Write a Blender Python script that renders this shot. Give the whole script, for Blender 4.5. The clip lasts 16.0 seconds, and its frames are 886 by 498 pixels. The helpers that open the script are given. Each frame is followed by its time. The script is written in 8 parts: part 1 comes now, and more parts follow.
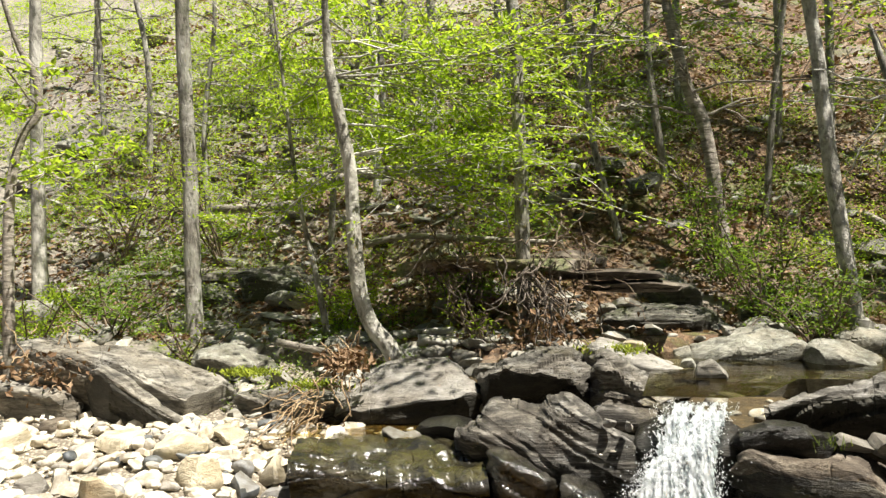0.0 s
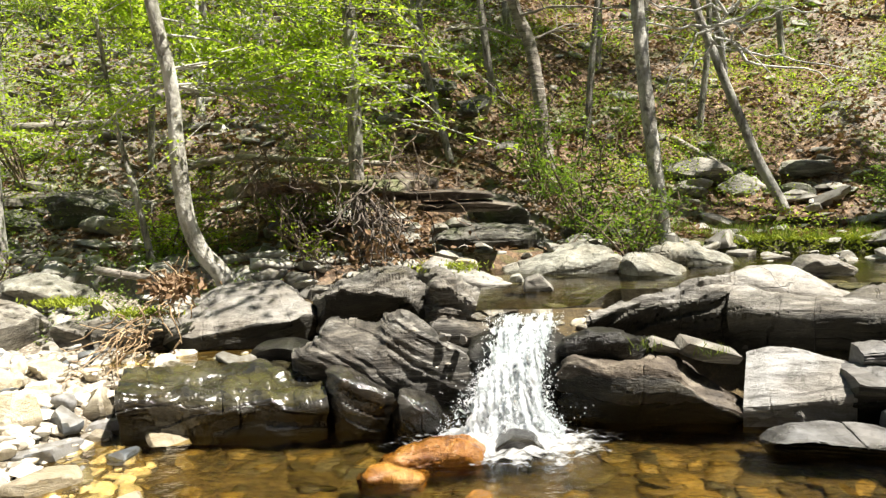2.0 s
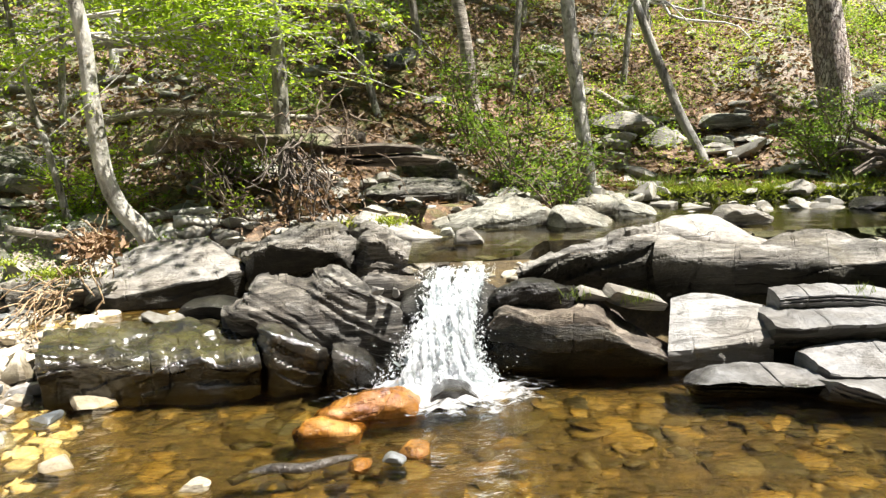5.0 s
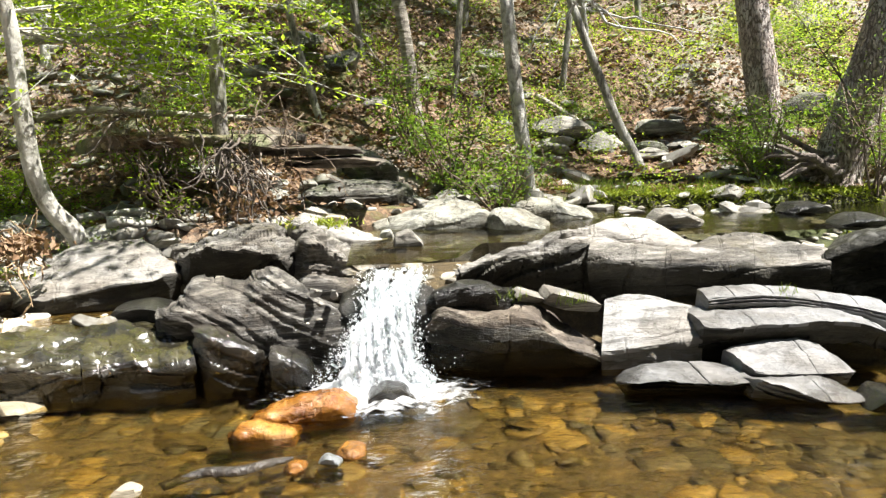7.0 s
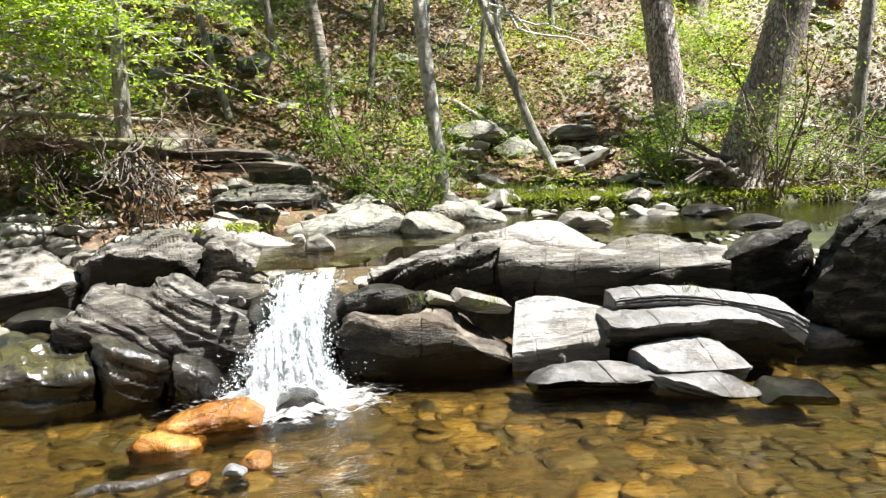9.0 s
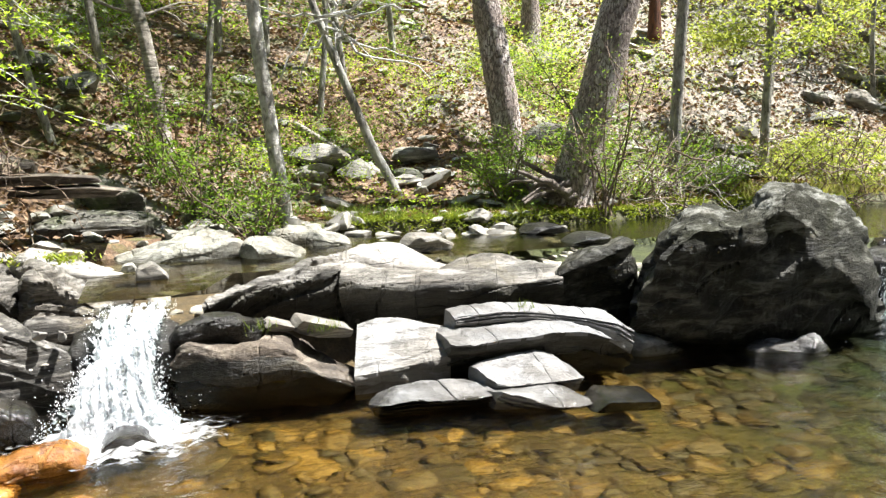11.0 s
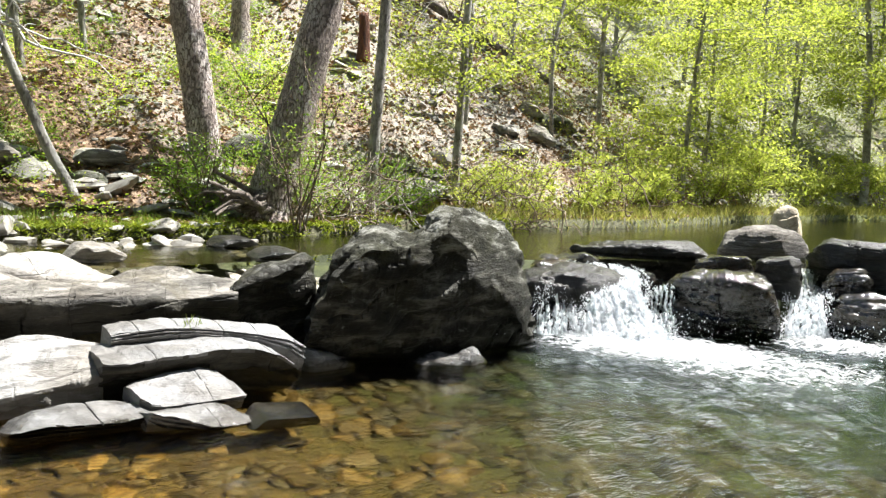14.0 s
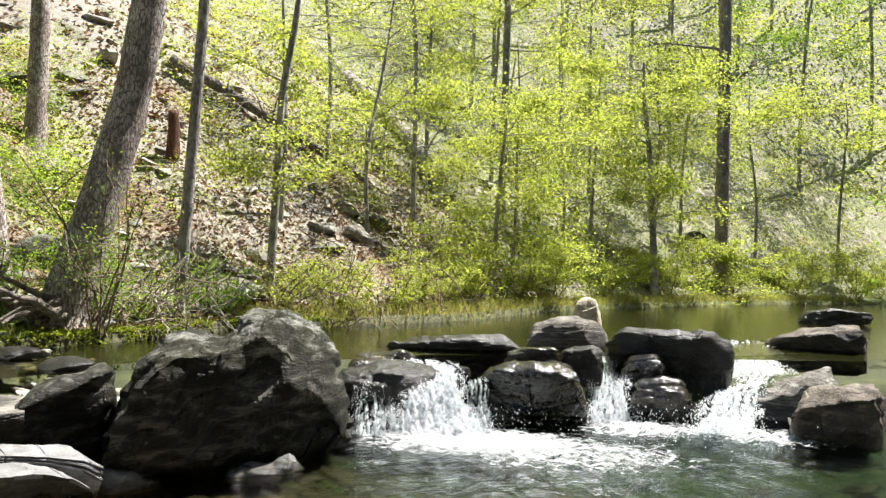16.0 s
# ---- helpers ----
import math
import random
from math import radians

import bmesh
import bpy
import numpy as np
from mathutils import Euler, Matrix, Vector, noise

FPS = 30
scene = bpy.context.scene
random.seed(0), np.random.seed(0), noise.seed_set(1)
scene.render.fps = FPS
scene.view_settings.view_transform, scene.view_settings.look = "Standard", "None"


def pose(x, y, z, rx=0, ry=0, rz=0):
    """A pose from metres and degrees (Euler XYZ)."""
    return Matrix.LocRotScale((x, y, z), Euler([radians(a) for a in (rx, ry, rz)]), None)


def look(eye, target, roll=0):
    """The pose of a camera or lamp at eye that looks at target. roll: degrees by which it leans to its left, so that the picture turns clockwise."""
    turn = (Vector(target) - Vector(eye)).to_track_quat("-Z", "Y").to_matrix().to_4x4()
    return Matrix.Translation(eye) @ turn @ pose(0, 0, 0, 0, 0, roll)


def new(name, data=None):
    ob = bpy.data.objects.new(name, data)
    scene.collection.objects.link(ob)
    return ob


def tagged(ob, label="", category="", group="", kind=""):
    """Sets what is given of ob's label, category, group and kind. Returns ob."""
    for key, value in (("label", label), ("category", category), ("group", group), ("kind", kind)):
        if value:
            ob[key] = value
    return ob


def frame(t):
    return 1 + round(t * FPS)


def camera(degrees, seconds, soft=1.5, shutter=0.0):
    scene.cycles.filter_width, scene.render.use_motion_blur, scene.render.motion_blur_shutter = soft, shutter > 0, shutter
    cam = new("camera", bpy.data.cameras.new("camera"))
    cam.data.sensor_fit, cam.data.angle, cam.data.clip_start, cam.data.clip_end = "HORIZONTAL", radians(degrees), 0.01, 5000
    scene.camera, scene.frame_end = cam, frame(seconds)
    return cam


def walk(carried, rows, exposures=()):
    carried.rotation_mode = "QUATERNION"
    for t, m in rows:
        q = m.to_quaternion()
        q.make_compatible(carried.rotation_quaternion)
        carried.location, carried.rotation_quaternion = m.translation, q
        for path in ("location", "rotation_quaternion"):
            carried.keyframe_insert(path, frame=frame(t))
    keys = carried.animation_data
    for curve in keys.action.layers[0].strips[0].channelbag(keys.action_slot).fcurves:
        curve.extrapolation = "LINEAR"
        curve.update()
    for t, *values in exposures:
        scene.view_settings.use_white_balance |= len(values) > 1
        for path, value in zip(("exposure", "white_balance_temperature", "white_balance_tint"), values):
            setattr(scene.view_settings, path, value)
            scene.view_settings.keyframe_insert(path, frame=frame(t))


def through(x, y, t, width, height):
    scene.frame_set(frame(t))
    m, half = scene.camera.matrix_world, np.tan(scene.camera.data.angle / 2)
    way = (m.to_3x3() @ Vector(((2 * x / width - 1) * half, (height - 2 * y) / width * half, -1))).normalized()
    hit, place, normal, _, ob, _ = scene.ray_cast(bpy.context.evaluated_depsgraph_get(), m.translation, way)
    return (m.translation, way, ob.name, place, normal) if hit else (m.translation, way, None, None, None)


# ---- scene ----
cam = camera(58.03, 16.0, soft=1.35)
PATH = [
    (0.0, (-0.103, 0.073, 1.601), (-3.060, 9.626, 1.597), -1.67),
    (0.5, (-0.115, 0.069, 1.585), (-2.665, 9.736, 1.353), -1.62),
    (1.0, (-0.134, 0.076, 1.566), (-2.291, 9.818, 0.898), -1.64),
    (1.5, (-0.150, 0.078, 1.568), (-1.545, 9.939, 0.658), -1.36),
    (2.0, (-0.149, 0.091, 1.560), (-1.051, 10.000, 0.564), -1.80),
    (2.5, (-0.164, 0.088, 1.556), (-1.066, 9.989, 0.481), -1.93),
    (3.0, (-0.177, 0.087, 1.547), (-1.079, 9.978, 0.385), -2.02),
    (3.5, (-0.188, 0.083, 1.545), (-0.858, 9.984, 0.312), -1.65),
    (4.0, (-0.189, 0.082, 1.540), (-0.570, 9.980, 0.165), -1.53),
    (4.5, (-0.184, 0.100, 1.538), (-0.453, 9.982, 0.025), -1.95),
    (5.0, (-0.183, 0.104, 1.532), (-0.183, 9.983, -0.022), -1.99),
    (5.2, (-0.180, 0.110, 1.521), (-0.008, 9.987, -0.034), -1.93),
    (7.3, (-0.139, 0.067, 1.537), (0.701, 9.911, -0.013), -1.37),
    (7.5, (-0.129, 0.068, 1.524), (0.851, 9.895, -0.048), -1.45),
    (8.0, (-0.092, 0.071, 1.520), (1.300, 9.854, -0.014), -1.18),
    (8.2, (-0.087, 0.079, 1.525), (1.364, 9.850, -0.031), -1.04),
    (10.3, (-0.036, 0.071, 1.513), (2.419, 9.676, 0.199), -1.45),
    (10.5, (-0.031, 0.066, 1.514), (2.645, 9.615, 0.226), -1.41),
    (11.0, (0.012, 0.054, 1.526), (3.455, 9.357, 0.259), -1.14),
    (11.5, (0.074, 0.017, 1.537), (4.116, 9.088, 0.360), -0.98),
    (12.0, (0.112, -0.025, 1.534), (4.898, 8.679, 0.376), -0.87),
    (12.5, (0.150, -0.039, 1.545), (5.205, 8.514, 0.402), -0.85),
    (13.0, (0.190, -0.060, 1.546), (5.528, 8.324, 0.448), -0.87),
    (13.5, (0.253, -0.103, 1.550), (6.152, 7.902, 0.489), 0.06),
    (14.0, (0.302, -0.122, 1.556), (6.706, 7.486, 0.496), 2.82),
    (14.5, (0.308, -0.122, 1.548), (7.178, 7.067, 0.485), 2.11),
    (15.0, (0.305, -0.123, 1.572), (7.544, 6.753, 1.010), 2.52),
    (15.5, (0.327, -0.134, 1.595), (8.010, 6.266, 1.511), 1.99),
    (16.0, (0.312, -0.168, 1.603), (8.260, 5.898, 1.815), 1.91),
]
walk(cam, [(t, look(eye, target, roll)) for t, eye, target, roll in PATH],
     [(0.0, 1.2, 6850, 8), (2.5, 1.6, 6750, 9), (6.0, 1.75, 6500, 10), (11.0, 1.95, 6250, 10), (14.5, 1.92, 6250, 10), (16.0, 1.7, 6450, 10)])

# ---- sky, sun ----
SUN_EL, SUN_AZ = 66.0, 108.0   # degrees above the horizon; degrees from +y towards +x
world = bpy.data.worlds.new("sky")
scene.world = world
world.use_nodes = True
_n, _l = world.node_tree.nodes, world.node_tree.links
_n.clear()
_sky = _n.new("ShaderNodeTexSky")
_sky.sky_type, _sky.sun_disc = "NISHITA", False
_sky.sun_elevation, _sky.sun_rotation = radians(SUN_EL), radians(SUN_AZ)
_bg, _wo = _n.new("ShaderNodeBackground"), _n.new("ShaderNodeOutputWorld")
_bg.inputs["Strength"].default_value = 0.05
_l.new(_sky.outputs[0], _bg.inputs["Color"])
_l.new(_bg.outputs[0], _wo.inputs["Surface"])
sun_data = bpy.data.lights.new("sun", "SUN")
sun_data.energy, sun_data.angle, sun_data.color = 5.0, radians(0.53), (1.0, 0.955, 0.89)
sun = new("sun", sun_data)
_e, _a = radians(SUN_EL), radians(SUN_AZ)
sun_dir = Vector((math.sin(_a) * math.cos(_e), math.cos(_a) * math.cos(_e), math.sin(_e)))
sun.matrix_world = look(sun_dir * 60, (0, 0, 0))

# ---- materials ----
class Graph:
    """A small node-graph builder."""
    def __init__(self, name):
        self.m = bpy.data.materials.new(name)
        self.m.use_nodes = True
        self.t = self.m.node_tree
        self.t.nodes.clear()
        self.out = self.t.nodes.new("ShaderNodeOutputMaterial")

    def node(self, kind, **inputs):
        n = self.t.nodes.new("ShaderNode" + kind)
        for k, v in inputs.items():
            self.put(n.inputs[k.replace("_", " ")], v)
        return n

    def put(self, socket, v):
        if isinstance(v, bpy.types.NodeSocket):
            self.t.links.new(v, socket)
        else:
            socket.default_value = v

    def coords(self):
        return self.node("NewGeometry").outputs["Position"]

    def mapped(self, vec, scale=(1, 1, 1), rot=(0, 0, 0)):
        n = self.node("Mapping", Vector=vec)
        n.inputs["Scale"].default_value, n.inputs["Rotation"].default_value = scale, rot
        return n.outputs[0]

    def noise(self, vec, scale, detail=4.0, rough=0.55, distort=0.0):
        n = self.node("TexNoise", Vector=vec, Scale=scale, Detail=detail, Roughness=rough, Distortion=distort)
        return n.outputs["Fac"]

    def voronoi(self, vec, scale, feature="F1", out="Distance"):
        n = self.node("TexVoronoi", Vector=vec, Scale=scale)
        n.feature = feature
        return n.outputs[out]

    def ramp(self, fac, stops):
        n = self.node("ValToRGB", Fac=fac)
        r = n.color_ramp
        while len(r.elements) < len(stops):
            r.elements.new(0.5)
        for e, (p, c) in zip(r.elements, stops):
            e.position, e.color = p, (*c, 1) if len(c) == 3 else c
        return n.outputs[0]

    def math(self, op, a, b=0.0, clamp=False):
        n = self.t.nodes.new("ShaderNodeMath")
        n.operation, n.use_clamp = op, clamp
        self.put(n.inputs[0], a)
        self.put(n.inputs[1], b)
        return n.outputs[0]

    def mix(self, fac, a, b, kind="MIX"):
        n = self.t.nodes.new("ShaderNodeMix")
        n.data_type, n.blend_type = "RGBA", kind
        self.put(n.inputs["Factor"], fac)
        for s, v in ((n.inputs[6], a), (n.inputs[7], b)):
            self.put(s, v if isinstance(v, bpy.types.NodeSocket) else (*v, 1))
        return n.outputs[2]

    def bump(self, height, strength=0.5, dist=0.02, normal=None):
        n = self.node("Bump", Height=height, Strength=strength, Distance=dist)
        if normal is not None:
            self.put(n.inputs["Normal"], normal)
        return n.outputs[0]

    def axis(self, vec, i):
        return self.node("SeparateXYZ", Vector=vec).outputs[i]

    def principled(self, color, rough=0.8, normal=None, **more):
        n = self.node("BsdfPrincipled")
        self.put(n.inputs["Base Color"], color if isinstance(color, bpy.types.NodeSocket) else (*color, 1))
        self.put(n.inputs["Roughness"], rough)
        if normal is not None:
            self.put(n.inputs["Normal"], normal)
        for k, v in more.items():
            self.put(n.inputs[k.replace("_", " ")], v)
        return n.outputs[0]

    def done(self, shader):
        self.t.links.new(shader, self.out.inputs["Surface"])
        return self.m


def rock_material(name, dark, mid, light, band=9.0, tilt=(0.2, -0.3, 0.0), rough=0.75, stain=None, stain_at=0.62, lichen=0.0, wet=0.12, cracks=0.0, sheen=0.5, relief=0.75):
    """Bedded stone: streaks along the bedding, mottling, stains, lichen, a wet band at the water; set high, the band
    paints shade.
    """
    g = Graph(name)
    p = g.coords()
    oi = g.node("ObjectInfo").outputs["Random"]
    bed = g.mapped(p, (2.2, 2.2, band * 2.2), tilt)
    streak = g.noise(bed, 1.6, 6, 0.62, 0.35)
    mott = g.noise(p, 2.6, 5, 0.6)
    grain = g.noise(p, 42, 4, 0.7)
    col = g.ramp(streak, [(0.35, dark), (0.50, mid), (0.65, light)])
    col = g.mix(g.math("MULTIPLY", mott, 0.35), col, mid)
    veins = g.noise(g.mapped(p, (3.0, 3.0, band * 6.0), tilt), 3.1, 5, 0.7, 0.5)
    col = g.mix(g.math("MULTIPLY", g.ramp(veins, [(0.56, (0, 0, 0)), (0.62, (1, 1, 1))]), 0.7), col, dark)
    broad = g.ramp(g.noise(p, 1.15, 5, 0.65, 0.4), [(0.44, (0, 0, 0)), (0.60, (1, 1, 1))])
    col = g.mix(g.math("MULTIPLY", broad, 0.55), col, g.mix(1.0, col, (0.60, 0.52, 0.42), "MULTIPLY"))
    col = g.mix(g.math("MULTIPLY", g.math("SUBTRACT", grain, 0.25, True), 0.75), col, tuple(min(1, c * 1.5) for c in light), "MULTIPLY")
    tone = g.math("ADD", 0.82, g.math("MULTIPLY", oi, 0.36))
    tn = g.node("CombineColor", Red=tone, Green=g.math("MULTIPLY", tone, 0.985), Blue=g.math("MULTIPLY", tone, 0.945)).outputs[0]
    col = g.mix(1.0, col, tn, "MULTIPLY")
    if stain:
        sm = g.ramp(g.noise(p, 1.7, 6, 0.7, 0.6), [(stain_at - 0.06, (0, 0, 0)), (stain_at + 0.08, (1, 1, 1))])
        col = g.mix(g.math("MULTIPLY", sm, 0.7), col, stain)
    if lichen:
        lm = g.ramp(g.noise(p, 9, 5, 0.7), [(0.60 - lichen * 0.1, (0, 0, 0)), (0.66, (1, 1, 1))])
        col = g.mix(g.math("MULTIPLY", lm, 0.7), col, (0.37, 0.38, 0.33))
        dm = g.ramp(g.noise(p, 5.3, 5, 0.7), [(0.60, (0, 0, 0)), (0.68, (1, 1, 1))])
        col = g.mix(g.math("MULTIPLY", dm, 0.6), col, (0.07, 0.075, 0.06))
    blot = g.noise(g.mapped(p, (1, 1, 1.8), tilt), 4.2, 7, 0.72, 0.8)
    col = g.mix(g.math("MULTIPLY", g.ramp(blot, [(0.55, (0, 0, 0)), (0.60, (1, 1, 1))]), 0.6), col, g.mix(1.0, col, (0.42, 0.40, 0.37), "MULTIPLY"))
    col = g.mix(g.math("MULTIPLY", g.ramp(blot, [(0.36, (1, 1, 1)), (0.42, (0, 0, 0))]), 0.45), col, light)
    hgt = g.math("ADD", g.math("ADD", g.math("MULTIPLY", streak, 0.8), g.math("MULTIPLY", grain, 0.3)), g.math("MULTIPLY", blot, 0.9))
    if cracks:
        warp = g.noise(p, 3.0, 3, 0.6)
        wv = g.node("VectorMath", Vector=p)
        wn = g.node("CombineXYZ", X=g.math("MULTIPLY", warp, 0.10), Z=g.math("MULTIPLY", warp, 0.07)).outputs[0]
        g.put(wv.inputs[1], wn)
        xz = g.node("SeparateXYZ", Vector=wv.outputs[0])
        flat = g.node("CombineXYZ", X=g.math("ADD", xz.outputs[0], g.math("MULTIPLY", xz.outputs[1], 0.22)), Y=g.math("SUBTRACT", xz.outputs[2], g.math("MULTIPLY", xz.outputs[1], 0.35))).outputs[0]
        br = g.node("TexBrick", Vector=flat, Scale=1.0)
        for key, val in (("Mortar Size", 0.0035), ("Mortar Smooth", 0.4), ("Brick Width", 0.34), ("Row Height", 0.21)):
            br.inputs[key].default_value = val
        br.offset = 0.37
        keep = g.ramp(g.noise(p, 1.9, 3, 0.5), [(0.40, (0, 0, 0)), (0.5, (1, 1, 1))])
        cm = g.math("MULTIPLY", br.outputs["Fac"], keep)
        col = g.mix(g.math("MULTIPLY", cm, cracks), col, (0.03, 0.03, 0.03))
        hgt = g.math("SUBTRACT", hgt, g.math("MULTIPLY", cm, 1.2))
    # wet darkening below an edge height; on the boulder it paints the shaded front
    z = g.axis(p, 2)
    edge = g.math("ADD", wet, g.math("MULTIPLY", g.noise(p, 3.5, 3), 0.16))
    wet_shade_map = g.node("MapRange", Value=z)
    g.put(wet_shade_map.inputs["From Min"], edge)
    g.put(wet_shade_map.inputs["From Max"], g.math("SUBTRACT", edge, 0.05))
    wet_shade = wet_shade_map.outputs[0]
    col = g.mix(g.math("MULTIPLY", wet_shade, 0.65), col, g.mix(1.0, col, (0.25, 0.23, 0.2), "MULTIPLY"))
    ro = g.math("SUBTRACT", g.math("ADD", rough - 0.1, g.math("MULTIPLY", grain, 0.25)), g.math("MULTIPLY", wet_shade, 0.45), True)
    hgt = g.math("SUBTRACT", hgt, g.math("MULTIPLY", veins, 0.5))
    nrm = g.bump(hgt, relief, 0.035)
    return g.done(g.principled(col, ro, nrm, Specular_IOR_Level=sheen))


rock_grey = rock_material("grey_schist", (0.075, 0.072, 0.065), (0.21, 0.20, 0.18), (0.40, 0.385, 0.35), band=6, stain=(0.13, 0.105, 0.075))
rock_pale = rock_material("pale_schist", (0.15, 0.143, 0.132), (0.27, 0.26, 0.245), (0.37, 0.36, 0.345), band=5, rough=0.6)
rock_white = rock_material("white_quartzite", (0.24, 0.235, 0.22), (0.40, 0.39, 0.375), (0.50, 0.49, 0.475), band=5, stain=(0.20, 0.17, 0.13), stain_at=0.66, rough=0.62, cracks=0.8)
rock_slab = rock_material("blue_grey_slab", (0.15, 0.154, 0.16), (0.215, 0.22, 0.228), (0.29, 0.295, 0.305), band=6, stain=(0.17, 0.15, 0.12), stain_at=0.70, rough=0.6, wet=0.02)
rock_slab_white = rock_material("white_bedded_slab", (0.25, 0.25, 0.243), (0.34, 0.34, 0.338), (0.42, 0.42, 0.42), band=8, stain=(0.30, 0.27, 0.21), stain_at=0.68, rough=0.6, wet=0.02)
# olive algae tone, darkened to stand in for shade under the overhangs
rock_crust_shade = rock_material("algae_shade_schist", (0.014, 0.013, 0.009), (0.036, 0.033, 0.023), (0.085, 0.08, 0.06), band=3, rough=0.6)
rock_strata = rock_material("layered_schist", (0.013, 0.0125, 0.011), (0.085, 0.08, 0.073), (0.32, 0.31, 0.29), band=9, stain=(0.07, 0.055, 0.04), stain_at=0.58)
rock_ridge = rock_material("ridge_schist", (0.05, 0.047, 0.042), (0.15, 0.143, 0.13), (0.36, 0.35, 0.33), band=10, stain=(0.10, 0.085, 0.05), stain_at=0.60)
rock_dark = rock_material("dark_schist", (0.006, 0.0058, 0.005), (0.016, 0.015, 0.0125), (0.05, 0.047, 0.04), band=4, stain=(0.024, 0.024, 0.012), rough=0.35, sheen=0.5)
# high dark edge and raised light streaks paint a shaded front and lit crown
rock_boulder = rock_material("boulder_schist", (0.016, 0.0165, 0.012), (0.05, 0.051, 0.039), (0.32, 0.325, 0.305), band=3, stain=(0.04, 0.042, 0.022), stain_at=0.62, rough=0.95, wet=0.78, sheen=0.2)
rock_wet = rock_material("wet_schist", (0.010, 0.0095, 0.0085), (0.032, 0.030, 0.026), (0.11, 0.105, 0.095), band=2.2, stain=(0.055, 0.040, 0.022), stain_at=0.58, rough=0.14, wet=0.1, relief=0.4, sheen=0.9)
rock_film = rock_material("filmy_schist", (0.014, 0.0135, 0.010), (0.040, 0.037, 0.024), (0.10, 0.094, 0.068), band=2.0, stain=(0.085, 0.075, 0.026), stain_at=0.54, rough=0.12, wet=-1, relief=0.2, sheen=0.8)
rock_brown = rock_material("brown_schist", (0.03, 0.024, 0.019), (0.10, 0.083, 0.066), (0.28, 0.25, 0.21), band=3, stain=(0.06, 0.045, 0.035), stain_at=0.56)
rock_lichen = rock_material("lichen_schist", (0.13, 0.13, 0.115), (0.25, 0.25, 0.22), (0.36, 0.355, 0.32), band=3, lichen=1.0)
rock_cream = rock_material("cream_quartz", (0.36, 0.32, 0.24), (0.56, 0.51, 0.41), (0.70, 0.66, 0.56), band=1.5, stain=(0.36, 0.24, 0.12), stain_at=0.64)
rock_ledge = rock_material("mossy_schist", (0.04, 0.04, 0.033), (0.11, 0.106, 0.092), (0.25, 0.24, 0.215), band=10, stain=(0.06, 0.075, 0.02), stain_at=0.52, lichen=0.3)
stone_orange = rock_material("iron_stained_stone", (0.08, 0.030, 0.005), (0.22, 0.098, 0.015), (0.38, 0.205, 0.055), band=1.2, rough=0.14, wet=-1, stain=(0.12, 0.06, 0.03))


def pebble_material(name, a, b, c, rough=0.7, deep_shade=False):
    g = Graph(name)
    p = g.coords()
    isl = g.node("NewGeometry").outputs["Random Per Island"]
    oi = g.node("ObjectInfo").outputs["Random"]
    k = g.math("FRACT", g.math("ADD", isl, g.math("MULTIPLY", oi, 7.31)))
    col = g.ramp(k, [(0.0, a), (0.45, b), (1.0, c)])
    n1 = g.noise(p, 14, 5, 0.65)
    col = g.mix(g.ramp(n1, [(0.42, (0, 0, 0)), (0.62, (1, 1, 1))]), col, g.mix(1.0, col, (0.62, 0.58, 0.5), "MULTIPLY"))
    if deep_shade:
        # stones darken along x, painting the boulder's shade and the dim deep water
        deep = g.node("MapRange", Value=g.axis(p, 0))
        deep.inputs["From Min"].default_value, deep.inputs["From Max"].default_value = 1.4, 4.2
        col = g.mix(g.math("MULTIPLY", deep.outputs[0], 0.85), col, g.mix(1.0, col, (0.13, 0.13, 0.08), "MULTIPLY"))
    return g.done(g.principled(col, rough, g.bump(g.noise(p, 60, 4, 0.7), 0.5, 0.01)))


gravel_stone = pebble_material("pale_gravel", (0.34, 0.32, 0.29), (0.58, 0.52, 0.42), (0.76, 0.72, 0.62))
bed_stone = pebble_material("stream_bed_stone", (0.022, 0.017, 0.007), (0.066, 0.047, 0.014), (0.18, 0.122, 0.034), 0.6, True)
slate_stone = pebble_material("blue_slate_pebble", (0.07, 0.08, 0.09), (0.15, 0.16, 0.165), (0.30, 0.29, 0.28), 0.5)
hill_stone = pebble_material("hill_stone", (0.14, 0.135, 0.12), (0.27, 0.26, 0.23), (0.42, 0.41, 0.37), 0.85)


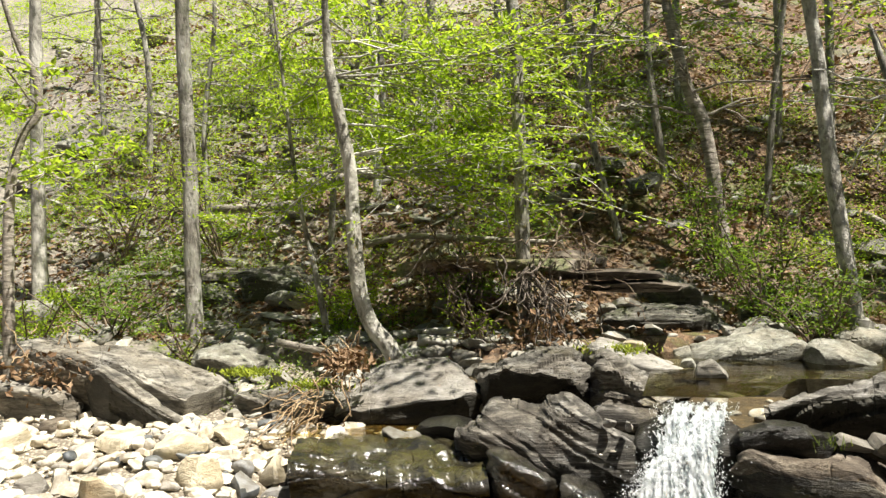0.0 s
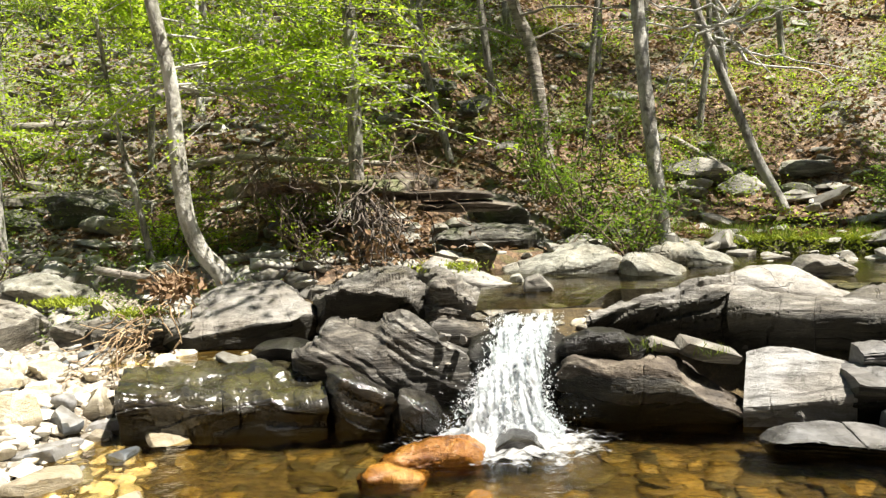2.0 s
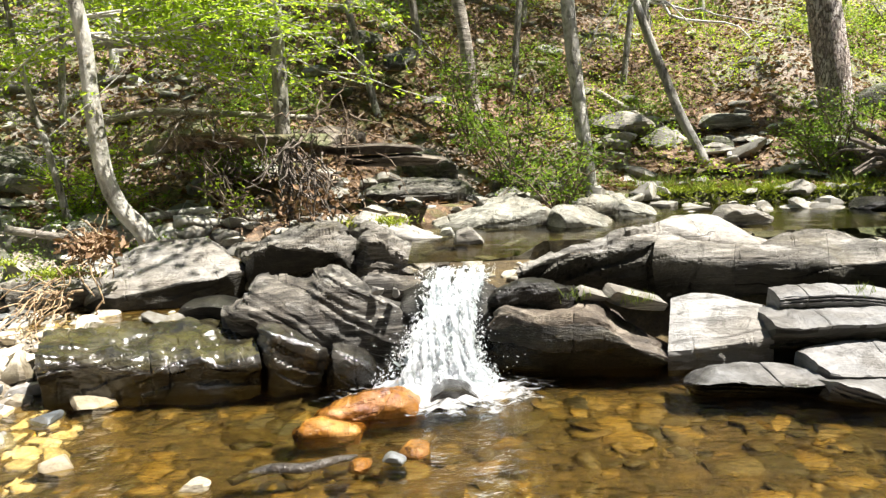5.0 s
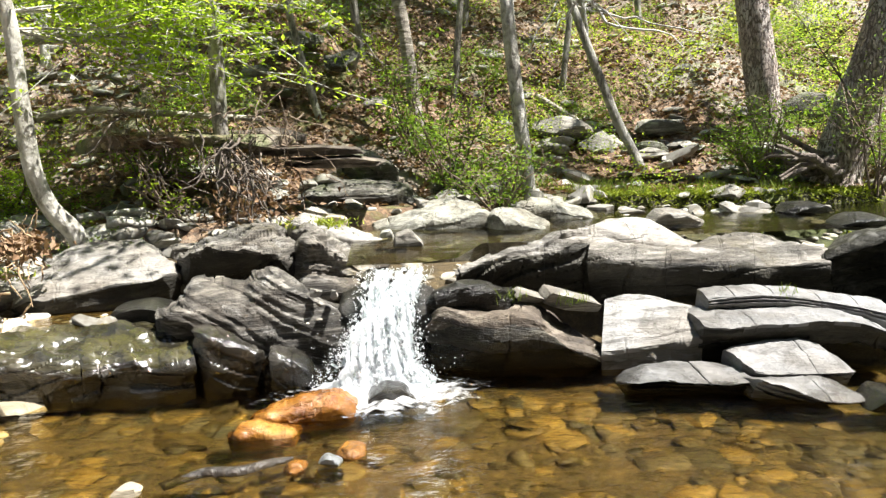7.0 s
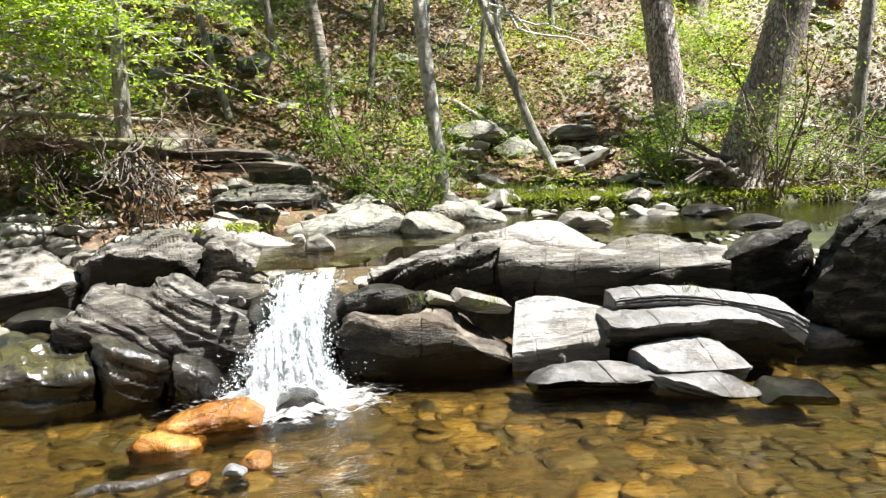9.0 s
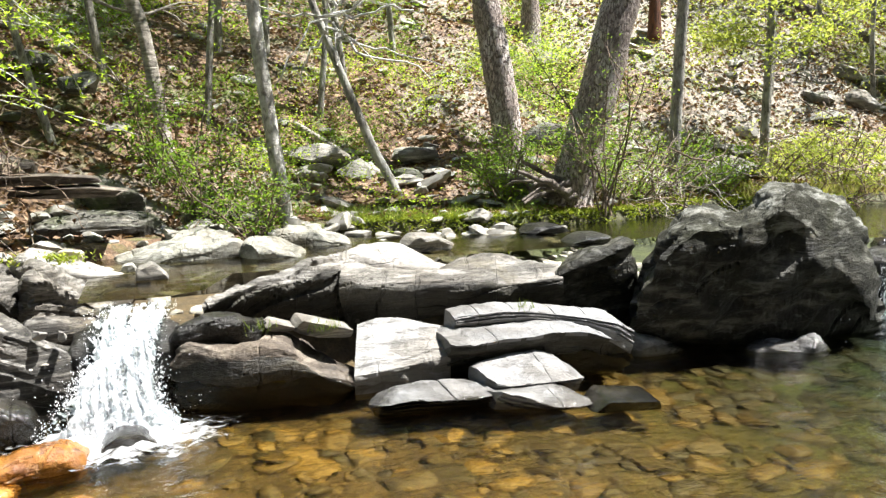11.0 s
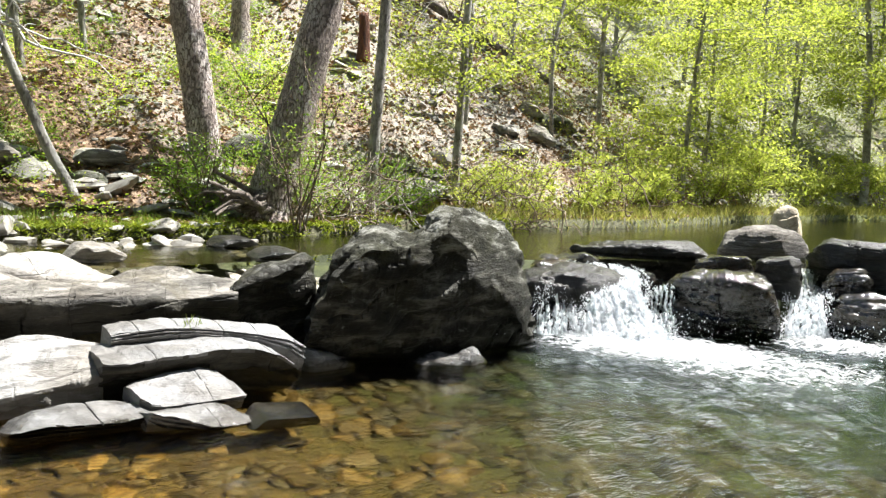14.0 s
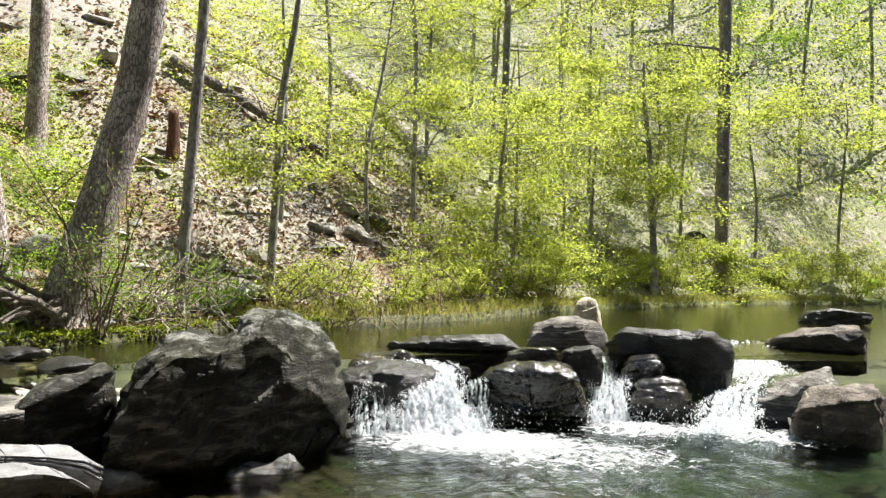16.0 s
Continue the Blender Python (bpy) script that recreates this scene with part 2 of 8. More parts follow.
def ground_material():
    g = Graph("forest_floor")
    p = g.coords()
    n1, n2, n3 = g.noise(p, 0.55, 5, 0.6), g.noise(p, 6, 6, 0.7), g.noise(p, 38, 4, 0.7)
    cells = g.voronoi(g.mapped(p, (1, 1, 1.3)), 17, "F1", "Color")
    cv = g.node("SeparateColor", Color=cells).outputs[0]
    litter = g.ramp(cv, [(0.0, (0.055, 0.032, 0.018)), (0.4, (0.14, 0.08, 0.042)), (0.8, (0.26, 0.165, 0.095)), (1.0, (0.40, 0.29, 0.19))])
    soil = g.ramp(n2, [(0.3, (0.04, 0.028, 0.018)), (0.7, (0.15, 0.11, 0.075))])
    col = g.mix(g.ramp(n3, [(0.35, (0, 0, 0)), (0.55, (1, 1, 1))]), soil, litter)
    side = g.node("MapRange", Value=g.axis(p, 0))
    side.inputs["From Min"].default_value, side.inputs["From Max"].default_value = 3.0, 9.0
    side.inputs["To Max"].default_value = 0.20
    left = g.node("MapRange", Value=g.axis(p, 0))
    left.inputs["From Min"].default_value, left.inputs["From Max"].default_value = -3.0, -6.0
    left.inputs["To Max"].default_value = 0.22
    pale = g.ramp(g.math("ADD", g.math("ADD", n1, left.outputs[0]), side.outputs[0]), [(0.50, (0, 0, 0)), (0.66, (1, 1, 1))])
    col = g.mix(g.math("MULTIPLY", pale, 0.8), col, g.ramp(n2, [(0.3, (0.18, 0.165, 0.14)), (0.7, (0.42, 0.39, 0.34))]))
    z = g.axis(p, 2)
    sand = g.node("MapRange", Value=z)
    sand.inputs["From Min"].default_value, sand.inputs["From Max"].default_value = 0.66, 0.56
    bed = g.ramp(g.noise(p, 9, 5, 0.7), [(0.3, (0.025, 0.017, 0.007)), (0.55, (0.075, 0.052, 0.02)), (0.75, (0.16, 0.115, 0.05))])
    bar = g.node("MapRange", Value=g.math("ADD", g.axis(p, 0), g.math("MULTIPLY", g.math("SUBTRACT", g.axis(p, 1), 4.0), 0.25)))
    bar.inputs["From Min"].default_value, bar.inputs["From Max"].default_value = -2.0, -2.4
    over = g.node("MapRange", Value=z)
    over.inputs["From Min"].default_value, over.inputs["From Max"].default_value = 0.0, 0.06
    shingle = g.ramp(g.voronoi(p, 34, "F1", "Distance"), [(0.1, (0.52, 0.47, 0.38)), (0.6, (0.20, 0.17, 0.13))])
    bed = g.mix(g.math("MULTIPLY", bar.outputs[0], over.outputs[0]), bed, shingle)
    col = g.mix(sand.outputs[0], col, bed)
    # bed turns olive-dark along x: painted shade and dimness of deep water
    deep = g.node("MapRange", Value=g.axis(p, 0))
    deep.inputs["From Min"].default_value, deep.inputs["From Max"].default_value = 1.4, 4.2
    deep_shade = g.ramp(g.noise(p, 2.3, 5, 0.65), [(0.3, (0.012, 0.018, 0.005)), (0.7, (0.05, 0.062, 0.014))])
    col = g.mix(g.math("MULTIPLY", deep.outputs[0], sand.outputs[0]), col, deep_shade)
    margin = g.ramp(g.math("ADD", z, g.math("MULTIPLY", g.math("SUBTRACT", n2, 0.5), 0.25)), [(0.50, (0, 0, 0)), (0.58, (1, 1, 1)), (0.84, (1, 1, 1)), (0.95, (0, 0, 0))])
    side2 = g.node("MapRange", Value=g.axis(p, 0))
    side2.inputs["From Min"].default_value, side2.inputs["From Max"].default_value = 1.0, 2.0
    col = g.mix(g.math("MULTIPLY", margin, g.math("MULTIPLY", side2.outputs[0], 0.9)), col, g.ramp(n3, [(0.3, (0.018, 0.017, 0.008)), (0.7, (0.075, 0.08, 0.022))]))
    herb = g.ramp(g.noise(p, 1.1, 6, 0.7, 0.5), [(0.52, (0, 0, 0)), (0.62, (1, 1, 1))])
    dry = g.math("SUBTRACT", 1.0, sand.outputs[0])
    lawn = g.node("MapRange", Value=g.axis(p, 0))
    lawn.inputs["From Min"].default_value, lawn.inputs["From Max"].default_value = 11.0, 24.0
    grassy = g.ramp(g.noise(p, 0.9, 6, 0.7, 0.5), [(0.36, (0, 0, 0)), (0.52, (1, 1, 1))])
    herb = g.math("MAXIMUM", herb, g.math("MULTIPLY", lawn.outputs[0], grassy))
    col = g.mix(g.math("MULTIPLY", g.math("MULTIPLY", herb, dry), 0.65), col, g.ramp(n2, [(0.3, (0.05, 0.075, 0.015)), (0.7, (0.17, 0.21, 0.045))]))
    return g.done(g.principled(col, 0.9, g.bump(g.math("ADD", n2, g.math("MULTIPLY", n3, 0.6)), 0.9, 0.05)))


def leaf_material(name, a, b, c, through=0.5, rough=0.5):
    g = Graph(name)
    isl = g.node("NewGeometry").outputs["Random Per Island"]
    patch = g.noise(g.coords(), 1.3, 3, 0.6)
    k = g.math("ADD", g.math("MULTIPLY", isl, 0.6), g.math("MULTIPLY", patch, 0.4))
    col = g.ramp(k, [(0.15, a), (0.5, b), (0.85, c)])
    front = g.principled(col, rough)
    back = g.node("BsdfTranslucent", Color=g.mix(1.0, col, (1.0, 1.0, 0.62), "MULTIPLY")).outputs[0]
    mx = g.node("MixShader", Fac=through)
    g.put(mx.inputs[1], front)
    g.put(mx.inputs[2], back)
    return g.done(mx.outputs[0])


leaf_bright = leaf_material("young_beech_leaf", (0.23, 0.35, 0.035), (0.37, 0.51, 0.055), (0.53, 0.63, 0.10), 0.78)
leaf_green = leaf_material("understory_leaf", (0.10, 0.18, 0.022), (0.19, 0.31, 0.04), (0.33, 0.44, 0.065), 0.6)
leaf_lime = leaf_material("sunlit_spring_leaf", (0.20, 0.26, 0.045), (0.33, 0.385, 0.08), (0.50, 0.52, 0.155), 0.7)
leaf_needle = leaf_material("pine_needle", (0.03, 0.055, 0.015), (0.06, 0.10, 0.025), (0.11, 0.15, 0.04), 0.25)
leaf_dry = leaf_material("dry_oak_leaf", (0.09, 0.045, 0.02), (0.21, 0.125, 0.065), (0.36, 0.25, 0.16), 0.2, 0.75)
straw_grass = leaf_material("straw_grass", (0.16, 0.17, 0.04), (0.30, 0.31, 0.08), (0.50, 0.46, 0.20), 0.5)
grass_blade = leaf_material("grass_blade", (0.08, 0.13, 0.02), (0.17, 0.24, 0.035), (0.32, 0.36, 0.08), 0.4)
moss_tuft = leaf_material("moss_tuft", (0.12, 0.16, 0.014), (0.22, 0.27, 0.022), (0.34, 0.38, 0.035), 0.25, 0.9)


def bark_material(name, dark, light, sx=9.0, sz=2.0, rough=0.9, moss=0.0, patch=None, plates=False):
    g = Graph(name)
    p = g.coords()
    fur = g.noise(g.mapped(p, (sx, sx, sz)), 2.2, 6, 0.65, 0.5)
    n2 = g.noise(p, 3.1, 4, 0.6)
    col = g.ramp(fur, [(0.34, dark), (0.62, light)])
    if patch:
        col = g.mix(g.math("MULTIPLY", g.ramp(n2, [(0.48, (0, 0, 0)), (0.6, (1, 1, 1))]), 0.75), col, patch)
    if moss:
        col = g.mix(g.math("MULTIPLY", g.ramp(g.noise(p, 2.1, 5, 0.65), [(0.5, (0, 0, 0)), (0.64, (1, 1, 1))]), moss), col, (0.06, 0.085, 0.02))
    if plates:
        ed = g.voronoi(g.mapped(p, (1, 1, 0.3)), 30, "DISTANCE_TO_EDGE")
        ed = g.math("ADD", ed, g.math("MULTIPLY", g.math("SUBTRACT", g.noise(p, 22, 4, 0.7), 0.5), 0.75))
        gap = g.ramp(ed, [(0.0, (0, 0, 0)), (0.13, (1, 1, 1))])
        col = g.mix(gap, (0.17, 0.13, 0.11), col)
        fur = g.math("ADD", g.math("MULTIPLY", fur, 0.4), gap)
    return g.done(g.principled(col, rough, g.bump(g.math("ADD", fur, g.math("MULTIPLY", g.noise(p, 30, 4), 0.4)), 0.9, 0.03)))


bark_pale = bark_material("pale_beech_bark", (0.13, 0.12, 0.10), (0.46, 0.44, 0.39), 9, 4.5, patch=(0.62, 0.60, 0.55), moss=0.25)
bark_grey = bark_material("grey_bark", (0.07, 0.062, 0.053), (0.33, 0.305, 0.27), 14, 4.5, patch=(0.43, 0.42, 0.38), moss=0.3)
bark_pine = bark_material("pine_bark", (0.16, 0.125, 0.105), (0.52, 0.43, 0.38), 11, 4.0, patch=(0.58, 0.53, 0.49), plates=True)
bark_dead = bark_material("weathered_dead_wood", (0.13, 0.11, 0.09), (0.40, 0.36, 0.31), 3, 12, moss=0.25)
bark_bleach = bark_material("bleached_twig", (0.34, 0.33, 0.30), (0.62, 0.60, 0.56), 6, 6)
bark_red = bark_material("rotten_red_wood", (0.035, 0.014, 0.008), (0.15, 0.055, 0.026), 8, 2)
bark_root = bark_material("brown_root", (0.05, 0.04, 0.032), (0.21, 0.175, 0.145), 6, 6)
wet_wood = bark_material("black_wet_wood", (0.012, 0.01, 0.008), (0.05, 0.04, 0.03), 8, 2, 0.35)
straw_mat = bark_material("dead_straw", (0.20, 0.12, 0.06), (0.48, 0.36, 0.22), 6, 6)
twig_brown = bark_material("brown_twig", (0.07, 0.05, 0.035), (0.24, 0.18, 0.13), 6, 6)


def water_material(name, tint, wave, strength, gloss=0.04, deep=None):
    """Clear water: a tinted surface that mirrors by Fresnel."""
    g = Graph(name)
    p = g.coords()
    w1 = g.noise(g.mapped(p, (1.0, 2.2, 1.0), (0, 0, 0.5)), wave, 4, 0.6, 0.8)
    w2 = g.noise(p, wave * 4.5, 3, 0.6, 0.4)
    nrm = g.bump(g.math("ADD", w1, g.math("MULTIPLY", w2, 0.35)), strength, 0.05)
    colour = (*tint, 1)
    if deep:                                           # the deep end of the pool is greener
        far = g.node("MapRange", Value=g.math("ADD", g.axis(p, 0), g.math("MULTIPLY", g.math("SUBTRACT", g.noise(p, 0.9, 3), 0.5), 3.0)))
        far.inputs["From Min"].default_value, far.inputs["From Max"].default_value = 2.0, 6.2
        colour = g.mix(far.outputs[0], tint, deep)
    clear = g.node("BsdfRefraction", Color=colour, Roughness=0.0, IOR=1.33, Normal=g.bump(w1, strength * 0.22, 0.05)).outputs[0]
    shine = g.node("BsdfGlossy", Roughness=gloss, Normal=nrm).outputs[0]
    fr = g.node("Fresnel", IOR=1.33, Normal=nrm).outputs[0]
    mx = g.node("MixShader", Fac=fr)
    g.put(mx.inputs[1], clear)
    g.put(mx.inputs[2], shine)
    return g.done(mx.outputs[0])


water_low = water_material("pool_water", (0.60, 0.49, 0.22), 6.0, 0.6, deep=(0.22, 0.33, 0.25))
water_high = water_material("still_water", (0.30, 0.28, 0.15), 5.0, 0.07, 0.02)


def foam_material(name, vec_scale, low, high, scale=6.0):
    """Broken white water: bubbles scatter light, gaps show what lies behind."""
    g = Graph(name)
    uv = g.node("UVMap").outputs[0]
    p = g.mapped(uv, vec_scale)
    n = g.noise(p, scale, 6, 0.68, 0.5)
    edge = g.node("Attribute")
    edge.attribute_name = "cover"
    k = g.math("ADD", n, g.math("SUBTRACT", edge.outputs["Fac"], 0.5))
    mask = g.ramp(k, [(low, (0, 0, 0)), (high, (1, 1, 1))])
    white = g.principled((0.90, 0.92, 0.93), 0.4, g.bump(n, 0.5, 0.04))
    glow = g.node("BsdfTranslucent", Color=(0.92, 0.94, 0.96, 1)).outputs[0]
    m1 = g.node("MixShader", Fac=0.68)
    g.put(m1.inputs[1], white)
    g.put(m1.inputs[2], glow)
    clear = g.node("BsdfTransparent", Color=(0.93, 0.95, 0.95, 1)).outputs[0]
    mx = g.node("MixShader", Fac=mask)
    g.put(mx.inputs[1], clear)
    g.put(mx.inputs[2], m1.outputs[0])
    return g.done(mx.outputs[0])


fall_water = foam_material("falling_white_water", (9.0, 9.0, 1.0), 0.47, 0.53, 2.2)
foam_water = foam_material("floating_foam", (1.0, 1.6, 1.0), 0.43, 0.60, 9.0)
droplet_white = Graph("spray_drop")
droplet_white = droplet_white.done(droplet_white.principled((0.88, 0.9, 0.92), 0.25))
floor_ground = ground_material()

# ---- building helpers ----
H_UP = 0.63          # level of the upper pool; the lower pool lies at 0
rng = np.random.default_rng(7)


def np_mesh(name, verts, quads, material, smooth=True):
    """A mesh from arrays: verts (n,3), faces (m,3 or 4)."""
    me = bpy.data.meshes.new(name)
    verts, quads = np.asarray(verts, np.float32), np.asarray(quads, np.int32)
    k = quads.shape[1]
    me.vertices.add(len(verts))
    me.vertices.foreach_set("co", verts.ravel())
    me.loops.add(quads.size)
    me.loops.foreach_set("vertex_index", quads.ravel())
    me.polygons.add(len(quads))
    me.polygons.foreach_set("loop_start", np.arange(0, quads.size, k, dtype=np.int32))
    me.polygons.foreach_set("use_smooth", np.full(len(quads), smooth))
    me.update(calc_edges=True)
    me.validate()
    if material:
        me.materials.append(material)
    return me


def part(name, me, parent, label=""):
    """Links a mesh as one part under a thing."""
    ob = new(name, me)
    ob.parent = parent
    return tagged(ob, label) if label else ob


def thing(name, label, category, at=(0, 0, 0), group="", kind=""):
    ob = new(name)
    ob.location = at
    ob.empty_display_size = 0.1
    return tagged(ob, label, category, group, kind)


def fbm(p, scale, octaves=3):
    v, a = 0.0, 1.0
    q = Vector(p) * scale
    for _ in range(octaves):
        v += a * noise.noise(q)
        q, a = q * 2.03, a * 0.5
    return v


def grid_faces(nu, nv, wrap=False):
    i, j = np.meshgrid(np.arange(nv - 1), np.arange(nu if wrap else nu - 1), indexing="ij")
    i, j = i.ravel(), j.ravel()
    j2 = (j + 1) % nu
    return np.stack([i * nu + j, i * nu + j2, (i + 1) * nu + j2, (i + 1) * nu + j], 1)


def smoothstep(a, b, x):
    t = np.clip((x - a) / (b - a), 0, 1)
    return t * t * (3 - 2 * t)


def wavy(x, y, s, seed=0.0):
    """Cheap smooth noise on arrays, about -1 to 1."""
    return (np.sin(x * s * 1.7 + y * s * 0.6 + seed) * np.cos(y * s * 1.3 - x * s * 0.4 + seed * 1.7)
            + 0.5 * np.sin(x * s * 3.9 - y * s * 2.3 + seed * 2.1) + 0.3 * np.cos(y * s * 6.1 + x * s * 4.7 + seed)) / 1.6


# ---- the ground ----
ROCK_X = [-60, -6, -4, -2.6, 1.2, 2.6, 3.6, 5.4, 7.0, 8.3, 9.6, 11, 14, 60]
ROCK_Y = [6.0, 5.3, 5.0, 5.0, 5.2, 5.0, 5.4, 5.2, 5.2, 4.2, 2.6, 1.4, 0.5, -1.0]
SHORE_X = [-60, -1.6, -0.6, 0.4, 1.4, 2.2, 3.2, 4.6, 5.9, 7.2, 9.0, 12, 16, 20, 27, 34, 45, 60, 90]
SHORE_Y = [6.7, 6.6, 7.15, 7.75, 8.1, 8.3, 8.1, 7.9, 8.2, 8.6, 8.4, 8.1, 8.9, 8.9, 8.3, 6.8, 1.0, -12, -50]


def ground_z(x, y):
    x, y = np.asarray(x, float), np.asarray(y, float)
    yr, ys = np.interp(x, ROCK_X, ROCK_Y), np.interp(x, SHORE_X, SHORE_Y)
    low = -0.30 - 0.35 * smoothstep(2.2, 6.0, x) + 0.05 * wavy(x, y, 1.6)
    bar = smoothstep(-1.7, -3.4, x + 0.25 * (y - 4.0))            # the gravel bar
    low = low + bar * (0.36 + 0.13 * np.clip(y - 3.4, -0.5, 2.5))
    near = smoothstep(1.6, 0.3, y + 0.55 * np.clip(x - 2.0, 0, 6))  # the bank the camera stands on
    low = low + near * 0.42
    dry = smoothstep(-0.2, -1.2, x)
    up = 0.33 * (1 - dry) + dry * (0.26 + 0.36 * np.clip(y - yr - 0.7, 0, 2.0))
    z = low + (up - low) * smoothstep(-0.15, 0.35, y - yr)
    t = y - ys
    bank = H_UP + 0.10 + 0.10 * np.clip(t, 0, 1.2)
    slope = 0.56 + 0.05 * smoothstep(2, -6, x) + 0.16 * smoothstep(4, 10, x)
    hill = np.maximum(0, t - 0.75)
    bank = bank + slope * (np.sqrt(hill * hill + 0.12) - 0.346)
    z = z + (bank - z) * smoothstep(-0.06, 0.12, t)
    lumps = smoothstep(0.3, 2.5, t) * (0.16 * wavy(x, y, 0.9, 1.0) + 0.07 * wavy(x, y, 2.7, 2.0)) + smoothstep(8, 40, t) * 2.2 * wavy(x, y, 0.09, 4.0)
    z = z + lumps
    hollow = smoothstep(-3.0, -2.7, x) * smoothstep(-0.75, -1.05, x) * smoothstep(7.62, 7.48, y) * smoothstep(6.6, 6.9, y)
    z = z - hollow * np.maximum(0, z - 0.93)            # the washed-out hollow under the bank
    z = np.where(t > 75, z - (t - 75) * 0.56, z)
    # unseen slope behind the camera, raised to block sky light
    return np.where(y < -2, z + 0.45 * np.minimum(-2 - y, 45), z)


def ground_at(x, y):
    return float(ground_z(x, y))


def spaced(a, b, c, d, step, far):
    mid = np.arange(b, c, step)
    left = b - np.geomspace(step, b - a, far)[::-1]
    right = c + np.geomspace(step, d - c, far)
    return np.concatenate([left, mid, right])


gx, gy = spaced(-900, -9, 17, 900, 0.13, 46), spaced(-900, -1.5, 16, 900, 0.13, 46)
XX, YY = np.meshgrid(gx, gy)
ZZ = ground_z(XX, YY)
ground = new("ground", np_mesh("ground", np.stack([XX.ravel(), YY.ravel(), ZZ.ravel()], 1), grid_faces(len(gx), len(gy)), floor_ground))
tagged(ground, "leaf-littered forest floor and stony stream bed", "ground", kind="structure")


def sheet(name, label, x0, x1, y0, y1, z, step, material, wave=0.0):
    xs, ys = np.arange(x0, x1 + step, step), np.arange(y0, y1 + step, step)
    X, Y = np.meshgrid(xs, ys)
    ob = new(name, np_mesh(name, np.stack([X.ravel(), Y.ravel(), z + wave * wavy(X, Y, 3.0).ravel()], 1), grid_faces(len(xs), len(ys)), material))
    return tagged(ob, label, "water", kind="structure")


def clipped_sheet(name, label, x0, x1, inside, z, step, material, wave):
    """A water surface that ends inside its own banks."""
    xs = np.arange(x0, x1 + step, step)
    lo, hi = inside(xs)
    n = 40
    V = np.stack([np.stack([xs, lo + (hi - lo) * k / (n - 1), z + wave * wavy(xs, lo + (hi - lo) * k / (n - 1), 3.0)], 1) for k in range(n)])
    ob = new(name, np_mesh(name, V.reshape(-1, 3), grid_faces(len(xs), n), material))
    return tagged(ob, label, "water", kind="structure")


POOL_X = [-0.55, 0.3, 0.45, 1.5, 3.4, 4.6, 5.6, 6.2, 7.0, 8.3, 9.6, 11, 14, 60]
POOL_Y = [5.28, 5.28, 6.05, 6.15, 6.2, 6.5, 5.7, 5.45, 5.3, 4.4, 2.9, 1.6, 0.7, -0.8]
clipped_sheet("water_lower_pool", "clear amber water of the lower pool", -4.6, 12.0, lambda x: (np.full_like(x, -1.0), np.interp(x, ROCK_X, ROCK_Y) + 0.15), 0.0, 0.12, water_low, 0.006).visible_shadow = False
clipped_sheet("water_upper_pool", "calm green water of the upper pool", -0.42, 60.0, lambda x: (np.interp(x, POOL_X, POOL_Y), np.interp(x, SHORE_X, SHORE_Y) + 0.1), H_UP, 0.25, water_high, 0.002).visible_shadow = False


sheet("water_puddle", "still amber puddle behind the rock ledge", -3.05, -1.95, 5.2, 5.7, 0.292, 0.1, water_low).visible_shadow = False


# ---- rocks ----
def chaikin(pts, rounds=1, keep=0.2):
    p = np.asarray(pts, float)
    for _ in range(rounds):
        q = np.roll(p, -1, 0)
        p = np.stack([p * (1 - keep) + q * keep, p * keep + q * (1 - keep)], 1).reshape(-1, 2)
    return p


def resample(p, n):
    q = np.vstack([p, p[:1]])
    s = np.concatenate([[0], np.cumsum(np.linalg.norm(np.diff(q, axis=0), axis=1))])
    u = np.linspace(0, s[-1], n, endpoint=False)
    return np.stack([np.interp(u, s, q[:, 0]), np.interp(u, s, q[:, 1])], 1)


